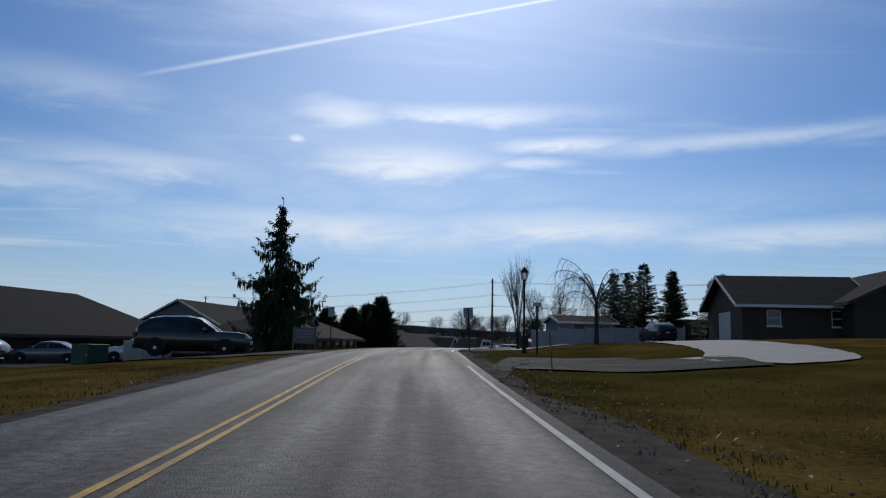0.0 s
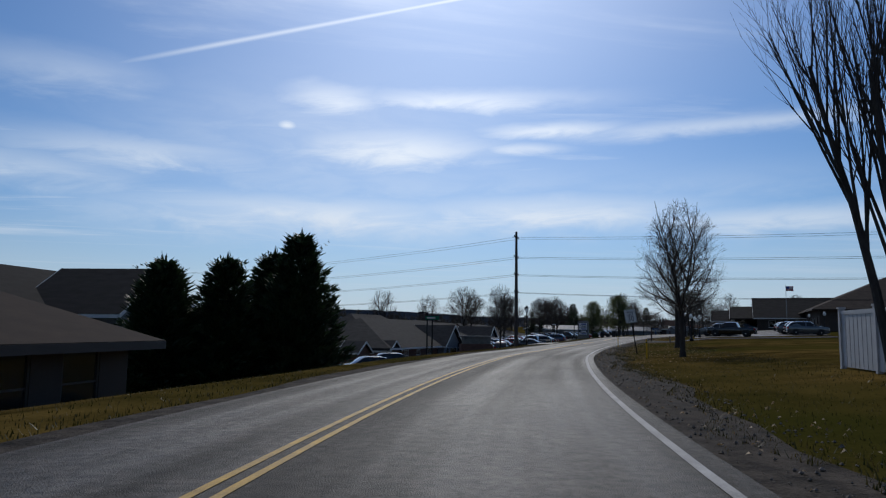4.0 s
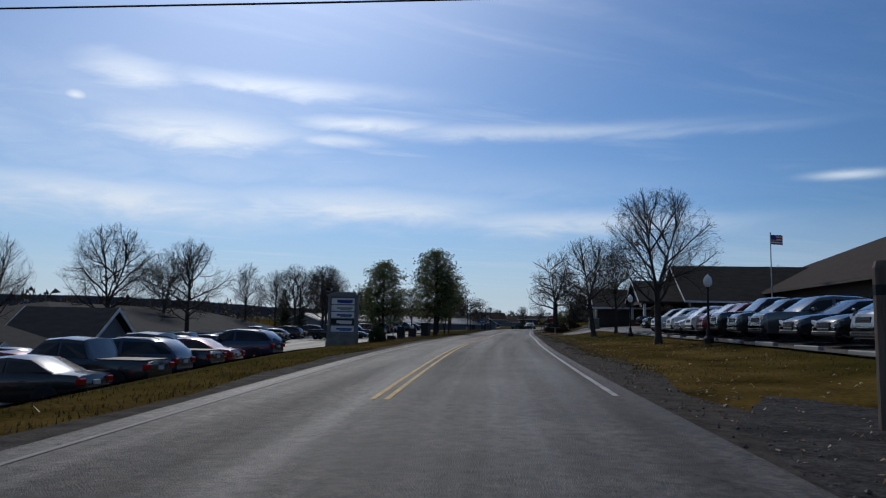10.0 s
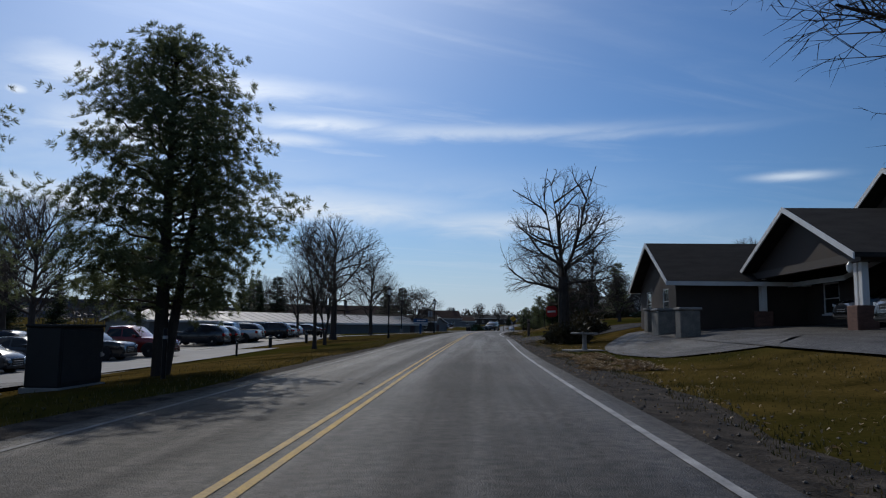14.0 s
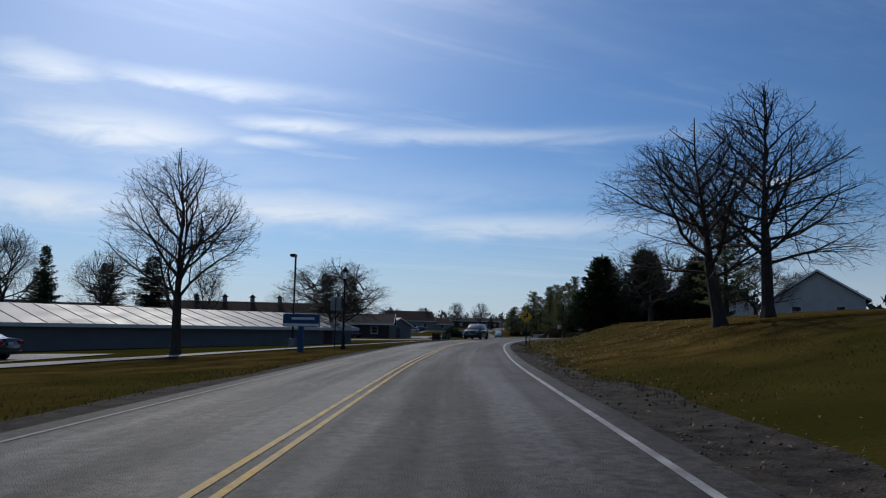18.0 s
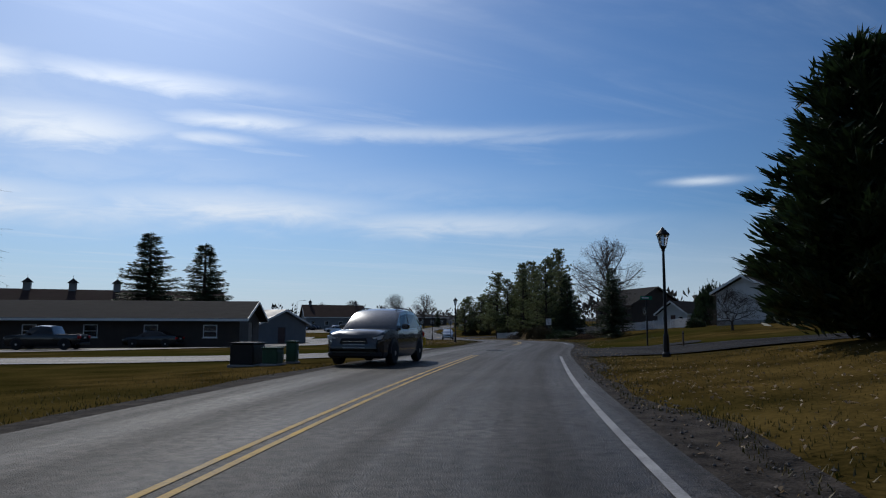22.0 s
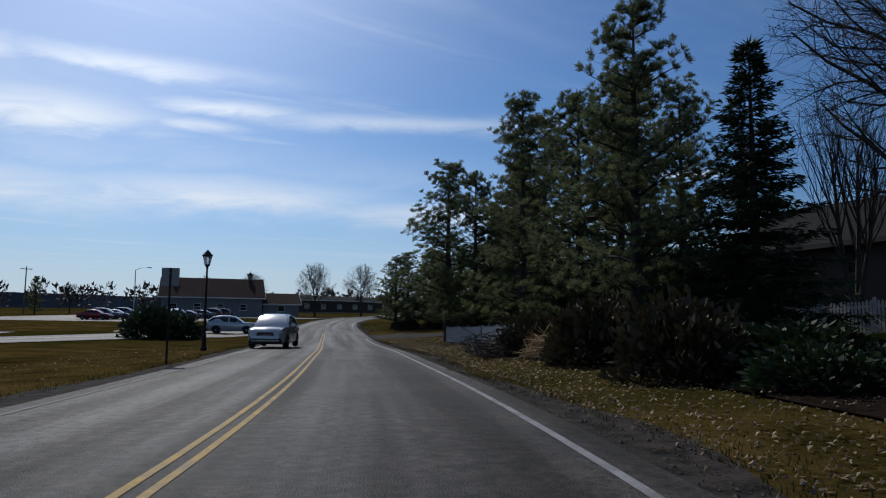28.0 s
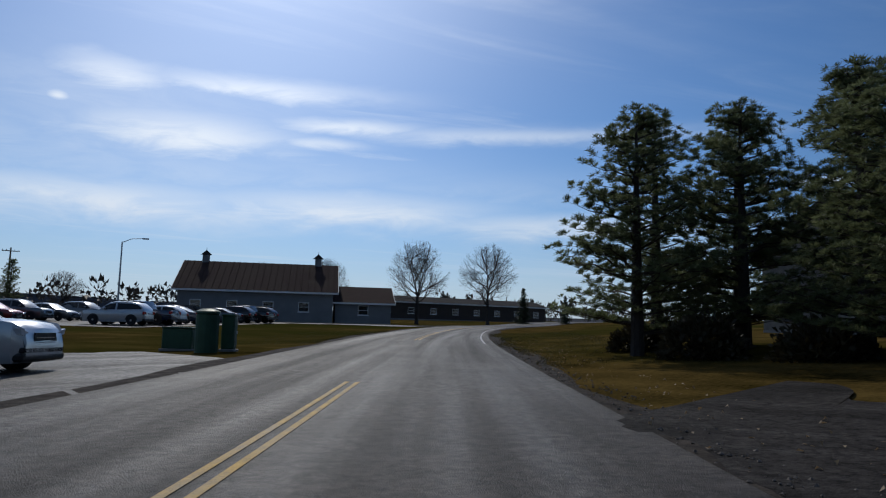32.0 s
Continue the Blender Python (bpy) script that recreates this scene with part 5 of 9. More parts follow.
def car(kind, colour, x, y, yaw, label, group="parked cars", z=None, name="car"):
    """yaw: degrees by which the nose is turned from +x. All parts of one vehicle."""
    key = kind, colour
    ln, hw, wr, axles, sill, rows = CAR_KINDS[kind]
    if key in CAR_DONE:
        c = copy_thing(CAR_DONE[key], pose(x, y, gz(x, y) + 0.05 if z is None else z, 0, 0, yaw))
        return tagged(c, label, "car", group)
    m = build_car(kind, colour)
    t = thing(name, x, y, gz(x, y) + 0.05 if z is None else z, yaw, label, "car", group)
    part("body", m["body"], None, t)
    part("windshield", m["windshield"], None, t, "dark sloping windscreen")
    part("rear_window", m["rear_window"], None, t)
    for s in m["sides"]:
        part("side_window", s, None, t)
    for ax in axles:
        for turn in (0, 180):
            part("wheel_arch", m["arch"], None, t).matrix_basis = pose(ax, 0, wr, 0, 0, turn)
        for s in (-1, 1):
            w = part("wheel", m["tyre"], None, t)
            w.location = (ax, s * (hw - 0.10), wr)
            part("rim", m["rim"], None, w, "five-spoke alloy rim")
    zb = rows[-2][1]
    hl = zb - 0.05
    for s in (-1, 1):
        lens = plate([(s * hw * 0.46, hl - 0.13), (s * hw * 0.86, hl - 0.05), (s * hw * 0.90, hl + 0.06), (s * hw * 0.50, hl - 0.03)], ln / 2 - 0.30, ln / 2 - 0.03)
        part("headlight", lens, HEADLIGHT, t, "clear slanted headlight").matrix_basis = Matrix.Rotation(-math.pi / 2, 4, "Z")
        part("fog_light", boxes((ln / 2 - 0.20, s * hw * 0.66, sill + 0.20, ln / 2 + 0.012, s * hw * 0.80, sill + 0.30), bevel=0.02), PLASTIC, t)
        tz = rows[1][1] - 0.10
        part("taillight", boxes((-ln / 2 - 0.015, s * hw * 0.58, tz - 0.16, -ln / 2 + 0.14, s * hw * 0.93, tz + 0.04), bevel=0.03), TAILLIGHT, t, "red taillight")
        i = [k for k, (xx, b, r) in enumerate(rows) if r > b + 0.3][-1]
        part("mirror", boxes((rows[i][0] + 0.15, s * hw * 0.97, rows[i][1] + 0.02, rows[i][0] + 0.33, s * (hw + 0.20), rows[i][1] + 0.18), bevel=0.04), PAINT[colour], t)
        for q in (0.35, -0.75):
            part("door_handle", boxes((q - 0.1, s * hw * 0.985, rows[6][1] - 0.17, q + 0.1, s * (hw + 0.02), rows[6][1] - 0.135), bevel=0.008), PAINT[colour], t)
    g = part("grille", plate([(-hw * 0.30, hl - 0.36), (hw * 0.30, hl - 0.36), (hw * 0.46, hl - 0.16), (hw * 0.40, hl - 0.02), (-hw * 0.40, hl - 0.02), (-hw * 0.46, hl - 0.16)], ln / 2 - 0.12, ln / 2 + 0.014), PLASTIC, t, "black grille")
    g.matrix_basis = Matrix.Rotation(-math.pi / 2, 4, "Z")
    for k in range(3):
        part("grille_bar", boxes((-hw * 0.36, ln / 2 + 0.012, hl - 0.30 + 0.09 * k, hw * 0.36, ln / 2 + 0.022, hl - 0.28 + 0.09 * k)), CHROME if k == 2 else GREY_METAL, g)
    part("bumper", boxes((ln / 2 - 0.22, -hw * 0.86, sill + 0.03, ln / 2 + 0.02, hw * 0.86, sill + 0.20), bevel=0.05), PLASTIC, t)
    part("bumper", boxes((-ln / 2 - 0.03, -hw * 0.86, sill + 0.08, -ln / 2 + 0.2, hw * 0.86, sill + 0.26), bevel=0.05), PLASTIC, t)
    part("number_plate", boxes((-ln / 2 - 0.02, -0.16, tz - 0.16, -ln / 2 + 0.06, 0.16, tz - 0.04)), WHITE_PLATE, t, "pale plate without characters")
    if kind == "suv":
        for s in (-1, 1):
            part("roof_rail", rods(((-1.55, s * hw * 0.63, 1.60), (-1.3, s * hw * 0.63, 1.685), 0.018), ((-1.3, s * hw * 0.63, 1.685), (-0.15, s * hw * 0.63, 1.71), 0.02), ((-0.15, s * hw * 0.63, 1.71), (0.15, s * hw * 0.63, 1.63), 0.018), n=5), BLACK_METAL, t)
    if kind == "pickup":
        part("cargo_bed", boxes((-2.62, -0.8, 1.115, -1.05, 0.8, 1.15)), PLASTIC, t, "black bed liner")
    CAR_DONE[key] = t
    return t

# ---- street furniture ----
def heading(u):
    """Degrees of the road's direction at u, from +x."""
    return math.degrees(math.atan2(np.interp(u, FINE_U, FINE_T[:, 1]), np.interp(u, FINE_U, FINE_T[:, 0])))


LAMP = {}


def street_lamp(x, y, z=None, height=4.65):
    """A black lantern on a slim fluted post."""
    z = gz(x, y) if z is None else z
    if "one" in LAMP:
        return copy_thing(LAMP["one"], pose(x, y, z))
    t = thing("street_lamp", x, y, z, 0, "black post-top lantern street lamp on the verge", "street lamp", "street lamps along the road")
    part("base", lathe([(0.16, 0), (0.16, 0.12), (0.11, 0.2), (0.10, 0.75), (0.075, 0.85)], 12), BLACK_METAL, t)
    part("post", lathe([(0.062, 0.8), (0.055, 2.4), (0.045, height - 0.85), (0.07, height - 0.82), (0.045, height - 0.74)], 10), BLACK_METAL, t)
    part("collar", lathe([(0.05, height - 0.78), (0.12, height - 0.70), (0.12, height - 0.66)], 8), BLACK_METAL, t)
    part("lantern_glass", lathe([(0.11, height - 0.66), (0.20, height - 0.26), (0.20, height - 0.25)], 6), LAMP_GLASS, t, "frosted lantern panes")
    bars = bmesh.new()
    for k in range(6):
        a = math.pi * k / 3
        rod(bars, (0.115 * math.cos(a), 0.115 * math.sin(a), height - 0.67), (0.21 * math.cos(a), 0.21 * math.sin(a), height - 0.25), 0.012, n=4)
    part("lantern_frame", bars, BLACK_METAL, t)
    part("cap", lathe([(0.25, height - 0.26), (0.24, height - 0.22), (0.12, height - 0.08), (0.09, height - 0.06), (0.05, height), (0.01, height + 0.05)], 12), BLACK_METAL, t)
    LAMP["one"] = t
    return t


def globe_lamp(x, y, height=2.75):
    if "globe" in LAMP:
        return copy_thing(LAMP["globe"], pose(x, y, gz(x, y)))
    t = thing("globe_lamp", x, y, gz(x, y), 0, "black lamp post with a white acorn globe by the car park", "street lamp", "globe lamps along the car park")
    part("base", lathe([(0.22, 0), (0.22, 0.2), (0.12, 0.32), (0.08, 0.6)], 12), BLACK_METAL, t)
    part("post", lathe([(0.055, 0.55), (0.045, height - 0.45), (0.09, height - 0.42), (0.09, height - 0.36)], 10), BLACK_METAL, t)
    part("globe", lathe([(0.08, height - 0.36), (0.17, height - 0.25), (0.19, height - 0.10), (0.15, height + 0.04), (0.06, height + 0.14), (0.01, height + 0.2)], 14), GLOBE, t, "white acorn globe")
    LAMP["globe"] = t
    return t


def area_light(x, y, height, yaw=0.0, heads=1, base=True, label="dark parking-lot light with a shoebox head on a square pole"):
    z = gz(x, y)
    t = thing("area_light", x, y, z, yaw, label, "street lamp")
    if base:
        part("footing", lathe([(0.28, 0), (0.28, 0.55), (0.24, 0.6)], 14), SIGN_YELLOW if base == 2 else CONCRETE, t)
    part("pole", boxes((-0.06, -0.06, 0.0, 0.06, 0.06, height), bevel=0.01), BLACK_METAL, t)
    for s in ((-1,) if heads == 1 else (-1, 1)):
        part("arm", boxes((0, -0.03, height - 0.14, s * 0.3, 0.03, height - 0.06)), BLACK_METAL, t)
        h = part("head", boxes((s * 0.25, -0.2, height - 0.2, s * 0.85, 0.2, height), bevel=0.03), BLACK_METAL, t)
        part("lens", boxes((s * 0.30, -0.16, height - 0.215, s * 0.80, 0.16, height - 0.195)), LAMP_GLASS, h)
    return t


def cobra_light(x, y, height, yaw):
    t = thing("area_light", x, y, gz(x, y), yaw, "tall grey street light with a curved arm", "street lamp")
    part("pole", lathe([(0.12, 0), (0.07, height)], 10), GREY_METAL, t)
    part("arm", rods(((0, 0, height - 0.1), (0.9, 0, height + 0.35), 0.04), ((0.9, 0, height + 0.35), (2.0, 0, height + 0.45), 0.035), n=6), GREY_METAL, t)
    part("head", boxes((1.9, -0.14, height + 0.36, 2.6, 0.14, height + 0.5), bevel=0.04), GREY_METAL, t)
    return t


def words(text, size, mat, parent, x, z, y=-0.012, name="lettering"):
    cu = bpy.data.curves.new(name, "FONT")
    cu.body, cu.size, cu.align_x, cu.align_y, cu.extrude = text, size, "CENTER", "CENTER", 0.002
    cu.materials.append(mat)
    ob = new(name, cu)
    ob.parent = parent
    ob.matrix_basis = pose(x, y, z, 90, 0, 0)
    return ob


def bars(rows, mat, parent, name="writing", y=-0.012):
    """Unreadable writing: plain bars, rows of x, z, half width, half height."""
    bm = bmesh.new()
    for x, z, w, h in rows:
        box(bm, x - w, y - 0.003, z - h, x + w, y + 0.003, z + h)
    return part(name, bm, mat, parent)


def street_sign(x, y, yaw, height, wide=0.9, tall=0.2, mat=None, label="green street-name sign on a dark post"):
    t = thing("street_sign", x, y, gz(x, y), yaw, label, "road sign")
    part("post", boxes((-0.035, -0.035, 0, 0.035, 0.035, height - tall), bevel=0.006), BLACK_METAL, t)
    b = part("blade", boxes((-wide / 2, -0.012, height - tall, wide / 2, 0.012, height), bevel=0.004), mat or SIGN_GREEN, t, "name blade")
    bars([(-wide * 0.1, height - tall / 2, wide * 0.3, tall * 0.2)], SIGN_WHITE, b, y=-0.014)
    return t


def speed_sign(x, y, yaw, height, lean=0.0, scale=1.0):
    t = thing("speed_limit_sign", x, y, gz(x, y), yaw, "white speed limit sign on a %s post" % ("leaning dark" if lean else "dark steel"), "road sign")
    t.matrix_basis = pose(x, y, gz(x, y), 0, lean, yaw)
    part("post", boxes((-0.03, -0.02, -0.1, 0.03, 0.02, height), bevel=0.005), BLACK_METAL, t)
    w, h = 0.305 * scale, 0.38 * scale
    p = part("panel", boxes((-w, -0.03, height - 2 * h, w, -0.02, height), bevel=0.004), SIGN_WHITE, t, "white reflective panel")
    bm = bmesh.new()
    for a in ((-w * 0.92, height - 0.03 * scale, w * 0.92, height - 0.02 * scale), (-w * 0.92, height - 2 * h + 0.02 * scale, w * 0.92, height - 2 * h + 0.03 * scale),
              (-w * 0.92, height - 2 * h + 0.02 * scale, -w * 0.89, height - 0.02 * scale), (w * 0.89, height - 2 * h + 0.02 * scale, w * 0.92, height - 0.02 * scale)):
        box(bm, a[0], -0.034, a[1], a[2], -0.030, a[3])
    part("border", bm, INK, p)
    words("SPEED", 0.15 * scale, INK, p, 0, height - 0.15 * scale, -0.033)
    words("LIMIT", 0.15 * scale, INK, p, 0, height - 0.30 * scale, -0.033)
    words("30", 0.40 * scale, INK, p, 0, height - 0.54 * scale, -0.033)
    return t


def panel_sign(x, y, yaw, height, w, h, mat, label, lean=0.0, name="road_sign", post=None):
    """A plain panel on one post, seen from its back."""
    t = thing(name, x, y, gz(x, y), yaw, label, "road sign")
    t.matrix_basis = pose(x, y, gz(x, y), 0, lean, yaw)
    part("post", boxes((-0.03, -0.02, -0.1, 0.03, 0.02, height), bevel=0.005), post or BLACK_METAL, t)
    part("panel", boxes((-w / 2, 0.02, height - h, w / 2, 0.028, height + 0.02), bevel=0.004), mat, t)
    part("bolt", rods(((0, -0.03, height - h * 0.25), (0, 0.03, height - h * 0.25), 0.012), n=6), GREY_METAL, t)
    part("bolt", rods(((0, -0.03, height - h * 0.75), (0, 0.03, height - h * 0.75), 0.012), n=6), GREY_METAL, t)
    return t


def curve_sign(x, y, yaw, height, side=0.76):
    """A yellow diamond with a black arrow that jogs to the right and on."""
    t = thing("curve_warning_sign", x, y, gz(x, y), yaw, "yellow diamond warning sign with a black reverse-turn arrow", "road sign")
    part("post", boxes((-0.04, -0.03, -0.1, 0.04, 0.03, height), bevel=0.006), BLACK_METAL, t)
    r = side * 0.7071
    c = height - r * 0.75
    p = part("panel", plate([(0, c - r), (r, c), (0, c + r), (-r, c)], -0.045, -0.03), SIGN_YELLOW, t, "yellow diamond")
    arrow = [(-0.20, -0.24), (-0.20, 0.06), (0.06, 0.06), (0.06, 0.18), (0.0, 0.18), (0.115, 0.36), (0.23, 0.18), (0.17, 0.18), (0.17, -0.06), (-0.09, -0.06), (-0.09, -0.24)]
    part("arrow", plate([(a * side / 0.76 * 0.85, c + b * side / 0.76 * 0.85) for a, b in arrow], -0.050, -0.046), INK, p, "black reverse-turn arrow")
    part("border", plate([(0, c - r * 0.95), (r * 0.95, c), (0, c + r * 0.95), (0, c + r * 0.92), (r * 0.92, c), (0, c - r * 0.92)], -0.049, -0.046), INK, p)
    return t


def stop_like_sign(x, y, yaw, height, w=0.75):
    t = thing("do_not_enter_sign", x, y, gz(x, y), yaw, "red square sign with a white bar across on a leaning post", "road sign")
    t.matrix_basis = pose(x, y, gz(x, y), 0, -4, yaw)
    part("post", boxes((-0.03, -0.02, -0.1, 0.03, 0.02, height), bevel=0.005), BLACK_METAL, t)
    k, c = w / 2, height - w / 2
    p = part("panel", plate([(-k, c - k * 0.6), (-k * 0.6, c - k), (k * 0.6, c - k), (k, c - k * 0.6), (k, c + k * 0.6), (k * 0.6, c + k), (-k * 0.6, c + k), (-k, c + k * 0.6)], -0.032, -0.022), SIGN_RED, t, "red panel")
    part("bar", boxes((-k * 0.75, -0.037, c - 0.06, k * 0.75, -0.032, c + 0.06)), SIGN_WHITE, p, "white bar")
    return t


def bollard(x, y, h, r, mat, label, name="post", group="", lean=0.0):
    t = thing(name, x, y, gz(x, y), 0, label, "post", group)
    t.matrix_basis = pose(x, y, gz(x, y) - 0.02, 0, lean, 0)
    part("shaft", lathe([(r, 0), (r, h * 0.96), (r * 0.7, h)], 10), mat, t)
    part("band", lathe([(r * 1.04, h * 0.80), (r * 1.04, h * 0.86)], 10), BLACK_METAL if mat is not BLACK_METAL else GREY_METAL, t)
    return t


def cabinet(x, y, yaw, w, d, h, mat, label, name="utility_box", louvres=False, group=""):
    t = thing(name, x, y, gz(x, y), yaw, label, "utility box", group)
    part("plinth", boxes((-w / 2 - 0.06, -d / 2 - 0.06, -0.1, w / 2 + 0.06, d / 2 + 0.06, 0.08), bevel=0.02), CONCRETE, t)
    part("case", boxes((-w / 2, -d / 2, 0.08, w / 2, d / 2, h), bevel=0.025), mat, t)
    part("lid", boxes((-w / 2 - 0.03, -d / 2 - 0.03, h, w / 2 + 0.03, d / 2 + 0.03, h + 0.06), bevel=0.02), mat, t)
    part("door", boxes((-w / 2 + 0.05, -d / 2 - 0.02, 0.16, w / 2 - 0.05, -d / 2 + 0.005, h - 0.06), bevel=0.008), mat, t)
    if louvres:
        for k in range(6):
            part("slat", boxes((-w / 2 + 0.1, -d / 2 - 0.035, 0.26 + k * (h - 0.45) / 6, w / 2 - 0.1, -d / 2 - 0.018, 0.30 + k * (h - 0.45) / 6)), mat, t)
    part("latch", boxes((w / 2 - 0.16, -d / 2 - 0.045, h * 0.5, w / 2 - 0.10, -d / 2 - 0.018, h * 0.5 + 0.1)), GREY_METAL, t)
    return t


def board_sign(x, y, yaw, w, h, foot, mat, label, rows=(), name="sign_board", ink=None, frame_mat=None, legs=True):
    t = thing(name, x, y, gz(x, y), yaw, label, "sign")
    if legs:
        for s in (-1, 1):
            part("leg", boxes((s * w * 0.46 - 0.05, -0.05, -0.05, s * w * 0.46 + 0.05, 0.05, foot + h + 0.08), bevel=0.01), frame_mat or WOOD_POST, t)
    b = part("board", boxes((-w / 2 + 0.04, -0.04, foot, w / 2 - 0.04, 0.04, foot + h), bevel=0.01), mat, t)
    if rows:
        bars([(a * w, foot + c * h, e * w, f * h) for a, c, e, f in rows], ink or INK, b, y=-0.046)
    return t


def frame_sign(x, y, yaw, w, h, mat, label, rows=(), name="yard_sign", ink=None, leg=0.35, wire=None):
    """A thin sheet on two wire legs."""
    t = thing(name, x, y, gz(x, y), yaw, label, "sign")
    for s in (-0.35, 0.35):
        part("stake", rods(((w * s, 0.012, -0.05), (w * s, 0.012, leg + h * 0.9), 0.008), n=5), wire or GREY_METAL, t)
    p = part("sheet", boxes((-w / 2, -0.006, leg, w / 2, 0.006, leg + h), bevel=0.002), mat, t)
    if rows:
        bars([(a * w, leg + c * h, e * w, f * h) for a, c, e, f in rows], ink or INK, p, y=-0.009)
    return t


def steel_pole(x, y, z, height, yaw, label="tall weathering-steel power pole with paired brackets"):
    """yaw: the direction of the brackets."""
    t = thing("power_pole", x, y, z, yaw, label, "utility pole", "power poles")
    part("shaft", lathe([(0.27, -0.3), (0.24, 5.0), (0.19, 10.0), (0.15, height)], 12), RUST_METAL, t)
    for lv in POLE_LEVELS:
        for s in (-1, 1):
            a = part("bracket", rods(((0.12 * s, 0, lv - 0.25), (1.05 * s, 0, lv), 0.055, 0.04), ((0.12 * s, 0, lv + 0.02), (0.5 * s, 0, lv - 0.05), 0.04, 0.03), n=6), RUST_METAL, t)
            ins = lathe([(0.05, 0), (0.09, 0.04), (0.05, 0.08), (0.09, 0.12), (0.05, 0.16), (0.08, 0.2), (0.03, 0.26)], 8)
            bmesh.ops.translate(ins, verts=ins.verts, vec=(1.0 * s, 0, lv - 0.28))
            part("insulator", ins, GREY_METAL, a, "grey ribbed insulator")
    part("cap", lathe([(0.16, height), (0.02, height + 0.06)], 12), RUST_METAL, t)
    return t


def wood_pole(x, y, height, yaw, label="wooden utility pole with a crossarm"):
    t = thing("utility_pole", x, y, gz(x, y), yaw, label, "utility pole")
    part("shaft", lathe([(0.16, -0.2), (0.10, height)], 10), WOOD_POST, t)
    part("crossarm", boxes((-1.1, -0.05, height - 0.55, 1.1, 0.05, height - 0.42), bevel=0.01), WOOD_POST, t)
    for q in (-1.0, -0.5, 0.5, 1.0):
        i = lathe([(0.03, 0), (0.05, 0.06), (0.03, 0.14)], 8)
        bmesh.ops.translate(i, verts=i.verts, vec=(q, 0, height - 0.42))
        part("insulator", i, GREY_METAL, t)
    return t


def cable(a, b, sag, r=0.016, label="black overhead power line", group="overhead power lines"):
    a, b = Vector(a), Vector(b)
    pts = [a.lerp(b, k / 24) - Vector((0, 0, sag * 4 * (k / 24) * (1 - k / 24))) for k in range(25)]
    side = (b - a).cross(Vector((0, 0, 1))).normalized() * r
    up = Vector((0, 0, r))
    verts = [v for p in pts for v in (p + side, p + up, p - side, p - up)]
    faces = [(4 * k + j, 4 * k + (j + 1) % 4, 4 * k + 4 + (j + 1) % 4, 4 * k + 4 + j) for k in range(24) for j in range(4)]
    ob = new("power_line", mesh_from("power_line", verts, faces, BLACK_METAL))
    return tagged(ob, label, "cable", group)


# ---- buildings ----
def wall_mesh(length, height, openings, thick, mat, gable=0.0):
    """A wall in x and z from 0 to length, outer face at y = 0, with openings (x0, z0, x1, z1) right through, and a gable of the given rise."""
    xs = sorted({0.0, length, *[v for o in openings for v in (o[0], o[2])]})
    zs = sorted({0.0, height, *[v for o in openings for v in (o[1], o[3])]})
    bm = bmesh.new()
    for i in range(len(xs) - 1):
        runs, start = [], None
        for j in range(len(zs) - 1):
            mx, mz = (xs[i] + xs[i + 1]) / 2, (zs[j] + zs[j + 1]) / 2
            hole = any(o[0] < mx < o[2] and o[1] < mz < o[3] for o in openings)
            if hole:
                if start is not None:
                    runs.append((start, zs[j]))
                start = None
            elif start is None:
                start = zs[j]
        if start is not None:
            runs.append((start, zs[-1]))
        for a, b in runs:
            box(bm, xs[i], 0, a, xs[i + 1], thick, b)
    if gable:
        f = [bm.verts.new(v) for v in ((0, 0, height), (length, 0, height), (length / 2, 0, height + gable))]
        b = [bm.verts.new((v.co.x, thick, v.co.z)) for v in f]
        bm.faces.new(f)
        bm.faces.new(b[::-1])
        for k in range(3):
            bm.faces.new((f[k], b[k], b[(k + 1) % 3], f[(k + 1) % 3]))
    return bm_mesh("wall", bm, mat)


def roof_mesh(L, W, z, rise, over, kind, mat, thick=0.18):
    """Gable or hip roof, ridge along x."""
    a, b = L / 2 + over, W / 2 + over
    ridge = a if kind == "gable" else max(0.3, a - b)
    drop = rise * over / (W / 2)
    e, t = z - drop, z + rise
    v = [(-a, -b, e), (a, -b, e), (a, b, e), (-a, b, e), (-ridge, 0, t), (ridge, 0, t)]
    v += [(x, y, zz + thick) for x, y, zz in v]
    f = [(0, 1, 5, 4), (2, 3, 4, 5), (0, 4, 3), (1, 2, 5)] if kind == "hip" else [(0, 1, 5, 4), (2, 3, 4, 5)]
    faces = [tuple(k + 6 for k in q) for q in f] + [q[::-1] for q in f]
    if kind == "hip":
        faces += [(0, 1, 7, 6), (1, 2, 8, 7), (2, 3, 9, 8), (3, 0, 6, 9)]
    else:
        faces += [(0, 1, 7, 6), (2, 3, 9, 8), (3, 4, 10, 9), (4, 0, 6, 10), (1, 5, 11, 7), (5, 2, 8, 11)]
    return mesh_from("roof", v, faces, mat)


def window_unit(parent, m, w, h, sill=True, trim=None):
    trim = trim or TRIM
    bm = boxes((0, 0.02, 0, 0.07, 0.12, h), (w - 0.07, 0.02, 0, w, 0.12, h), (0.07, 0.02, 0, w - 0.07, 0.12, 0.07), (0.07, 0.02, h - 0.07, w - 0.07, 0.12, h),
               (0.07, 0.04, h / 2 - 0.025, w - 0.07, 0.10, h / 2 + 0.025))
    win = part("window", bm, trim, parent)
    win.matrix_basis = m
    part("pane", boxes((0.07, 0.06, 0.07, w - 0.07, 0.075, h - 0.07)), WINDOW, win)
    if sill:
        part("sill", boxes((-0.06, -0.07, -0.07, w + 0.06, 0.0, 0.0)), trim, win)
    return win


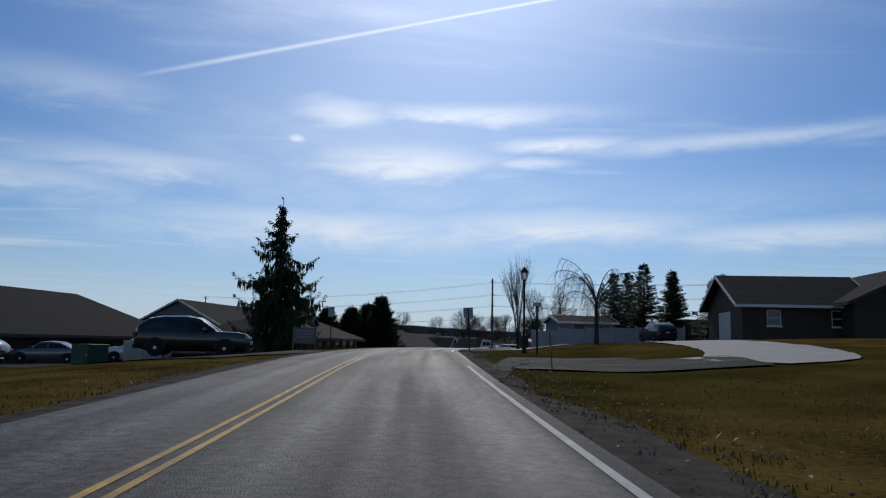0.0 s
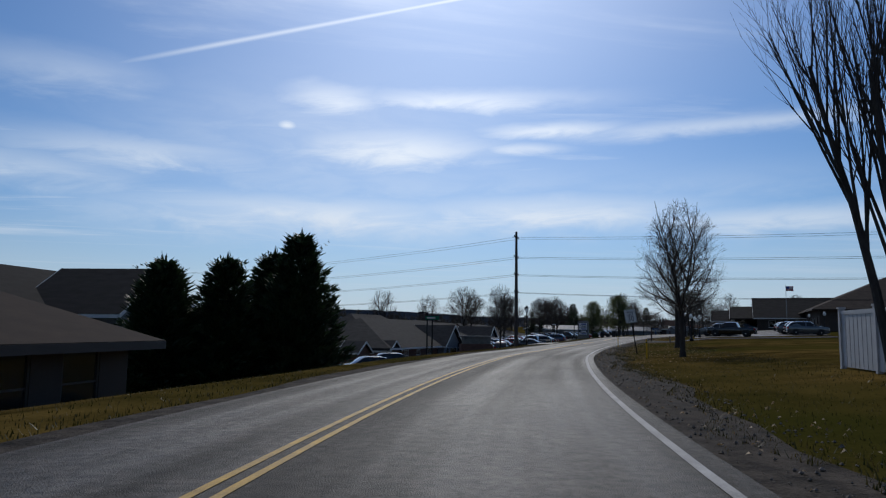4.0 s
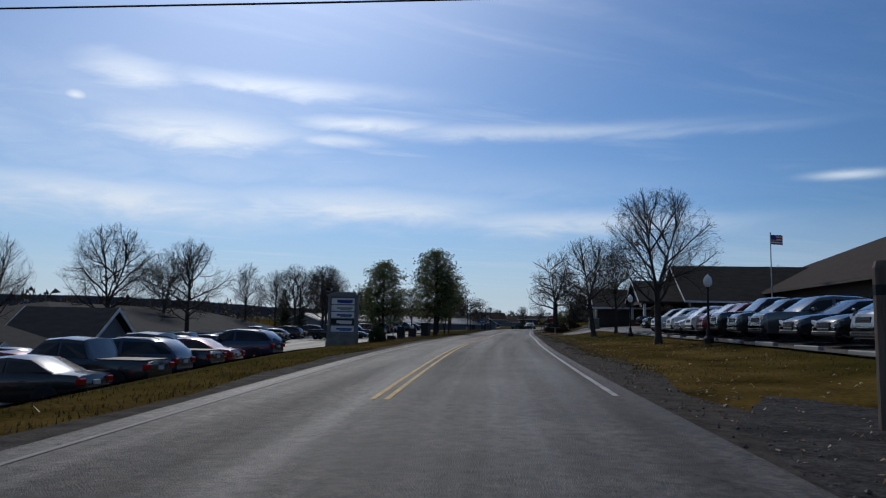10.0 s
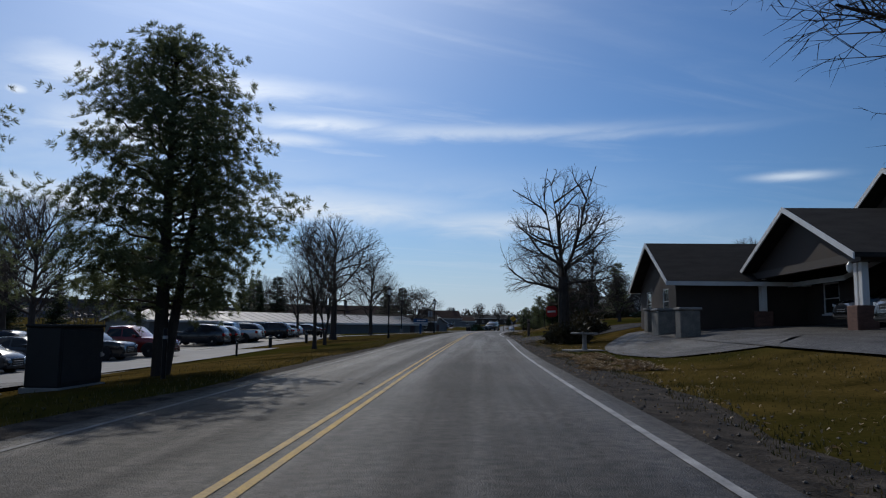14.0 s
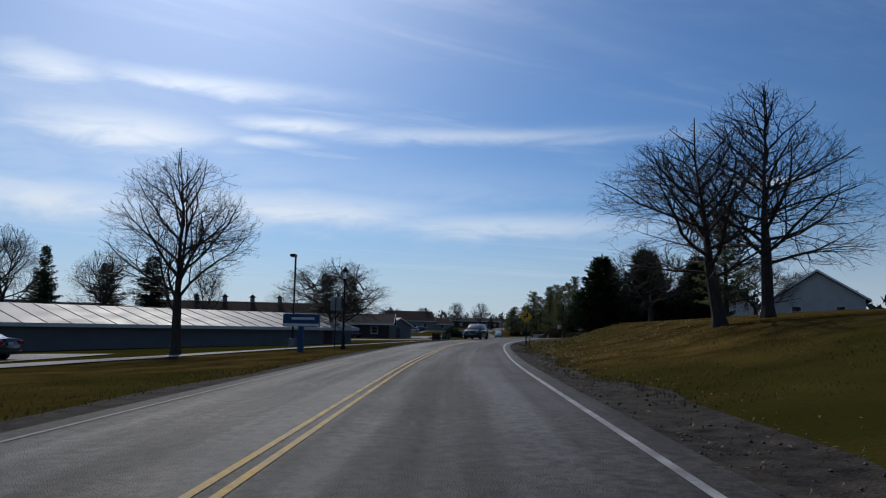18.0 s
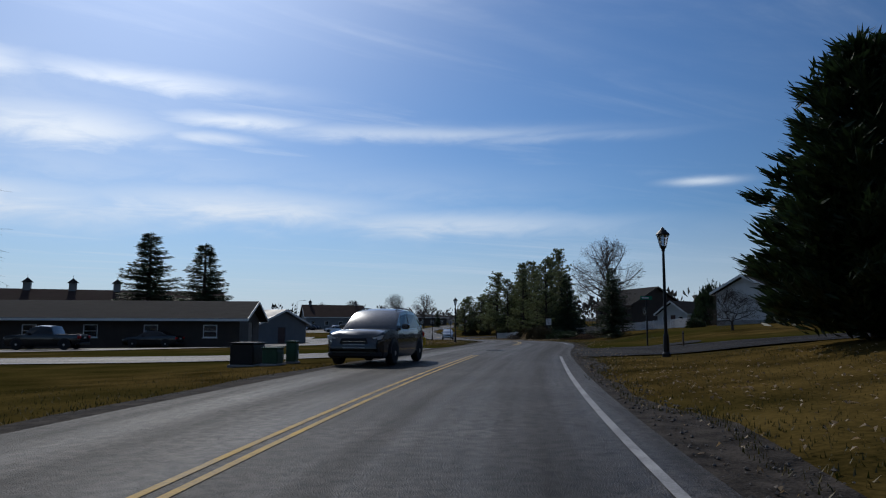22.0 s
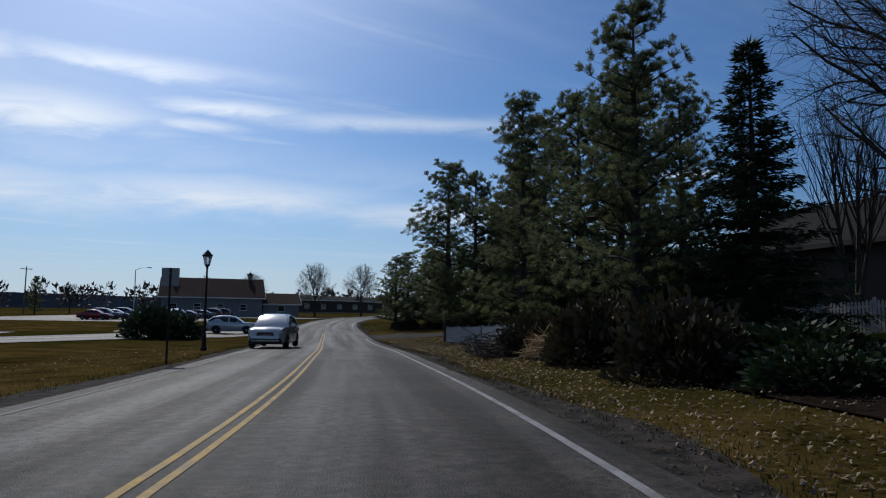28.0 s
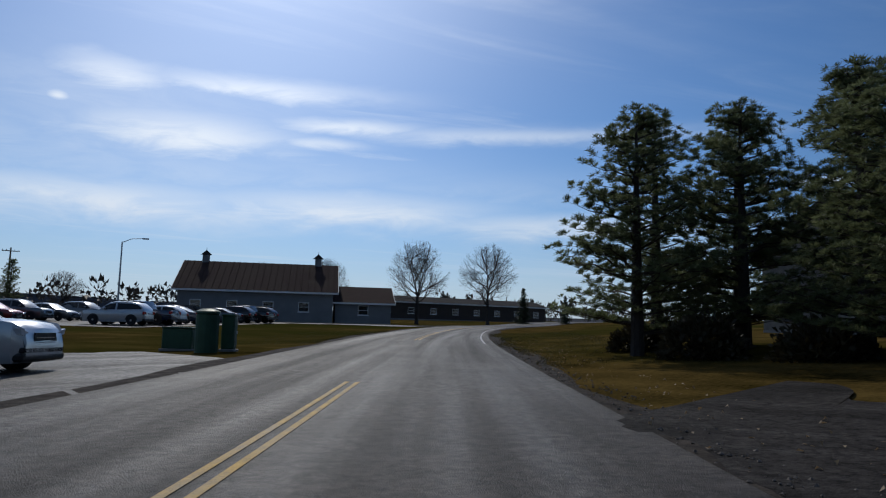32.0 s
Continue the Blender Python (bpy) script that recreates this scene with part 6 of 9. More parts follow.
def building(name, x, y, yaw, L, W, wall_h, rise, kind, wmat, rmat, label, openings=None, over=0.5, category="house", z=None, sink=1.0, trim=None, fascia=True):
    """openings: per side (front -y, back +y, left -x, right +x) rows of (type, offset from the side's left end, bottom, width, height)."""
    z = gz(x, y) if z is None else z
    t = thing(name, x, y, z, yaw, label, category)
    spots = {"front": (Matrix.Translation((-L / 2, -W / 2, 0)), L, 0.0), "back": (Matrix.Translation((L / 2, W / 2, 0)) @ Matrix.Rotation(math.pi, 4, "Z"), L, 0.0),
             "left": (Matrix.Translation((-L / 2, W / 2 - 0.2, 0)) @ Matrix.Rotation(-math.pi / 2, 4, "Z"), W - 0.4, 1.0), "right": (Matrix.Translation((L / 2, -W / 2 + 0.2, 0)) @ Matrix.Rotation(math.pi / 2, 4, "Z"), W - 0.4, 1.0)}
    for side, (m, ln, g) in spots.items():
        rows = (openings or {}).get(side, ())
        holes = [(o[1], o[2], o[1] + o[3], o[2] + o[4]) for o in rows]
        w = part("wall", wall_mesh(ln, wall_h, holes, 0.2, wmat, rise * (W - 0.4) / W if g and kind == "gable" else 0.0), None, t)
        w.matrix_basis = m
        part("plinth", boxes((0, -0.03, -sink, ln, 0.2, 0.02)), CONCRETE, w)
        for o in rows:
            at = Matrix.Translation((o[1], 0.0, o[2]))
            if o[0] == "window":
                window_unit(w, at, o[3], o[4], trim=trim)
            elif o[0] in ("door", "garage"):
                d = part("door", boxes((0.03, 0.05, 0.0, o[3] - 0.03, 0.11, o[4] - 0.03), bevel=0.01), SIDING if o[0] == "garage" else DOOR, w, "white panelled garage door" if o[0] == "garage" else "")
                d.matrix_basis = at
                part("handle", boxes((o[3] * 0.85, 0.02, 1.0, o[3] * 0.88, 0.05, 1.12)), GREY_METAL, d)
    part("roof", roof_mesh(L, W, wall_h, rise, over, kind, rmat), None, t)
    if fascia:
        a, b, e = L / 2 + over, W / 2 + over, wall_h - rise * over / (W / 2)
        for s in (-1, 1):
            part("fascia", boxes((-a, s * b, e - 0.06, a, s * (b + 0.03), e + 0.16)), trim or TRIM, t)
        if kind == "gable":
            for s in (-1, 1):
                for q in (-1, 1):
                    part("rake", plate([(q * b, e - 0.05), (0, wall_h + rise - 0.05), (0, wall_h + rise + 0.2), (q * b, e + 0.18)], 0, 0.05), trim or TRIM, t).matrix_basis = Matrix.Translation((s * (a + 0.004) - (0.0 if s > 0 else 0.05), 0, 0)) @ Matrix.Rotation(math.pi / 2, 4, "Z") @ Matrix.Translation((0, -0.05, 0))
    return t


def wins(n, length, w, h, z, gap=0.0):
    """n windows spread evenly over a side."""
    return [("window", length * (k + 0.5) / n - w / 2, z, w, h) for k in range(n)]

# ---- side roads, drives and car parks ----
def sheet_ud(name, u0, u1, d0, d1, mat, label, category, up=0.045):
    return sheet(name, us(u0, u1), d0, d1, mat, label, category, up, max(4, int(abs(d1 - d0) / 2.5)))


def ud_points(*rows):
    return [(*uw(r[0], r[1]), *r[2:]) for r in rows]


def build_drives():
    ribbon("side_road", ud_points((1.49, 11.2, 4.6), (1.6, 13.4, 4.6), (2.05, 15.4, 4.6), (2.65, 16.6, 4.6), (3.25, 17.0, 4.2), (3.9, 14.5, 4.0), (3.95, 9, 4.2), (3.86, 5.5, 5.0), (3.86, 4.4, 6.0)), 4.5, CONCRETE, "pale concrete loop drive round a lawn", "driveway")
    ribbon("side_road", ud_points((1.74, 4.75, 10.5), (1.71, 6.2, 8.2), (1.56, 8.2, 5.4), (1.49, 12.0, 4.7)), 6, DRIVE, "dark patched asphalt apron where the drive meets the road", "driveway", 0.055)
    ribbon("side_road", ud_points((2.2, -3.0, 13), (2.3, -8, 9), (2.5, -16, 8), (2.9, -40, 8)), 8, DRIVE, "dark asphalt side road into the car park", "side road")
    sheet_ud("car_park", 2.4, 4.0, -30, -12.5, DRIVE, "dark asphalt car park beside the offices", "car park")
    sheet_ud("car_park", 6.6, 8.75, -26, -8.6, LOT, "grey asphalt car park below the road", "car park")
    ribbon("side_road", ud_points((9.25, -2.5, 11), (9.35, -7, 8), (9.3, -14, 7), (9.2, -24, 7)), 7, LOT, "asphalt entrance to the car park", "side road", 0.05)
    ribbon("side_road", ud_points((9.05, -22, 6), (9.6, -19, 6), (10.4, -20, 7), (11.2, -22, 7)), 7, LOT, "asphalt aisle in front of the offices", "car park", 0.05)
    sheet_ud("car_park", 11.0, 15.6, -30, -9.2, LOT, "grey asphalt car park full of cars", "car park")
    sheet_ud("car_park", 15.6, 17.4, -34, -12.0, CONCRETE, "pale car park beyond the pines", "car park")
    ribbon("side_road", ud_points((10.4, 3.0, 13), (10.3, 6.0, 8.5), (10.25, 10, 7), (10.1, 20, 7), (10.3, 40, 7)), 8, DRIVE, "asphalt driveway into the car park, with white lines", "driveway")
    sheet_ud("car_park", 10.9, 16.9, 10.7, 26.0, LOT, "asphalt car park in front of the hall", "car park")
    ribbon("side_road", ud_points((17.0, 14, 8), (16.6, 11.2, 6.5), (16.0, 9.6, 5), (15.8, 12.4, 5)), 6, LOT, "curved asphalt drop-off drive at the porch", "driveway")
    # the trees' shade here is mostly in the asphalt's dark colour
    ribbon("side_road", ud_points((17.95, 3.0, 15), (17.8, 5.5, 10), (17.7, 10, 7.5), (17.6, 20, 7), (17.5, 45, 7)), 8, DRIVE, "dark asphalt side road, darkened in colour for the trees' shade", "side road")
    ribbon("side_road", ud_points((17.2, -18, 5), (18.5, -15.5, 3.2), (19.4, -16.2, 2.6), (20.2, -13.6, 2.2), (21.0, -10.6, 2.0), (21.9, -6.6, 1.8), (22.5, -4.6, 1.6)), 2.5, CONCRETE, "pale concrete path along the lawn", "path")
    sheet_ud("car_park", 17.4, 20.6, -30, -17.5, LOT, "grey asphalt car park by the long pale roof", "car park")
    ribbon("side_road", ud_points((24.6, -46, 7.5), (25.6, -31, 7.5), (27.0, -23.5, 7.5), (29.5, -24, 8), (31.3, -21, 8), (32.6, -12, 9), (33.0, -6, 12), (33.2, -2.8, 15)), 8, LOT, "pale grey service road behind the lawn", "side road")
    ribbon("side_road", ud_points((24.3, -2.4, 15), (24.3, -5.5, 10), (24.25, -10, 8), (24.1, -20, 7.5), (23.7, -48, 7.5)), 8, LOT, "grey asphalt side road crossing the lawn", "side road")
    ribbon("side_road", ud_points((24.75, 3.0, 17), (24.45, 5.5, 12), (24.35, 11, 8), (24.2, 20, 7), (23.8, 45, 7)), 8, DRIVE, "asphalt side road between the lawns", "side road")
    sheet_ud("car_park", 30.2, 32.6, -46, -25, LOT, "asphalt car park beside the service road", "car park")
    # same darkened asphalt, for the shade under the pines
    ribbon("side_road", ud_points((32.6, 3.0, 14), (32.45, 5.5, 9), (32.35, 11, 7), (32.2, 20, 6.5), (31.9, 45, 6.5)), 7, DRIVE, "dark asphalt side road, darkened in colour for the pines' shade", "side road")
    sheet_ud("car_park", 35.0, 37.6, -52, -19, LOT, "asphalt car park before the red-roofed barn", "car park")
    ribbon("side_road", ud_points((38.4, -2.6, 8), (38.0, -7, 5), (37.4, -13, 4.5), (37.2, -20, 4.5)), 5, CONCRETE, "pale drive to the barn", "driveway")
    for a, b in ((10.0, 8.0), (10.28, 8.5)):
        p, q = uw(a - 0.1, b), uw(a + 0.02, b + 7)
        ribbon("white_line", [p, ((p[0] + q[0]) / 2, (p[1] + q[1]) / 2), q], 0.14, WHITE_LINE, "white lane line painted on the driveway", "road marking", 0.062)
    # iron cover in the carriageway
    x, y = 115.0, 315.5
    t = thing("manhole_cover", x, y, float(line_at(24.5)[2]) + 0.008, 0, "round iron manhole cover in a patch of asphalt", "manhole cover")
    part("ring", lathe([(0.44, -0.05), (0.44, 0.006), (0.36, 0.010), (0.36, -0.01)], 28), BLACK_METAL, t)
    part("lid", lathe([(0.345, -0.03), (0.345, 0.004), (0.33, 0.009)], 28), RUST_METAL, t)
    for k in range(7):
        w = math.sqrt(max(0.0, 0.31 ** 2 - (0.09 * (k - 3)) ** 2))
        part("rib", boxes((-w, 0.09 * (k - 3) - 0.014, 0.008, w, 0.09 * (k - 3) + 0.014, 0.016)), RUST_METAL, t)


build_drives()


# ---- first stretch: offices, loop drive, lanterns ----
def first_stretch():
    h = heading(3)
    street_lamp(5.70, 38.66)
    street_sign(5.80, 35.11, h - 90 + 55, 2.55, 0.75, 0.18)
    panel_sign(3.2, 44.25, h - 90, 2.72, 0.60, 0.66, SIGN_BACK, "back of a grey road sign on a dark post", -3)
    frame_sign(4.23, 44.2, h - 90 + 20, 0.62, 0.45, SIGN_WHITE, "small white yard sign with a printed panel", ((-0.28, 0.5, 0.14, 0.3), (0.15, 0.62, 0.25, 0.1), (0.15, 0.38, 0.25, 0.1)), ink=INK, leg=0.28)
    bollard(3.82, 20.95, 1.1, 0.02, SHADED_YELLOW, "yellow marker post at the drive's corner, darkened for its shaded side", "marker_post", lean=-4)
    bollard(12.33, 87.10, 0.9, 0.035, SIGN_YELLOW, "thin marker post on the lawn", "marker_post")
    place_tree("willow", bare_tree("willow", 3), 11.11, 44.43, 5.4, 0.76, 20, "leafless weeping willow with hanging twigs on the lawn island", "tree")
    # house with brown gables
    hx, hy = 37.5, 60.5
    building("house", hx, hy, heading(4.3) + 180, 26, 11, 2.8, 2.6, "gable", BROWN, SHINGLE, "long low brown house with a dark shingled roof", {
        "front": wins(5, 26, 1.3, 1.2, 1.0), "right": wins(2, 10.6, 1.2, 1.2, 1.0), "left": wins(1, 10.6, 1.2, 1.2, 1.0)}, 0.7, trim=DARK_TRIM)
    building("garage_wing", 28.58, 54.97, heading(4) - 90, 9, 8.5, 2.7, 2.2, "gable", BROWN, SHINGLE, "gabled front wing of the brown house with a garage door", {
        "left": [("garage", 2.4, 0.0, 3.2, 2.2)], "front": wins(2, 9, 1.0, 1.2, 1.0)}, 0.6)
    car("suv", "black", 20.7, 61.2, heading(4) + 10, "dark sport utility vehicle parked on the drive")
    for x, y, hh, s in ((19.6, 70.6, 7.2, 1), (23.0, 71.6, 8.2, 2), (26.0, 72.0, 7.6, 3), (30.6, 70.5, 7.0, 2), (23.8, 79.5, 8.2, 1), (28.0, 77.0, 7.6, 2), (31.5, 75.0, 7.0, 3)):
        conifer(x, y, hh, "spruce", s, 1.35, 40 * s, "dark green spruce behind the white fence", "spruces behind the fence")
    # white fence along the lawn
    for p, q in ((np.array((13.0, 73.6)), np.array((10.0, 62.0))), (np.array((10.0, 62.0)), np.array((25.0, 66.3)))):
        n = max(3, int(np.linalg.norm(q - p) / 2.3))
        ang = math.degrees(math.atan2(q[1] - p[1], q[0] - p[0]))
        ln = np.linalg.norm(q - p) / n
        z0 = gz(*p)
        f = thing("vinyl_fence", p[0], p[1], z0, ang, "solid white vinyl privacy fence with capped posts", "fence")
        for k in range(n + 1):
            w = p + (q - p) * k / n
            dz = gz(*w) - z0
            ps = part("post", boxes((k * ln - 0.065, -0.065, dz - 0.1, k * ln + 0.065, 0.065, dz + 1.55), (k * ln - 0.085, -0.085, dz + 1.55, k * ln + 0.085, 0.085, dz + 1.60)), VINYL, f)
            if k < n:
                part("panel", boxes((k * ln + 0.065, -0.02, dz + 0.05, (k + 1) * ln - 0.065, 0.02, dz + 1.44)), VINYL, f)
                part("rail", boxes((k * ln + 0.065, -0.04, dz + 1.40, (k + 1) * ln - 0.065, 0.04, dz + 1.50)), VINYL, f)
                for j in range(1, 8):
                    xx = k * ln + 0.065 + (ln - 0.13) * j / 8
                    part("groove", boxes((xx - 0.008, -0.024, dz + 0.06, xx + 0.008, 0.024, dz + 1.39)), GREY_SIDING, f)
    building("shed", 15.5, 67.6, 14, 5.8, 3.0, 2.1, 0.5, "gable", GREY_SIDING, SHINGLE_GREY, "small grey-sided shed behind the fence", {"front": [("door", 1.5, 0, 1.2, 1.9)]}, 0.25, "shed")
    bare(9.35, 66.4, 9.6, "vase", 2, 0.8, 0, "tall upright leafless tree in front of the fence")
    bare(14.36, 88.06, 7.6, "oval", 2, 0.95, 60, "leafless oval-crowned tree on the lawn")
    t = thing("rubbish_bin", 9.75, 65.2, gz(9.75, 65.2), 15, "dark wheeled rubbish bin on the lawn", "bin")
    part("body", boxes((-0.3, -0.35, 0.08, 0.3, 0.35, 1.0), bevel=0.05), PLASTIC, t)
    part("lid", boxes((-0.33, -0.4, 1.0, 0.33, 0.38, 1.08), bevel=0.03), PLASTIC, t)
    for s in (-1, 1):
        part("wheel", rods(((s * 0.27, 0.33, 0.1), (s * 0.33, 0.33, 0.1), 0.1), n=12), TYRE, t)
    bollard(10.6, 65.3, 0.95, 0.09, WOOD_POST, "short dark post beside the bin", "post")
    t = thing("lawn_marker", 9.96, 63.6, gz(9.96, 63.6), 20, "small red round marker on a thin stake in the lawn", "marker")
    part("stake", rods(((0, 0, -0.1), (0, 0, 0.32), 0.008), n=5), BLACK_METAL, t)
    part("disc", rods(((0, -0.012, 0.3), (0, 0.012, 0.3), 0.11), n=14), SIGN_RED, t)
    # the other side: cabinets, cars, offices, weeping cypress
    cabinet(-17.98, 40.34, -30, 1.5, 1.2, 1.15, GREEN_BOX, "green louvred transformer cabinet on the lawn", louvres=True)
    cabinet(-15.60, 41.59, -35, 1.9, 1.2, 1.35, PALE_BOX, "pale louvred switch cabinet on a concrete pad", louvres=True)
    car("suv", "black", -9.47, 30.94, 8, "black sport utility vehicle waiting at the side road", "parked cars by the offices")
    car("suv", "silver", -19.21, 50.39, 190, "silver sport utility vehicle parked by the offices", "parked cars by the offices")
    car("sedan", "black", -16.10, 51.77, 190, "black sedan parked by the offices", "parked cars by the offices")
    car("sedan", "grey", -23.72, 47.50, 185, "grey sedan parked by the offices", "parked cars by the offices")
    car("suv", "black", -28.0, 46.0, 185, "black sport utility vehicle parked by the offices", "parked cars by the offices")
    place_tree("weeping_cypress", evergreen("nootka", 1), -10.33, 53.05, 12.0, 1.0, 0, "tall dark weeping conifer with drooping branches", "tree")
    conifer(-38, 62, 8.0, "nootka", 1, 0.8, 90, "dark conifer with drooping branches beside the offices")
    board_sign(-7.9, 50.5, heading(3.5) - 90, 1.7, 1.1, 0.55, GREY_SIDING, "grey office sign board with faint lettering", ((0, 0.8, 0.35, 0.05), (0, 0.6, 0.4, 0.04), (0, 0.42, 0.3, 0.04)), ink=GREY_INK)
    panel_sign(-5.38, 44.6, heading(3.5) + 60, 2.6, 0.5, 0.6, SIGN_BACK, "back of a grey sign on a thin post")
    hb = heading(4.7)
    x, y = uw(4.75, -13.8)
    building("office", x, y, hb, 17, 9.5, 2.5, 2.0, "hip", BROWN, SHINGLE_BROWN, "low brown office with a hipped roof and tall windows", {
        "front": [("window", 1.2 + 2.6 * k, 0.5, 1.5, 1.7) for k in range(6)], "right": wins(2, 9.1, 1.5, 1.7, 0.5), "left": wins(2, 9.1, 1.5, 1.7, 0.5)}, 0.7, "office building", trim=DARK_TRIM)
    building("dormer", x + 1.2, y - 0.5, hb - 90, 3.0, 1.6, 0.8, 0.5, "gable", TAN, SHINGLE_BROWN, "small gabled dormer on the office roof", {}, 0.2, "dormer", gz(x, y) + 2.9, 0.1, DARK_TRIM)
    x, y = uw(4.1, -33)
    building("office", x, y, hb, 26, 13, 2.8, 3.4, "hip", BROWN, SHINGLE, "long brown office with a dark hipped roof", {"front": wins(6, 26, 1.4, 1.2, 0.9)}, 0.8, "office building", trim=DARK_TRIM)
    x, y = uw(6.8, -36)
    building("office", x, y, hb, 28, 12, 6.0, 3.2, "gable", GREY_SIDING, SHINGLE, "two-storey grey house-like office with a gabled roof", {"front": wins(6, 28, 1.1, 1.3, 0.9) + wins(6, 28, 1.1, 1.3, 3.8), "right": wins(2, 11.6, 1.1, 1.3, 0.9)}, 0.5, "office building")
    x, y = uw(7.15, -29.5)
    building("gable_wing", x, y, hb - 90, 7, 10, 6.0, 3.0, "gable", GREY_SIDING, SHINGLE, "gabled front wing of the grey office", {"right": wins(3, 9.6, 1.1, 1.3, 0.9) + wins(2, 9.6, 1.1, 1.3, 3.8)}, 0.5, "office building")
    for x, y, hh, s, w in ((-8.80, 96.09, 8.4, 1, 1.35), (-4.9, 97.6, 9.8, 2, 1.2), (-11.93, 95.09, 8.4, 3, 1.4), (-6.94, 100.33, 9.2, 1, 1.35)):
        conifer(x, y, hh, "cedar", s, w, 50 * s, "dense dark cedar in a row beside the car park", "cedars by the car park")
    wood_pole(-52, 150, 11.5, 20)


first_stretch()


# ---- second stretch: car parks, hall, power line ----
POLE_LEVELS = (7.75, 10.05, 12.35, 14.95)
LOT_COLOURS = ("black", "dark", "grey", "silver", "dark", "black", "blue", "grey", "red", "dark", "white", "black", "black", "grey", "dark")
DARK_COLOURS = ("black", "dark", "grey", "dark", "black", "blue", "red", "black", "dark", "silver")
CAR_WORDS = {"suv": "sport utility vehicle", "sedan": "sedan", "pickup": "pickup truck", "hatch": "hatchback"}


def lot_row(u0, u1, d, turn, seed, group, gap=2.75, skip=0.1, where="in the car park", colours=LOT_COLOURS):
    """Cars side by side along the road's line."""
    rng = random.Random(seed)
    p, q = uw(u0, d), uw(u1, d)
    n = int(math.hypot(q[0] - p[0], q[1] - p[1]) / gap)
    for k in range(n):
        if rng.random() < skip:
            continue
        f = (k + 0.5) / n
        u = u0 + (u1 - u0) * f
        x, y = uw(u, d + rng.uniform(-0.35, 0.35))
        kind = rng.choice(("suv", "suv", "sedan", "suv", "hatch", "sedan", "pickup"))
        colour = rng.choice(colours)
        car(kind, colour, x, y, heading(u) + turn + rng.uniform(-2, 2), "%s %s parked nose-in %s" % (colour if colour != "dark" else "dark grey", CAR_WORDS[kind], where), group)


def second_stretch():
    h = heading(7)
    speed_sign(14.60, 95.43, h - 90, 2.55, -9)
    bare(22.01, 108.63, 9.8, "pointed", 3, 0.95, 30, "leafless spreading tree on the verge")
    bollard(19.62, 115.94, 1.0, 0.032, SIGN_YELLOW, "yellow marker post on the verge", "marker_post")
    bollard(30.85, 139.86, 1.9, 0.09, WOOD_POST, "dark wooden post at the driveway", "post")
    bollard(29.29, 129.65, 0.8, 0.07, WOOD_POST, "short dark wooden post at the driveway", "post")
    for u, d in ((10.0, 10.3), (11.15, 11.3), (12.3, 10.5), (13.79, 10.1)):
        globe_lamp(*uw(u, d))
    globe_lamp(*uw(11.6, 26.5))
    globe_lamp(*uw(12.9, 26.5))
    # cars before the hall
    lot_row(11.3, 12.8, 13.8, 90, 4, "cars parked before the hall", 2.7, 0.0)
    for k, (kind, colour) in enumerate((("suv", "white"), ("sedan", "silver"), ("suv", "white"), ("hatch", "black"), ("suv", "white"), ("suv", "black"))):
        u = 12.82 + 0.195 * k + (0.08 if k == 5 else 0)
        car(kind, colour, *uw(u, 13.5), heading(u) + 90, "%s %s parked nose-in before the hall" % (colour, CAR_WORDS[kind]), "cars parked before the hall")
    lot_row(10.9, 12.8, 23.6, -90, 9, "cars parked before the hall", 2.8, 0.08)
    car("pickup", "black", *uw(10.95, 15.0), heading(11) + 78, "black pickup truck parked at the end of the row", "cars parked before the hall")
    for k in range(11):
        x, y = uw(11.35 + 0.26 * k, 10.9)
        t = thing("wheel_stop", x, y, gz(x, y) + 0.045, heading(12), "pale concrete wheel stop at the edge of the car park", "wheel stop", "wheel stops")
        part("block", boxes((-0.9, -0.08, -0.03, 0.9, 0.08, 0.13), bevel=0.03), CONCRETE, t)
        for s in (-0.6, 0.6):
            part("pin", rods(((s, 0, 0.1), (s, 0, 0.14), 0.02), n=6), RUST_METAL, t)
    # the hall and the porch building
    building("hall", 93.6, 187.6, heading(14.5) + 180, 42, 28, 4.2, 6.3, "hip", BROWN, SHINGLE_BROWN, "large low hall with a broad brown hipped roof", {"front": wins(8, 42, 1.6, 1.4, 1.2)}, 1.2, "hall", z=2.6, trim=DARK_TRIM)
    hp = heading(16.4) - 90
    r = np.array((math.cos(radians(hp)), math.sin(radians(hp))))
    peak = np.array((72.5, 207.4))
    building("porch_hall", *(peak + r * 15.6), hp, 22, 15, 3.1, 4.0, "gable", BROWN, SHINGLE, "gabled brown hall with white rake boards behind an open porch", {"left": [("door", 4, 0, 2.0, 2.3), ("door", 7.4, 0, 2.0, 2.3)] + wins(1, 3.5, 1.2, 1.4, 0.9), "front": wins(4, 22, 1.3, 1.4, 0.9)}, 0.8, "hall", z=2.5)
    porch(*(peak + r * 4.4), hp, 2.4)
    far = np.array((72.65, 217.6))
    building("gable_hall", *(far + r * 8.0), hp, 16, 8.5, 2.7, 2.2, "gable", BROWN, SHINGLE, "second gabled hall with white trim facing the road", {"left": wins(2, 8.1, 1.3, 1.4, 0.9)}, 0.6, "hall", z=2.3)
    link = (peak + far) / 2 + r * 9.0
    building("link_hall", *link, hp + 270, 9, 9, 2.7, 2.2, "gable", BROWN, SHINGLE, "low link building between the two gabled halls", {"front": wins(2, 9, 1.6, 1.5, 0.8)}, 0.9, "hall", z=2.4)
    car("suv", "dark", *uw(16.2, 19.0), heading(16) + 90, "dark grey sport utility vehicle parked by the porch", "cars parked before the hall")
    car("suv", "black", *uw(15.7, 17.0), heading(16) + 90, "black sport utility vehicle parked by the porch", "cars parked before the hall")
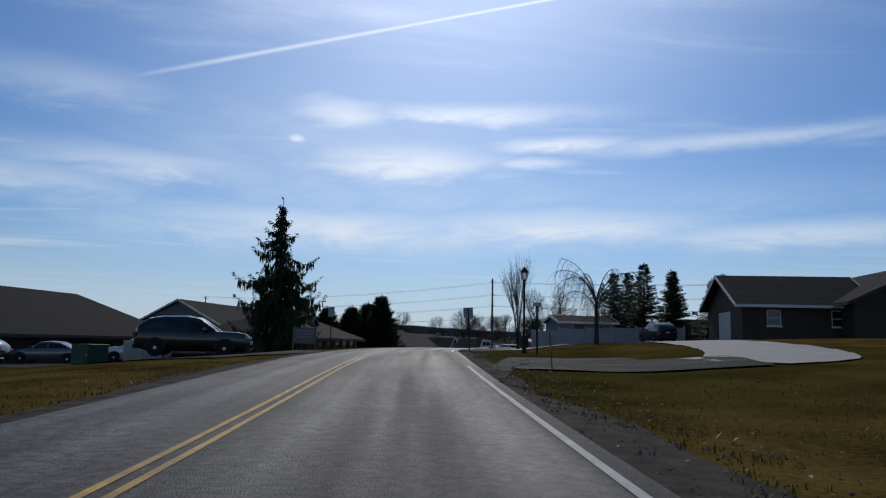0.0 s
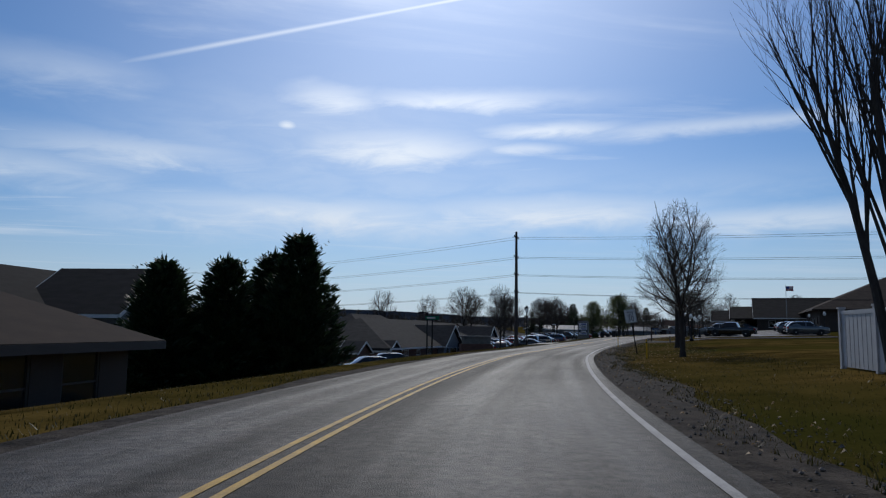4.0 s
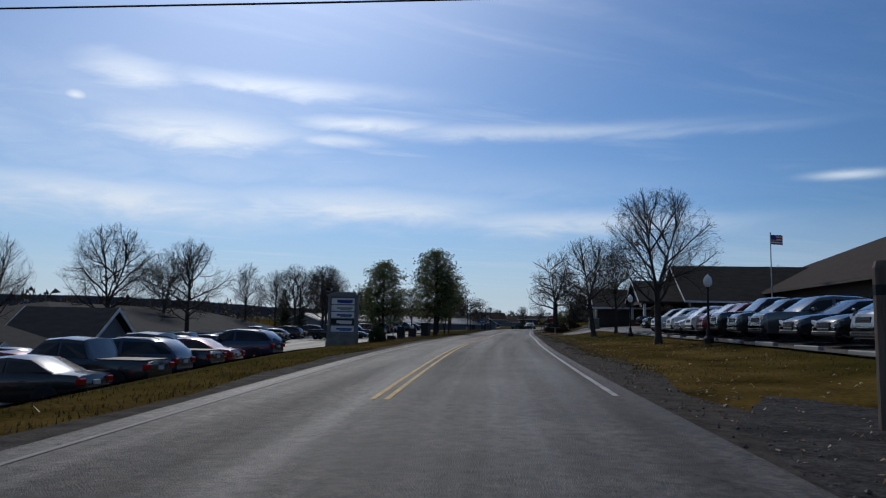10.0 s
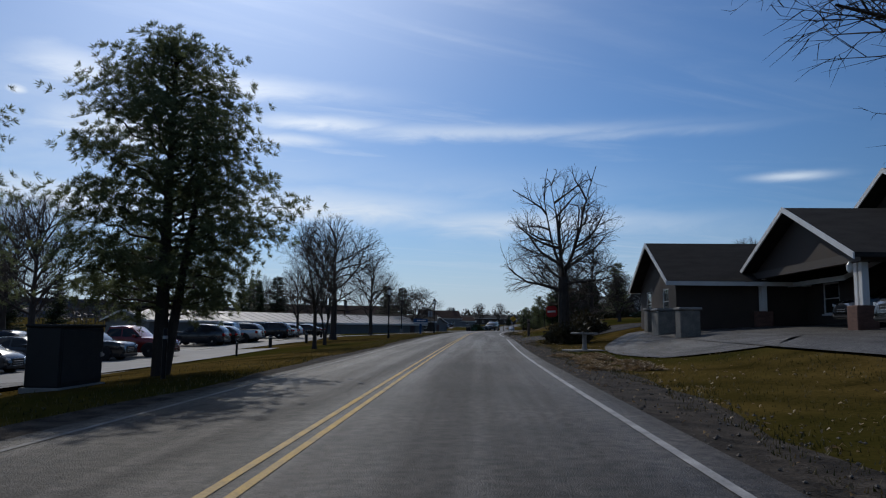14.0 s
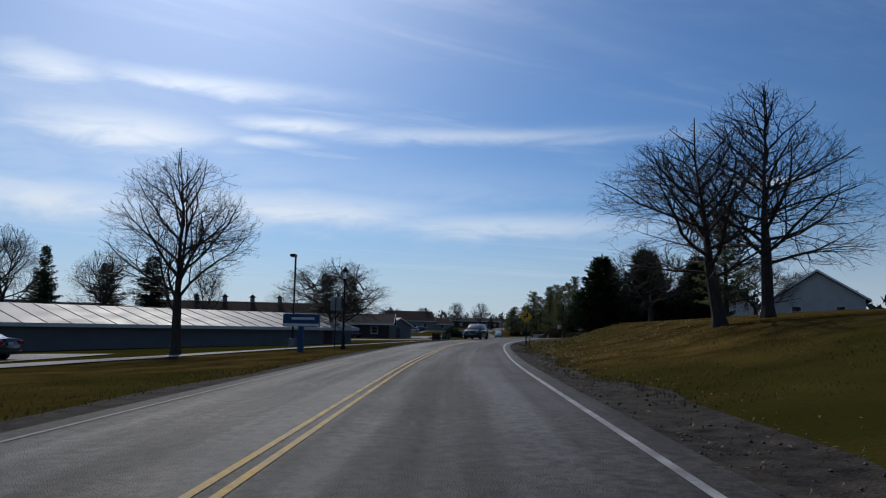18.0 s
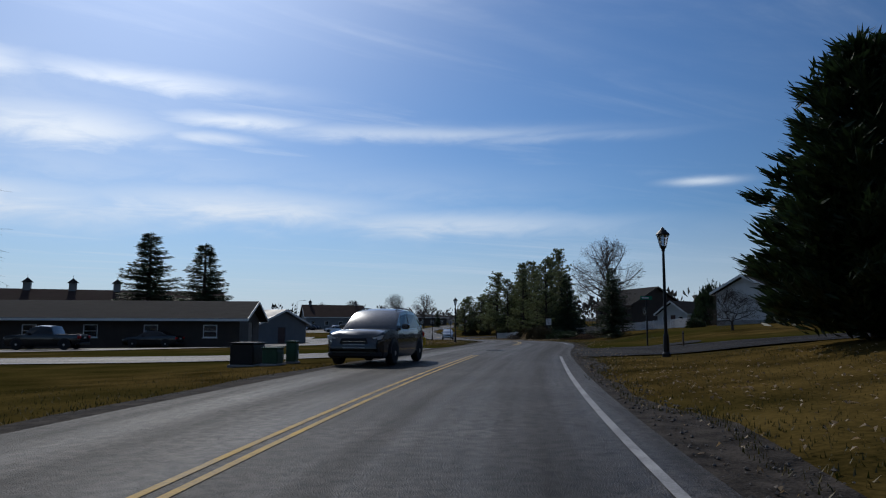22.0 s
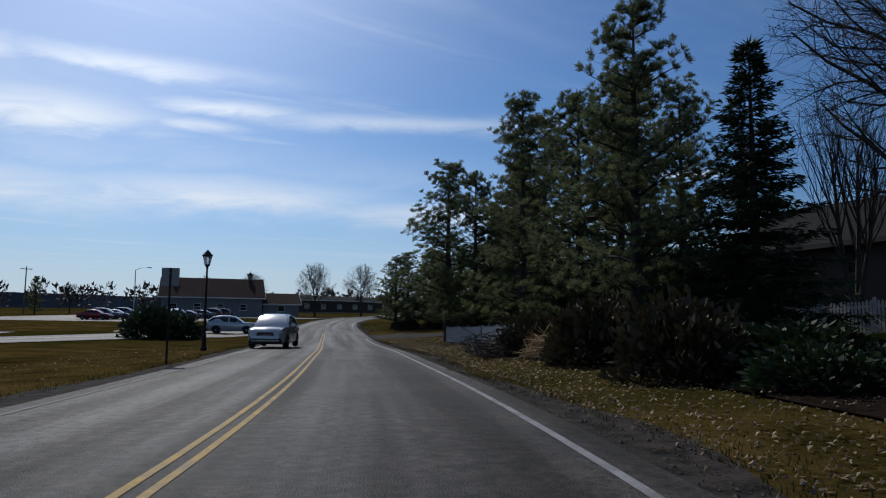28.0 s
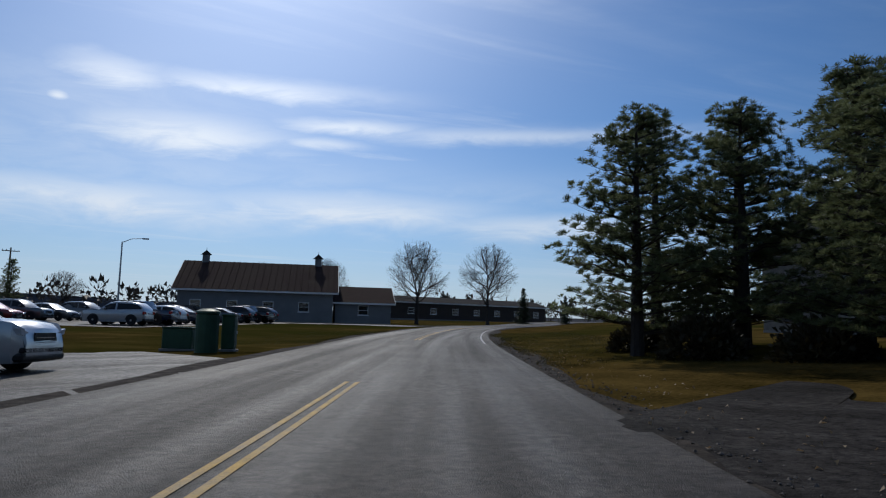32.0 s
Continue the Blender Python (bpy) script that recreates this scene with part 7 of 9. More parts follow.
    shrub(66.2, 193.2, 2.0, 3.4, SHRUB, 2, "large rounded brown bush before the porch")
    # stone piers of the entrance wall
    for (x, y), w, hh in ((uw(16.4, 11.2), 0.9, 1.25), (uw(16.75, 11.3), 1.5, 1.2), (uw(17.0, 11.6), 0.9, 1.2)):
        t = thing("stone_pier", x, y, gz(x, y), heading(16.5), "squat pale stone pier with a flat cap", "pier", "stone piers")
        part("shaft", boxes((-w / 2, -0.45, -0.3, w / 2, 0.45, hh), bevel=0.04), STONE, t)
        part("cap", boxes((-w / 2 - 0.07, -0.52, hh, w / 2 + 0.07, 0.52, hh + 0.12), bevel=0.03), CONCRETE, t)
    x, y = uw(16.35, 6.4)
    t = thing("bird_bath", x, y, gz(x, y), 0, "pale pedestal table on a flat slab on the lawn", "pedestal")
    part("slab", boxes((-0.9, -0.5, -0.05, 0.9, 0.5, 0.06), bevel=0.02), CONCRETE, t)
    part("pedestal", lathe([(0.14, 0.05), (0.09, 0.3), (0.10, 0.75)], 12), CONCRETE, t)
    part("top", boxes((-0.55, -0.3, 0.75, 0.55, 0.3, 0.83), bevel=0.02), CONCRETE, t)
    # flag
    x, y = 73.18, 186.69
    t = thing("flagpole", x, y, gz(x, y), 0, "white flagpole with a small striped flag flying", "flagpole")
    part("pole", lathe([(0.07, 0), (0.04, 8.4)], 8), GREY_METAL, t)
    part("ball", lathe([(0.02, 8.4), (0.07, 8.46), (0.07, 8.52), (0.01, 8.58)], 8), CHROME, t)
    fl = part("flag", wavy(1.5, 0.9, 0.0, 1.0), SIGN_RED, t, "red and white striped flag with a blue corner")
    fl.location = (0.05, 0, 7.45)
    for k in range(3):
        w = part("stripe", wavy(1.5, 0.13, 0.13 + 0.26 * k, 1.0, 0.012), SIGN_WHITE, fl)
    part("canton", wavy(0.62, 0.48, 0.42, 1.0, 0.02), BLUE_INK, fl)
    bare(44.11, 162.84, 7.6, "round", 1, 1.0, 110, "leafless spreading tree at the edge of the car park")
    t = bare(54.56, 186.7, 8.7, "round", 2, 1.15, 80, "large leafless tree with a dark leaning trunk before the hall")
    t.matrix_basis = Matrix.Translation(t.location) @ Matrix.Rotation(radians(6), 4, (-0.42, -0.9, 0)) @ Matrix.Translation(-t.location) @ t.matrix_basis
    bare(57.46, 187.97, 8.4, "oval", 1, 0.95, 10, "large leafless tree before the hall")
    for k, (u, d, w) in enumerate(((17.0, 6.6, 2.4), (17.35, 7.4, 2.8), (17.7, 9.0, 3.0))):
        shrub(*uw(u, d), 1.1 + 0.2 * k, w, SHRUB, 1 + k % 2, "brown leafless shrub on the lawn", group="brown shrubs")
    for k in range(8):
        u, d = 15.4 + 0.18 * (k % 4), 4.9 + 0.9 * (k // 4)
        shrub(*uw(u, d + 0.25 * (k % 3)), 0.18, 1.1, LEAF_DRY, 3, "drift of dry fallen leaves on the lawn", "leaf_pile", "leaf drifts")
    # left: cars under the verge, signs, lights
    street_sign(2.95, 96.40, h - 90 + 35, 2.25, 0.85, 0.2)
    area_light(3.35, 121.5, 5.2, h - 90, 1, 2, "dark parking-lot light with a shoebox head and a yellow footing")
    car("suv", "dark", -2.05, 115.47, 200, "dark minivan-like vehicle parked below the road", "cars below the road")
    car("suv", "dark", 0.61, 123.11, 15, "dark grey sport utility vehicle parked below the road", "cars below the road")
    car("sedan", "black", -23.4, 128.1, 20, "black sedan parked beside the brick office", "cars below the road")
    car("suv", "grey", -20.4, 124.0, 30, "grey sport utility vehicle parked beside the brick office", "cars below the road")
    car("suv", "silver", -24.1, 158.0, 100, "silver vehicle far off in the car park", "cars below the road")
    shrub(-13.67, 115.20, 0.8, 2.0, SHRUB, 2, "low brown clipped shrub at the car park's edge")
    x, y = 7.72, 119.30
    t = thing("monument_sign", x, y, gz(x, y), h - 60, "low brick monument sign with a stone cap on the verge", "sign")
    part("base", boxes((-1.5, -0.3, -0.3, 1.5, 0.3, 0.9), bevel=0.02), BRICK, t)
    part("board", boxes((-1.3, -0.25, 0.9, 1.3, 0.25, 1.5), bevel=0.02), STONE, t)
    part("cap", boxes((-1.6, -0.38, 1.5, 1.6, 0.38, 1.62), bevel=0.02), CONCRETE, t)
    shrub(5.56, 117.55, 0.9, 0.7, SHRUB, 1, "small leafless shrub beside the brick sign")
    bare(11.33, 130.46, 7.4, "oval", 3, 0.9, 0, "young leafless tree on the verge")
    street_lamp(14.86, 134.63)
    street_sign(17.26, 131.09, heading(9.7) - 90 + 20, 2.05, 0.72, 0.17, PLASTIC, "dark street-name sign on a black post")
    bollard(*uw(9.95, -5.2), 0.9, 0.05, BLACK_METAL, "short dark post at the entrance", "post")
    px, py = 15.65, 147.6
    zp = -0.5
    steel_pole(px, py, zp, 15.5, math.degrees(math.atan2(0.92, 0.40)))
    left, right = np.array((px - 0.70 * 120, py + 0.71 * 120)), np.array((px + 0.88 * 120, py - 0.47 * 120))
    for q in (left, right):
        steel_pole(q[0], q[1], zp, 15.5, math.degrees(math.atan2(0.92, 0.40)))
    for lv in POLE_LEVELS:
        for s in (-1, 1):
            o = np.array((0.40, 0.92)) * s
            for q in (left, right):
                cable((px + o[0], py + o[1], zp + lv - 0.28), (q[0] + o[0], q[1] + o[1], zp + lv + 0.4), 1.6)
    # brick offices below the road
    hb = heading(11)
    x, y = uw(11.75, -34)
    building("brick_office", x, y, hb, 44, 15, 3.0, 3.6, "hip", BRICK, SHINGLE_GREY, "long single-storey brick office with a grey shingled roof", {"front": wins(10, 44, 1.7, 1.5, 0.9)}, 0.8, "office building", z=-3.2)
    x, y = uw(12.4, -45)
    building("upper_roof", x, y, hb, 22, 10, 4.6, 3.0, "hip", BRICK, SHINGLE_GREY, "taller hipped part of the brick office", {}, 0.5, "office building", z=-3.2)
    for (gx, gy), w, rise in ((uw(11.85, -28.6), 8.0, 2.9), (uw(13.5, -29.4), 8.0, 2.9)):
        building("gable_wing", gx, gy, hb - 90, 6, w, 2.9, rise, "gable", GREY_SIDING, SHINGLE_GREY, "pale gabled front of the brick office with tall windows", {"right": [("window", 1.0 + 1.9 * k, 0.4, 1.3, 2.1) for k in range(3)]}, 0.5, "office building", z=-3.2)
    for gx, gy in (uw(10.3, -27.2), uw(12.7, -27.4), uw(9.6, -27.0)):
        building("entrance_gable", gx, gy, hb - 90, 2.2, 3.4, 2.5, 1.1, "gable", BRICK, SHINGLE_GREY, "small gabled brick entrance porch", {"right": [("door", 0.9, 0, 1.1, 2.1)]}, 0.3, "porch", z=-3.2)
    x, y = uw(8.0, -36)
    building("brick_office", x, y, heading(8) - 90, 20, 16, 3.2, 3.6, "gable", BRICK, SHINGLE_GREY, "gabled brick office beside the car park", {"right": [("window", 1.0 + 2.4 * k, 0.5, 1.6, 2.0) for k in range(6)], "front": wins(5, 20, 1.4, 1.5, 0.9)}, 0.7, "office building", z=-3.4)
    # full car park
    lot_row(11.3, 12.7, -12.0, 90, 21, "cars in the full car park", 2.7, 0.05, colours=DARK_COLOURS)
    lot_row(11.3, 13.1, -17.9, -90, 22, "cars in the full car park", 2.75, 0.06, colours=DARK_COLOURS)
    lot_row(12.0, 15.4, -24.0, 90, 23, "cars in the full car park", 2.8, 0.12, colours=DARK_COLOURS)
    car("suv", "black", *uw(10.85, -13.6), heading(10) + 5, "black sport utility vehicle by the offices", "cars in the full car park")
    x, y = 18.51, 140.70
    cabinet(x, y, heading(10), 0.7, 0.5, 0.42, PLASTIC, "small dark utility box at the kerb")
    # pylon sign
    x, y = 31.3, 175.1
    t = thing("pylon_sign", x, y, gz(x, y), heading(12.5) - 90, "tall grey tenant sign with pale panels on a stone base", "sign")
    t.scale = (0.92, 0.92, 0.93)
    part("base", boxes((-0.95, -0.35, -0.4, 0.95, 0.35, 0.7), bevel=0.03), STONE, t)
    for s in (-1, 1):
        part("column", boxes((s * 0.78, -0.22, 0.7, s * 0.95, 0.22, 3.0), bevel=0.01), GREY_SIDING, t)
    part("back", boxes((-0.78, -0.12, 0.7, 0.78, 0.12, 3.0)), GREY_SIDING, t)
    part("cap", boxes((-1.0, -0.28, 3.0, 1.0, 0.28, 3.12), (-0.84, -0.22, 3.12, 0.84, 0.22, 3.24), (-0.6, -0.2, 3.24, 0.6, 0.2, 3.3)), GREY_SIDING, t)
    for k in range(5):
        p = part("panel", boxes((-0.74, -0.16, 0.82 + 0.43 * k, 0.74, -0.125, 1.18 + 0.43 * k), bevel=0.006), INK if k == 1 else SIGN_WHITE, t, "dark tenant panel" if k == 1 else "white tenant panel")
        bars([(0.12, 1.0 + 0.43 * k, 0.5, 0.09 if k in (1, 4) else 0.05), (0.2, 0.9 + 0.43 * k, 0.36, 0.03)], SIGN_WHITE if k == 1 else GREY_INK if k % 2 else BLUE_INK, p, y=-0.164)
    shrub(33.52, 174.96, 0.8, 0.6, NEEDLE, 1, "small clipped shrub beside the tenant sign")
    shrub(33.01, 174.01, 0.9, 0.7, NEEDLE, 2, "small clipped shrub beside the tenant sign")
    area_light(34.7, 223.9, 6.6, heading(15), 2)
    area_light(32.3, 185.9, 4.4, heading(15), 1)
    # pair of pines and bins beneath
    conifer(45.8, 203.0, 8.9, "twopine", 2, 1.12, 0, "broad dense pine with a forked trunk at the car park's edge")
    conifer(40.1, 202.0, 7.9, "twopine", 1, 1.2, 130, "open-crowned pine at the car park's edge")
    for x, y, w, hh in ((40.8, 201.2, 1.0, 0.35), (41.6, 200.6, 0.6, 1.1), (42.5, 199.8, 0.5, 0.8), (44.0, 200.4, 1.6, 1.25)):
        cabinet(x, y, heading(14.6), w, 0.7, hh, PLASTIC, "dark utility cabinet beneath the pines", group="cabinets beneath the pines")
    bollard(45.88, 200.27, 1.1, 0.05, BLACK_METAL, "thin dark post beneath the pines", "post")
    for u in (15.6, 16.1, 16.7):
        bollard(*uw(u, -11.4), 0.9, 0.06, BLACK_METAL, "short dark post along the pale car park", "post", "posts along the car park")
    x, y = uw(16.6, -50)
    building("low_office", x, y, heading(16), 58, 22, 3.2, 2.8, "hip", GREY_SIDING, SHINGLE_GREY, "long low office with a broad grey hipped roof", {"front": wins(12, 58, 1.6, 1.5, 0.9)}, 1.0, "office building", z=-2.4)
    lot_row(15.7, 17.2, -27, 90, 31, "cars in the pale car park", 2.8, 0.15, colours=DARK_COLOURS)
    lot_row(15.7, 17.2, -19, -90, 33, "cars in the pale car park", 2.9, 0.5, colours=DARK_COLOURS)


def wavy(w, h, z0, amp, off=0.0):
    """A flag's cloth: a waved strip, thick enough to have two faces."""
    bm = bmesh.new()
    rows = []
    for k in range(9):
        x = w * k / 8
        y = 0.10 * amp * math.sin(x * 5.0) * x
        rows.append([bm.verts.new((x, y + s * (0.006 + off), z)) for z in (z0, z0 + h) for s in (-1, 1)])
    for a, b in zip(rows[:-1], rows[1:]):
        for i, j in ((0, 2), (3, 1), (2, 3), (1, 0)):
            bm.faces.new((a[i], b[i], b[j], a[j]))
    bmesh.ops.recalc_face_normals(bm, faces=bm.faces)
    return bm


def porch(x, y, yaw, z):
    """An open gabled porch on paired white columns with stone feet."""
    t = thing("porch", x, y, z, yaw, "open gabled porch on paired white columns with stone bases", "porch")
    part("roof", roof_mesh(9, 11, 2.95, 2.4, 0.6, "gable", SHINGLE), None, t)
    part("gable", plate([(-5.4, 2.95), (5.4, 2.95), (0, 5.25)], 0, 0.15), BROWN, t).matrix_basis = Matrix.Translation((-4.4, 0, 0)) @ Matrix.Rotation(-math.pi / 2, 4, "Z")
    part("beam", boxes((-4.6, -5.5, 2.6, 4.6, -5.2, 2.95), (-4.6, 5.2, 2.6, 4.6, 5.5, 2.95), (-4.6, -5.2, 2.6, -4.3, 5.2, 2.95)), DARK_TRIM, t)
    for q in (-1, 1):
        part("rake", plate([(q * 6.1, 2.62), (0, 5.32), (0, 5.56), (q * 6.1, 2.86)], 0, 0.06), TRIM, t).matrix_basis = Matrix.Translation((-5.16, 0, 0)) @ Matrix.Rotation(-math.pi / 2, 4, "Z")
    for cx in (-4.3, 4.0):
        for cy in (-4.9, 4.9, 0.0) if cx > 0 else (-4.9, 4.9):
            part("pier", boxes((cx - 0.4, cy - 0.4, -0.3, cx + 0.4, cy + 0.4, 0.95), bevel=0.03), BRICK, t, "brick column base")
            for s in (-0.18, 0.18):
                part("column", boxes((cx - 0.13, cy + s - 0.13, 0.95, cx + 0.13, cy + s + 0.13, 2.6), bevel=0.015), TRIM, t)
    lan = lathe([(0.05, 0), (0.12, 0.1), (0.12, 0.3), (0.03, 0.42)], 10)
    bmesh.ops.translate(lan, verts=lan.verts, vec=(-4.7, -4.9, 2.2))
    part("lantern", lan, GLOBE, t, "small white lantern")
    return t


second_stretch()

# ---- third stretch: long pale roof, mound, cedars ----
def third_stretch():
    stop_like_sign(70.38, 225.43, heading(17) - 90 + 8, 2.3)
    bare(69.6, 222.8, 11.5, "old", 5, 0.92, 150, "old tree with a thick dark trunk and arching bare limbs")
    place_tree("weeping_tree", bare_tree("apple", 2), 83.63, 236.46, 4.8, 1.1, 0, "small leafless ornamental tree with hooked twigs", "tree")
    bollard(75.55, 238.3, 1.5, 0.12, WOOD_POST, "thick dark post at the side road", "post")
    bare(94.49, 257.07, 10.6, "pointed", 4, 1.3, 0, "large leafless tree with a pointed crown on the mound")
    lean = bare(89.97, 255.25, 7.9, "round", 6, 1.5, 200, "leafless leaning tree on the mound")
    lean.matrix_basis = pose(89.97, 255.25, gz(89.97, 255.25) - 0.05, 0, -9, heading(19.5) - 90) @ Matrix.Diagonal((*lean.scale, 1))
    for x, y, hh, s, w in ((114.95, 296.59, 8.3, 1, 1.28), (118.02, 293.45, 8.5, 2, 1.3), (121.88, 290.00, 7.4, 3, 1.25)):
        conifer(x, y, hh * 1.03, "cedar", s, w * 1.2, 70 * s, "dense dark pointed cedar on the mound", "cedars on the mound")
    place_tree("apple_tree", bare_tree("apple", 4), 104.51, 276.54, 6.2, 0.95, 45, "leafless spreading fruit tree on the mound", "tree")
    place_tree("apple_tree", bare_tree("apple", 1), 119.13, 280.43, 6.0, 1.1, 15, "leafless spreading fruit tree on the mound", "tree")
    conifer(112.82, 277.46, 8.8, "pine", 2, 1.2, 0, "open evergreen on the mound")
    shrub(*uw(19.7, 19.5), 0.6, 2.6, NEEDLE, 1, "low dark clipped shrub on the lawn")
    curve_sign(93.93, 276.42, heading(21.2) - 90, 2.3, 0.64)
    bollard(*uw(21.0, 5.0), 0.8, 0.02, BLACK_METAL, "thin dark marker post on the verge", "post")
    # far houses beyond the mound
    for x, y, yw, L in ((143.15, 293.60, 40, 13), (128.0, 262.0, 30, 12), (152, 268, 60, 13)):
        building("house", x, y, yw, L, 9, 3.0, 3.0, "gable", SIDING, SHINGLE, "white house with a dark gabled roof beyond the mound", {"left": wins(2, 8.6, 1.0, 1.3, 0.9), "front": wins(3, L, 1.0, 1.3, 0.9), "right": wins(2, 8.6, 1.0, 1.3, 0.9)}, 0.5)
    # left
    street_lamp(63.25, 239.45, 0.9)
    street_lamp(80.73, 274.29)
    bare(61.15, 250.1, 12.2, "round", 7, 1.2, 0, "broad leafless tree with a few last leaves")
    bare(71.82, 274.37, 11.0, "oval", 5, 1.3, 90, "leafless oval-crowned tree by the path")
    bare(60.0, 262.0, 8.0, "round", 4, 0.9, 100, "leafless tree beside the car park")
    bare(53.46, 221.31, 7.2, "oval", 2, 0.85, 70, "leafless tree on the verge")
    bare(56.24, 231.39, 6.8, "vase", 1, 0.9, 10, "leafless upright tree on the verge")
    x, y = 64.10, 292.39
    e = building("pale_barn", x, y, 29, 50, 11, 2.1, 1.25, "gable", GREY_SIDING, METAL_ROOF, "long low building with a pale metal roof", {"front": [("door", 46.5, 0, 1.2, 2.05)], "right": [("door", 4.6, 0, 1.1, 2.0)]}, 0.5, "barn", z=0.55)
    for k in range(34):
        for s in (-1, 1):
            a = part("seam", boxes((-0.02, 0, 0, 0.02, 6.2, 0.05)), METAL_ROOF, e) if (k, s) == (0, -1) else part("seam", SEAM["mesh"], None, e)
            SEAM["mesh"] = a.data
            a.matrix_basis = Matrix.Translation((-25 + 1.5 * k, 0, 3.52)) @ Matrix.Rotation(math.pi if s < 0 else 0, 4, "Z") @ Matrix.Rotation(-math.atan2(1.25, 5.5), 4, "X")
    lot_row(17.8, 20.4, -20.5, 90, 41, "cars beside the long pale roof", 2.9, 0.35)
    for u, d in ((18.15, -13.0), (18.75, -15.2), (19.3, -15.6), (17.6, -13.6)):
        bollard(*uw(u, d), 0.9, 0.12, BLACK_METAL, "thick dark bollard at the car park's edge", "bollard", "bollards along the car park")
    x, y = 77.63, 271.18
    t = thing("blue_sign", x, y, gz(x, y), heading(20.5) - 90, "blue and white sign board on a blue post", "sign")
    part("post", boxes((-0.14, -0.1, -0.2, 0.14, 0.1, 1.35), bevel=0.02), SIGN_BLUE, t)
    b = part("board", boxes((-0.95, -0.08, 1.3, 0.95, 0.08, 1.95), bevel=0.02), SIGN_BLUE, t)
    part("band", boxes((-0.93, -0.09, 1.33, 0.93, -0.08, 1.46)), SIGN_WHITE, b, "white band along the foot")
    bars([(0.1, 1.72, 0.6, 0.06)], SIGN_WHITE, b, y=-0.086)
    panel_sign(80.48, 275.18, heading(20.8) - 90 + 10, 3.0, 0.62, 0.76, SIGN_BACK, "back of a grey road sign on a dark post")
    area_light(80.8, 288.4, 6.9, heading(21), 1, True)
    place_tree("apple_tree", bare_tree("apple", 1), 88.2, 303.8, 8.8, 1.45, 200, "leafless spreading fruit tree before the pale barn", "tree")
    for x, y, hh, s in ((104.3, 371.2, 12.6, 1), (111.7, 380.0, 12.6, 2), (72.4, 358.0, 13.0, 3), (66.0, 352.0, 11.0, 1), (58.0, 345.0, 9.0, 2)):
        conifer(x, y, hh, "spruce", s, 1.75, 30 * s, "dark spruce beside the barns", "spruces by the barns")
    f = building("stable", 97.0, 415.8, -10, 46, 13, 4.4, 3.5, "gable", BROWN, RED_ROOF, "long dark stable with a rust-coloured roof and cupolas", {"front": wins(9, 46, 1.2, 1.1, 1.2)}, 0.6, "barn", z=0.9)
    for k in (-13.2, -6.6, 0, 6.6):
        cupola(f, k, 0, 7.6, 1.15)
    g = building("shed", 116.64, 376.43, 305, 11, 9, 2.4, 1.6, "gable", GREY_SIDING, METAL_ROOF, "low shed with a pale metal roof", {"front": wins(2, 11, 1.2, 1.0, 1.0), "right": [("door", 3.4, 0, 1.4, 2.0)]}, 0.5, "shed")
    for x, y, yw, kd, cl in ((95.1, 346.8, 153, "pickup", "black"), (102.9, 350.6, 150, "sedan", "black"), (90.3, 334.5, 120, "suv", "white")):
        car(kd, cl, x, y, yw, "%s %s parked by the barns" % (cl if cl != "dark" else "dark grey", CAR_WORDS[kd]), "cars by the barns")
    cabinet(101.7, 309.9, heading(23.5), 1.0, 0.8, 0.75, PLASTIC, "dark utility cabinet on the lawn", group="cabinets on the lawn")
    cabinet(102.3, 308.9, heading(23.5), 0.62, 0.5, 0.55, GREEN_BOX, "green utility cabinet on the lawn", group="cabinets on the lawn")
    cabinet(103.2, 309.8, heading(23.5), 0.34, 0.34, 0.72, GREEN_BOX, "slim green cabinet on the lawn", group="cabinets on the lawn")
    building("dark_barn", 97.9, 359.9, -22, 30, 11, 2.7, 1.5, "gable", BROWN, SHINGLE, "long dark barn behind the lawn", {"front": wins(6, 30, 1.2, 1.1, 1.0), "right": [("door", 4.5, 0, 2.4, 2.4)]}, 0.8, "barn")
    # right: lantern, side road, white house
    street_lamp(115.25, 304.4)
    street_sign(125.85, 316.35, heading(25) - 90 + 25, 2.85, 0.75, 0.2)
    bollard(*uw(24.6, 9.2), 0.8, 0.04, WOOD_POST, "thin dark stake on the lawn", "post")
    w = building("white_house", 160.4, 328.3, 3, 12, 8.0, 5.1, 2.4, "gable", SIDING, SHINGLE, "two-storey white-sided house with a dark roof", {
        "left": [("window", 4.6, 3.3, 1.0, 1.3)], "front": wins(4, 12, 1.0, 1.3, 3.3) + wins(4, 12, 1.0, 1.4, 0.8), "back": wins(3, 12, 1.0, 1.3, 3.3)}, 0.4, z=3.5)
    building("garage", 152.3, 329.4, 3, 4.5, 6.0, 2.6, 1.35, "gable", SIDING, SHINGLE, "white garage wing with two panelled doors", {"left": [("garage", 0.4, 0, 2.3, 2.1), ("garage", 2.9, 0, 2.3, 2.1)], "front": wins(1, 4.5, 1.0, 1.2, 0.9)}, 0.4, z=3.6)
    place_tree("apple_tree", bare_tree("apple", 2), 136.8, 319.6, 3.3, 0.95, 0, "small leafless ornamental tree before the garage", "tree")
    for k, (x, y) in enumerate(((148.3, 333.4), (148.8, 325.2), (151.2, 324.0), (154.6, 322.6), (158.2, 322.4))):
        shrub(x, y, 0.9, 1.6, NEEDLE, 1 + k % 2, "clipped evergreen shrub before the white house", group="shrubs by the house")
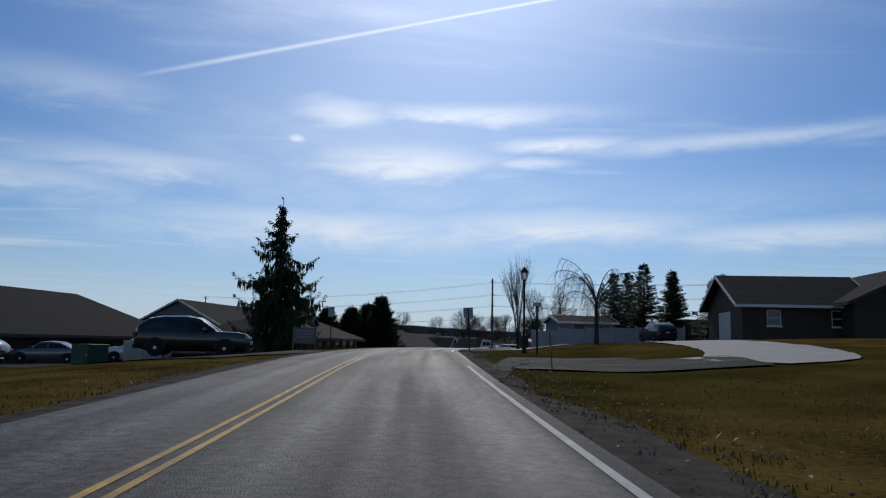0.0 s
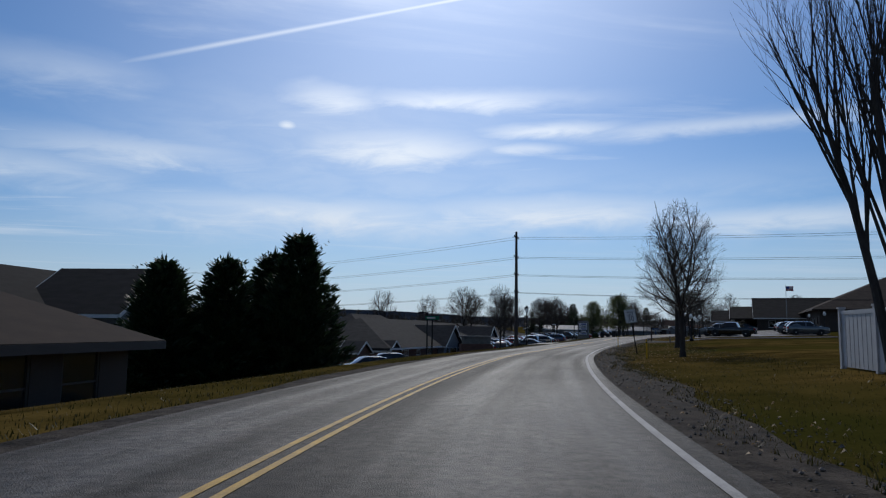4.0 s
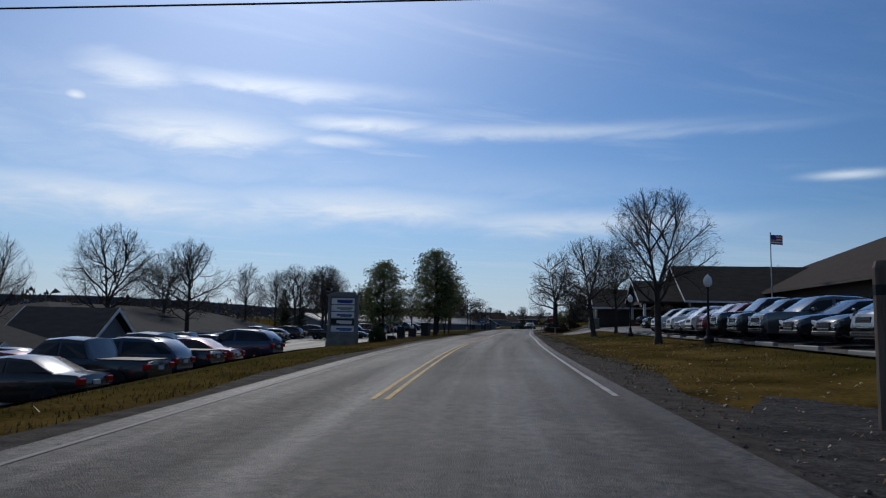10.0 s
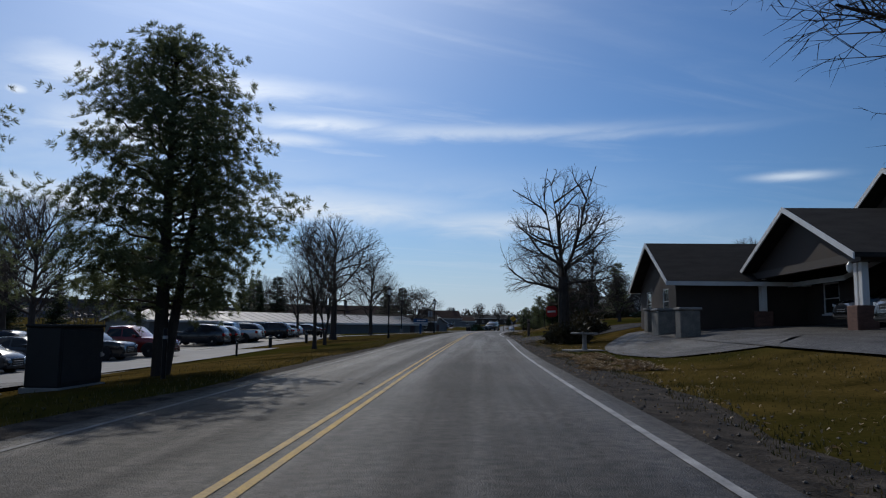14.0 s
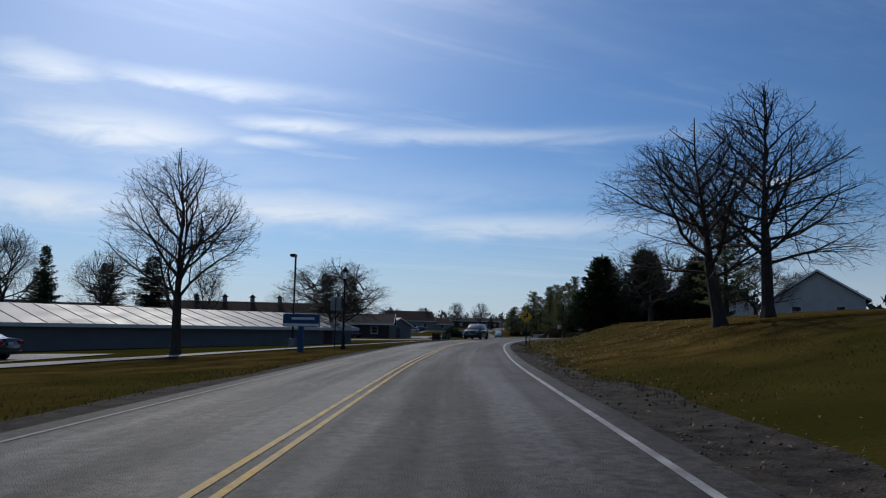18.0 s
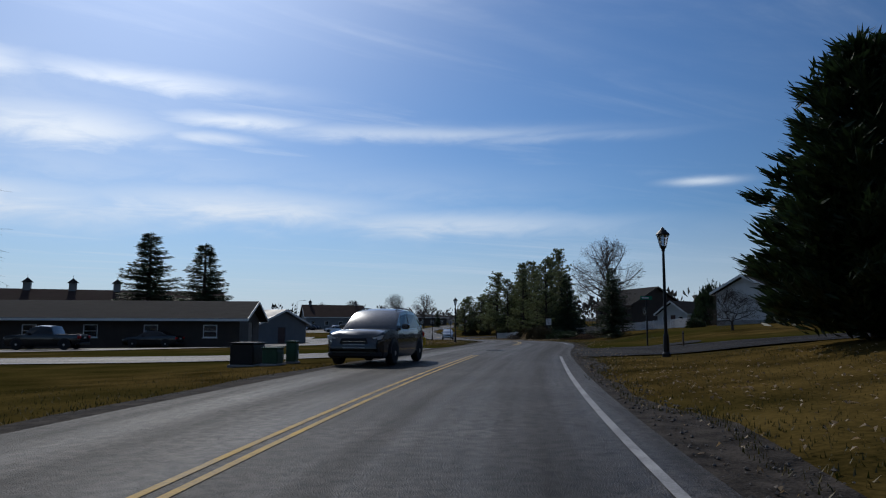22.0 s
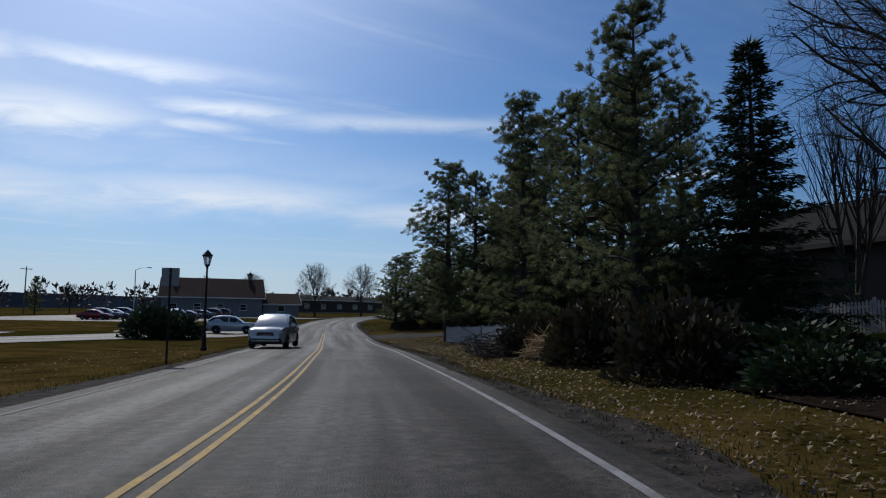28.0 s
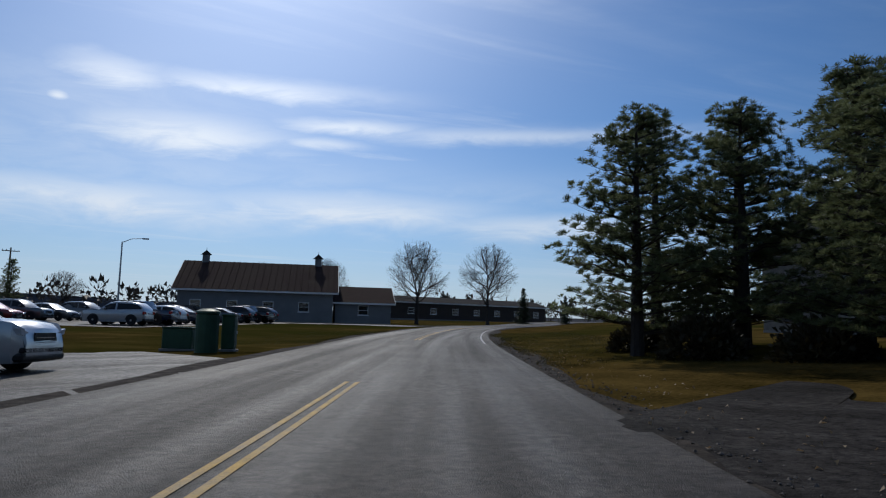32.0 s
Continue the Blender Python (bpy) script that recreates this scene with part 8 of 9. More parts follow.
    building("cottage", 174.49, 358.87, heading(28) - 90 + 30, 6.5, 5.2, 2.1, 1.6, "gable", SIDING, SHINGLE, "small white playhouse-like cottage with a gable", {"left": [("window", 0.7, 0.8, 0.9, 0.9), ("door", 2.1, 0, 0.9, 1.9), ("window", 3.4, 0.8, 0.9, 0.9)]}, 0.35, "cottage")
    for x, y, hh, kd, s in ((177.6, 346.5, 10.5, "round", 1), (182.7, 351.3, 8, "round", 4), (171.7, 343.4, 6.5, "round", 6), (190, 340, 9, "oval", 1), (176, 322, 10, "round", 3), (184, 330, 11, "round", 7), (181.4, 339.8, 7.5, "round", 2)):
        bare(x, y, hh, kd, s, 1.1, 60 * s, "leafless tree behind the white house", "trees behind the white house")
    for x, y, hh in ((168.28, 348.90, 5.0), (170.72, 345.88, 4.4), (175.65, 349.32, 5.2)):
        shrub(x, y, hh, 4.5, NEEDLE, 2, "tall dark evergreen bush behind the lawn", group="tall bushes")


SEAM = {}


def cupola(parent, x, y, z, s):
    """A louvred roof turret with a pyramid cap, part of a barn."""
    c = part("cupola", boxes((-0.45 * s, -0.45 * s, 0, 0.45 * s, 0.45 * s, 1.3 * s)), GREY_SIDING, parent, "louvred roof turret")
    c.location = (x, y, z)
    part("cap", lathe([(0.85 * s, 1.3 * s), (0.75 * s, 1.36 * s), (0.03, 2.0 * s), (0.02, 2.4 * s)], 4), SHINGLE, c)
    return c


third_stretch()


# ---- last stretch: lawns, pines, red-roofed barn ----
def fence_run(points, height, name, label, gap=0.13, width=0.075):
    """A picket fence: posts, rails and single pointed pickets."""
    pts = [np.array(p, float) for p in points]
    for p, q in zip(pts[:-1], pts[1:]):
        ln = np.linalg.norm(q - p)
        ang = math.degrees(math.atan2(q[1] - p[1], q[0] - p[0]))
        z0 = gz(*p)
        f = thing(name, p[0], p[1], z0, ang, label, "fence", "picket fences")
        pick = plate([(-width / 2, 0.05), (width / 2, 0.05), (width / 2, height - 0.06), (0, height), (-width / 2, height - 0.06)], -0.034, -0.016)
        me = bm_mesh("picket", pick, VINYL)
        n = int(ln / gap)
        for k in range(n):
            w = p + (q - p) * (k + 0.5) / n
            a = part("picket", me, None, f)
            a.location = (ln * (k + 0.5) / n, 0, gz(*w) - z0)
        m = max(2, int(ln / 2.2))
        for k in range(m + 1):
            w = p + (q - p) * k / m
            dz = gz(*w) - z0
            part("post", boxes((ln * k / m - 0.05, -0.012, dz - 0.2, ln * k / m + 0.05, 0.088, dz + height + 0.08), bevel=0.01), VINYL, f)
            if k < m:
                v = p + (q - p) * (k + 1) / m
                d2 = gz(*v) - z0
                for r in (0.2, height - 0.22):
                    part("rail", rods(((ln * k / m, 0.01, dz + r), (ln * (k + 1) / m, 0.01, d2 + r), 0.035), n=4), VINYL, f)


def brush_pile(x, y, seed, n, spread, label):
    rng = np.random.default_rng(seed)
    segs = []
    for k in range(n):
        a, r = rng.random() * 6.28, spread * math.sqrt(rng.random())
        c = np.array((math.cos(a) * r, math.sin(a) * r * 0.7, max(0.05, 0.95 - r * 0.5) * rng.random()))
        d = rng.normal(size=3) * np.array((1, 1, 0.55)) + np.array((math.cos(a) * 0.7, math.sin(a) * 0.7, -0.35 * rng.random()))
        d /= np.linalg.norm(d)
        ln = 0.4 + 0.9 * rng.random()
        p = c - d * ln * 0.5
        q = c + d * ln * 0.5
        p[2], q[2] = max(p[2], 0.02), max(q[2], 0.02)
        segs.append((p, q, 0.012 + 0.012 * rng.random(), 0.006, 3))
    t = new("brush_pile", tubes(segs, STRAW if seed % 2 else TWIG, "brush_pile"))
    t.location = (x, y, gz(x, y))
    return tagged(t, label, "brush", kind="stuff")


def litter(name, u0, u1, d0, d1, n, size, mat, seed, label, category, lift=0.025):
    """Many small leaves lying on the land, as one object."""
    rng = np.random.default_rng(seed)
    uu, dd = u0 + (u1 - u0) * rng.random(n), d0 + (d1 - d0) * rng.random(n) ** 1.2
    p = rp(uu, dd)
    z = gz(p[:, 0], p[:, 1]) + lift
    verts, faces = [], []
    for k in range(n):
        a, s = rng.random() * 6.28, size * (0.6 + 0.8 * rng.random())
        ca, sa, t = math.cos(a) * s, math.sin(a) * s, rng.random() * 0.06
        x, y = p[k, 0], p[k, 1]
        b = len(verts)
        verts += [(x - ca, y - sa, z[k]), (x + sa * 0.5, y - ca * 0.5, z[k] + t), (x + ca, y + sa, z[k] + 0.01), (x - sa * 0.5, y + ca * 0.5, z[k] + t * 0.7)]
        faces.append((b, b + 1, b + 2, b + 3))
    return tagged(new(name, mesh_from(name, verts, faces, mat)), label, category, kind="stuff")


def last_stretch():
    street_lamp(132.7, 351.6)
    street_lamp(148.87, 388.6)
    frame_sign(116.61, 327.04, heading(25.2) - 90 - 10, 0.62, 0.5, SIGN_YELLOW, "small yellow yard sign with black writing", ((0, 0.75, 0.36, 0.07), (0, 0.5, 0.4, 0.05), (0, 0.28, 0.33, 0.06)), leg=0.14)
    panel_sign(145.59, 376.43, heading(29.6) - 90 + 4, 2.8, 0.5, 0.52, SIGN_BACK, "back of a grey road sign on a thin post")
    for k, (x, y, w, hh) in enumerate(((149.34, 410.74, 4.2, 2.3), (151.29, 411.61, 2.8, 1.9))):
        shrub(x, y, hh, w, NEEDLE, 1 + k, "large rounded dark bush beside the service road", group="bushes by the service road")
    speed_sign(147.04, 354.6, heading(28.1) - 90, 2.6, 0, 1.0)
    # spruce, mulch bed, old trees, dark house behind a white fence
    conifer(141.7, 337.3, 6.6, "spruce", 1, 1.3, 0, "full dark spruce with long leading shoots")
    ribbon("mulch_bed", ud_points((27.4, 10.5, 5), (28.2, 10.0, 6), (28.9, 10.5, 6.5), (29.6, 10.0, 6), (30.3, 9.0, 4.5)), 6, MULCH, "dark mulch bed under the trees", "mulch bed", 0.05)
    bare(163.3, 362.8, 13.8, "round", 3, 1.0, 70, "large leafless tree with several thick limbs")
    bare(159.44, 355.57, 5.2, "vase", 2, 1.2, 0, "small multi-stemmed leafless tree in the mulch bed")
    bare(171.64, 371.72, 11.5, "vase", 1, 1.0, 0, "tall multi-stemmed leafless tree before the dark house")
    building("dark_house", 184.03, 379.11, heading(30) - 90 + 100, 12, 9.5, 4.8, 2.8, "gable", BROWN, SHINGLE, "two-storey dark house with a gabled roof behind the trees", {
        "front": wins(3, 12, 1.0, 1.3, 3.0) + wins(3, 12, 1.0, 1.4, 0.8), "back": wins(3, 12, 1.0, 1.3, 3.0) + wins(3, 12, 1.0, 1.4, 0.8), "left": wins(2, 9.1, 1.0, 1.3, 3.0) + wins(2, 9.1, 1.0, 1.4, 0.8), "right": wins(2, 9.1, 1.0, 1.3, 3.0)}, 0.5, trim=DARK_TRIM)
    fence_run((uw(30.6, 16.0), uw(29.9, 17.6)), 1.05, "picket_fence", "white picket fence before the tan house", 0.16, 0.08)
    fence_run((uw(29.85, 17.6), uw(28.9, 19.4), uw(27.9, 21.0)), 1.1, "picket_fence", "white picket fence before the dark house", 0.15, 0.09)
    pines = ((158.60, 370.87, 11.6, "pine", 1, 0.95), (160.02, 367.64, 8.8, "spruce", 2, 1.1), (161.12, 376.64, 10.6, "pine", 2, 1.0), (162.44, 382.43, 12.4, "pine", 3, 1.0), (165.25, 391.38, 10.6, "pine", 1, 1.0), (167.60, 387.44, 13.2, "pine", 2, 1.05),
             (165.45, 395.16, 12.2, "pine", 3, 1.15), (168.97, 391.78, 12.0, "pine", 1, 1.0), (170.23, 395.97, 10.4, "pine", 2, 1.1), (163.13, 373.13, 10.0, "pine", 3, 0.9), (170.47, 383.30, 15.0, "pine", 1, 0.9), (166.05, 379.48, 13.0, "pine", 2, 0.9))
    for k, (x, y, hh, kd, s, w) in enumerate(pines):
        conifer(x, y, hh, kd, s, w, 47 * k, "tall white pine in a dense row beside the road" if kd == "pine" else "dark spruce at the end of the pine row", "pines beside the road")
    for k, (x, y, hh, s) in enumerate(((175.83, 425.26, 6.4, 1), (178.74, 428.24, 7.0, 2), (179.15, 419.88, 6.3, 3), (180.18, 425.37, 6.8, 1), (182.47, 428.14, 7.2, 3), (182.70, 422.83, 7.2, 1), (177.53, 417.43, 5.4, 2), (184.27, 417.25, 7.4, 3), (187.96, 421.83, 7.8, 2), (185.14, 411.89, 7.6, 1), (190.22, 415.80, 8.2, 3), (180.66, 413.80, 6.8, 2))):
        conifer(x, y, hh * (1.27 if x < 184 else 0.82), "pine", s, 1.42, 61 * k, "bushy white pine beside the side road", "pines by the side road")
    for k, (x, y, hh, w) in enumerate(((165.71, 384.04, 3.6, 4.4), (169.19, 387.90, 4.2, 5.0), (172.05, 393.68, 4.4, 5.0), (162.16, 375.71, 3.0, 4.0), (173.88, 385.17, 4.6, 5.5), (172.11, 400.85, 4.0, 5.0), (160.95, 370.41, 2.6, 3.6), (176.84, 390.95, 5.0, 6.0), (182.06, 413.08, 4.0, 5.0), (185.93, 419.87, 4.0, 5.0))):
        shrub(x, y, hh, w, NEEDLE, 1 + k % 2, "dark evergreen undergrowth beneath the pines", group="undergrowth beneath the pines")
    # hedge bushes in the darker cedar greens, which stand in for full shade
    for k, (u, d, hh, w) in enumerate(((28.45, 8.6, 0.8, 2.2), (28.6, 9.6, 0.9, 2.4), (28.75, 8.4, 0.8, 2.2), (28.9, 9.6, 1.0, 2.6), (29.1, 9.8, 1.0, 2.6))):
        shrub(*uw(u, d), hh * 0.85, w, CEDAR, 1 + k % 2, "low dark hedge bush in the mulch bed", group="low hedge bushes")
    for k, (u, d, hh, w) in enumerate(((28.95, 7.6, 1.5, 2.6), (29.35, 8.0, 1.7, 3.0), (29.75, 7.8, 1.4, 2.6), (33.4, 9.0, 1.2, 2.4), (33.25, 11.2, 1.0, 2.2), (33.7, 8.4, 0.9, 2.0))):
        shrub(*uw(u, d), hh, w, SHRUB, 1 + k % 2, "brown dormant shrub beneath the pines", group="shrubs beneath the pines")
    litter("wood_chips", 27.4, 30.2, 7.6, 13.0, 5000, 0.05, MULCH, 12, "dark bark chips over the mulch bed", "mulch", 0.07)
    fence_run(((165.3, 395.0), (163.1, 387.2), (160.9, 379.4)), 1.0, "picket_fence", "white picket fence beneath the pines")
    fence_run(((165.3, 395.0), (173.0, 391.6)), 1.0, "picket_fence", "white picket fence beneath the pines")
    brush_pile(*uw(29.6, 7.6), 1, 220, 0.9, "heap of pale dry cut stalks on the verge")
    brush_pile(*uw(29.75, 6.5), 2, 240, 1.25, "tangle of bare cut branches beneath the pines")
    brush_pile(*uw(30.15, 7.0), 4, 140, 1.1, "tangle of bare cut branches beneath the pines")
    litter("fallen_leaves", 28.2, 32.2, 4.6, 11.5, 12000, 0.042, LEAF_DRY, 5, "dry brown leaves strewn over the grass", "leaves")
    litter("fallen_leaves", 19.6, 23.4, 5.2, 13.0, 1600, 0.05, LEAF_DRY, 6, "dry brown leaves strewn over the mound", "leaves")
    litter("fallen_leaves", 6.0, 16.6, 4.8, 9.5, 1500, 0.045, LEAF_DRY, 7, "dry leaves strewn over the verge", "leaves")
    litter("fallen_leaves", 26.0, 31.0, -9.0, -4.4, 500, 0.05, LEAF_DRY, 8, "dry leaves strewn over the verge", "leaves")
    building("brick_house", 203.10, 436.32, heading(33) - 90 + 25, 13, 11, 4.6, 3.2, "gable", STONE, SHINGLE, "stone-faced house with an arched upper window", {"left": [("window", 4.6, 2.6, 1.4, 1.6), ("window", 1.2, 0.6, 1.4, 1.5), ("window", 7.8, 0.6, 1.4, 1.5)], "front": wins(3, 13, 1.1, 1.4, 0.8)}, 0.6, trim=DARK_TRIM)
    bare(183.90, 403.22, 9.0, "round", 1, 1.0, 0, "leafless tree between the houses")
    bare(179.59, 408.04, 10.0, "oval", 2, 1.1, 40, "leafless tree between the houses")
    # cars on the road and at the mouth of the service road
    car("suv", "dark", *uw(23.55, -2.3), heading(23.5) + 175, "dark sport utility vehicle in the oncoming lane", "cars on the road", z=float(line_at(23.5)[2]) + 0.01)
    car("suv", "silver", *uw(30.75, -2.3), heading(30.7) + 173, "silver-white sport utility vehicle in the oncoming lane", "cars on the road", z=float(line_at(30.7)[2]) + 0.01)
    car("suv", "silver", 157.65, 422.4, heading(32.8) - 88, "silver sport utility vehicle waiting at the service road", "cars on the road")
    for u, d in ((32.75, -13.4), (32.55, -10.2)):
        x, y = uw(u, d)
        t = thing("sandwich_board", x, y, gz(x, y), heading(32.6) - 90 + 15, "small dark folding sign on the grass", "sign")
        for s in (-1, 1):
            b = part("leaf", boxes((-0.32, -0.015, 0.0, 0.32, 0.015, 0.95)), PLASTIC, t)
            b.matrix_basis = Matrix.Translation((0, s * 0.22, 0)) @ Matrix.Rotation(radians(12 * s), 4, "X")
            part("frame", boxes((-0.34, -0.02, 0.0, -0.30, 0.02, 0.98), (0.30, -0.02, 0.0, 0.34, 0.02, 0.98), (-0.34, -0.02, 0.94, 0.34, 0.02, 0.98)), WOOD_POST, b)
    cabinet(162.3, 432.1, heading(33.8), 1.3, 1.0, 0.75, GREEN_BOX, "low green transformer cabinet on the grass", group="green cabinets")
    cabinet(163.7, 430.4, heading(33.8), 0.4, 0.4, 1.15, GREEN_BOX, "slim green cabinet on the grass", group="green cabinets")
    x, y = 163.0, 429.9
    t = thing("utility_pedestal", x, y, gz(x, y), 0, "round green utility pedestal on the grass", "utility box", "green cabinets")
    part("drum", lathe([(0.36, -0.1), (0.36, 1.2), (0.33, 1.25)], 18), GREEN_BOX, t)
    part("cap", lathe([(0.39, 1.25), (0.38, 1.32), (0.2, 1.4)], 18), GREEN_BOX, t)
    # car parks and the red-roofed barn
    lot_row(35.2, 37.3, -22.5, 90, 51, "cars before the red-roofed barn", 2.9, 0.2)
    lot_row(35.3, 37.4, -33, -90, 52, "cars before the red-roofed barn", 2.9, 0.3)
    lot_row(30.4, 32.4, -30.5, 180, 53, "cars beside the service road", 5.4, 0.3)
    lot_row(30.4, 32.2, -38, 90, 54, "cars beside the service road", 3.2, 0.35)
    k = building("red_roofed_barn", 170.95, 501.2, -10, 18.4, 13, 3.8, 3.6, "gable", GREY_SIDING, RED_ROOF, "barn with a red-brown ribbed metal roof and two turrets", {"front": wins(4, 17, 1.3, 1.2, 1.2), "right": [("door", 4.5, 0, 2.4, 2.6)]}, 0.6, "barn")
    cupola(k, -7.15, 0, 7.2, 0.9)
    cupola(k, 7.15, 0, 7.2, 0.9)
    for j in range(24):
        a = part("seam", boxes((-0.025, -7.75, 0, 0.025, 0, 0.06)), RED_ROOF, k) if j == 0 else part("seam", SEAM["red"], None, k)
        SEAM["red"] = a.data
        a.matrix_basis = Matrix.Translation((-9.3 + 0.81 * j, 0, 7.58)) @ Matrix.Rotation(math.atan2(3.6, 6.5), 4, "X")
    building("lean_to", 183.6, 498.4, -9, 7, 9, 2.6, 2.0, "gable", GREY_SIDING, RED_ROOF, "lower end of the red-roofed barn", {"front": wins(1, 7, 1.3, 1.2, 1.0)}, 0.5, "barn")
    bare(191.7, 499.5, 11.8, "round", 4, 0.95, 0, "leafless round-crowned tree beyond the barn", "trees by the barn", )
    bare(202.0, 498.8, 12.0, "round", 2, 0.95, 90, "leafless round-crowned tree beyond the barn", "trees by the barn")
    bare(181.5, 512.0, 9.6, "round", 1, 0.9, 0, "leafless tree behind the barn", "trees by the barn")
    bare(172.0, 516.0, 9.0, "oval", 1, 0.9, 40, "leafless tree behind the barn", "trees by the barn")
    cobra_light(155.2, 487.2, 8.2, 0)
    wood_pole(138.0, 520.0, 9.5, 20)
    conifer(140.0, 512.0, 7.5, "pine", 1, 1.0, 0, "evergreen beside the car park")
    bare(146.0, 514.0, 6.5, "round", 3, 1.1, 0, "leafless tree beside the car park")
    bare(118.0, 500.0, 7.0, "round", 6, 1.1, 0, "leafless tree beyond the car park")
    conifer(214.0, 512.0, 6.0, "spruce", 1, 1.0, 0, "dark spruce beyond the bend")
    conifer(224.0, 516.0, 5.0, "spruce", 2, 1.0, 0, "dark spruce beyond the bend")
    building("far_house", 214.0, 545.0, 10, 40, 10, 3.2, 1.2, "gable", BROWN, SHINGLE, "long low dark building beyond the bend", {"front": wins(8, 40, 1.4, 1.2, 1.0)}, 0.5)


last_stretch()


# ---- distance ----
def far_country():
    # trees standing behind the buildings, one by one
    for x, y, hh, kd, s in ((-30, 190, 8, "round", 1), (-20, 205, 8.5, "oval", 2), (-4, 212, 9, "oval", 3), (6, 205, 8, "oval", 5), (14, 214, 9.5, "round", 2), (-48, 175, 8, "round", 4), (22, 206, 8, "round", 3), (38.8, 232, 7.5, "round", 1), (18, 240, 9, "round", 7),
                            (36, 240, 8, "round", 5), (44, 262, 9, "round", 6), (30, 262, 9, "oval", 1), (48, 300, 10, "round", 2), (40, 318, 11, "round", 3), (56, 330, 10, "round", 5), (66, 338, 9, "round", 7), (80, 350, 9, "oval", 2)):
        bare(x, y, hh * 1.35, kd, s, 1.0, 35 * s, "leafless tree behind the offices", "trees behind the offices")
    for x, y, hh, kd, s in ((118, 205, 11, "round", 1), (112, 214, 10, "round", 3), (126, 190, 11, "round", 5), (132, 222, 11, "oval", 2), (120, 236, 10, "round", 6), (108, 246, 9, "round", 2), (136, 244, 10, "round", 7)):
        bare(x, y, hh, kd, s, 1.0, 35 * s, "leafless tree behind the hall", "trees behind the hall")
    for x, y, hh, s in ((35, 246, 7, 1), (38, 250, 6, 2), (58, 300, 9, 3), (54, 306, 8, 1), (62, 310, 9, 2)):
        conifer(x, y, hh, "spruce", s, 1.0, 20 * s, "dark spruce behind the offices", "spruces behind the offices")
    far_wood("woods", ((-150, 60), (-110, 180), (-60, 290), (0, 400), (40, 500), (90, 590)), 9, 40, 3, "dark leafless woods in the distance")
    far_wood("woods", ((90, 600), (180, 620), (280, 650), (420, 720)), 9, 40, 4, "dark leafless woods in the distance")
    far_wood("woods", ((70, -20), (110, 60), (150, 150), (175, 230), (205, 300), (225, 360), (235, 430), (260, 490)), 10, 30, 5, "dark leafless woods in the distance")
    rng = np.random.default_rng(11)
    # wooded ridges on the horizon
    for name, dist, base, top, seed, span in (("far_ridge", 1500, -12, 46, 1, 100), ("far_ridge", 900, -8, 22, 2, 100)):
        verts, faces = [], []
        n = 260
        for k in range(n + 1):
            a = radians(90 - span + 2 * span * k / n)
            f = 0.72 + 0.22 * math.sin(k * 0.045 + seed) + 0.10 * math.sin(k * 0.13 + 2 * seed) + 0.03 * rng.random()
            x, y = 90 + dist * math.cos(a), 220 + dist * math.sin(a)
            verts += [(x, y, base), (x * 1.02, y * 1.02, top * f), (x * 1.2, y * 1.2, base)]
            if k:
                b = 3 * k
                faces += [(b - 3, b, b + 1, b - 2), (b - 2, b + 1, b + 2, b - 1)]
        tagged(new(name, mesh_from(name, verts, faces, HAZED_HILL, True)), "distant wooded ridge, coloured blue-grey for haze", "hill", kind="structure")


# wooded ridge tinted blue-grey: the distance haze is put into its colour
HAZED_HILL = material("hazed_woods_ridge", (0.055, 0.062, 0.075), 0.95, 0, 0.25, 0.02, 0.15, 0.0)
far_country()


# ---- verges: grass blades, stones ----
MOUTHS = {1: ((1.2, 2.7), (3.5, 4.2), (9.7, 11.1), (17.2, 18.7), (24.0, 25.7), (31.9, 33.3)), -1: ((1.5, 2.8), (8.8, 9.9), (23.6, 25.2), (32.2, 33.9))}


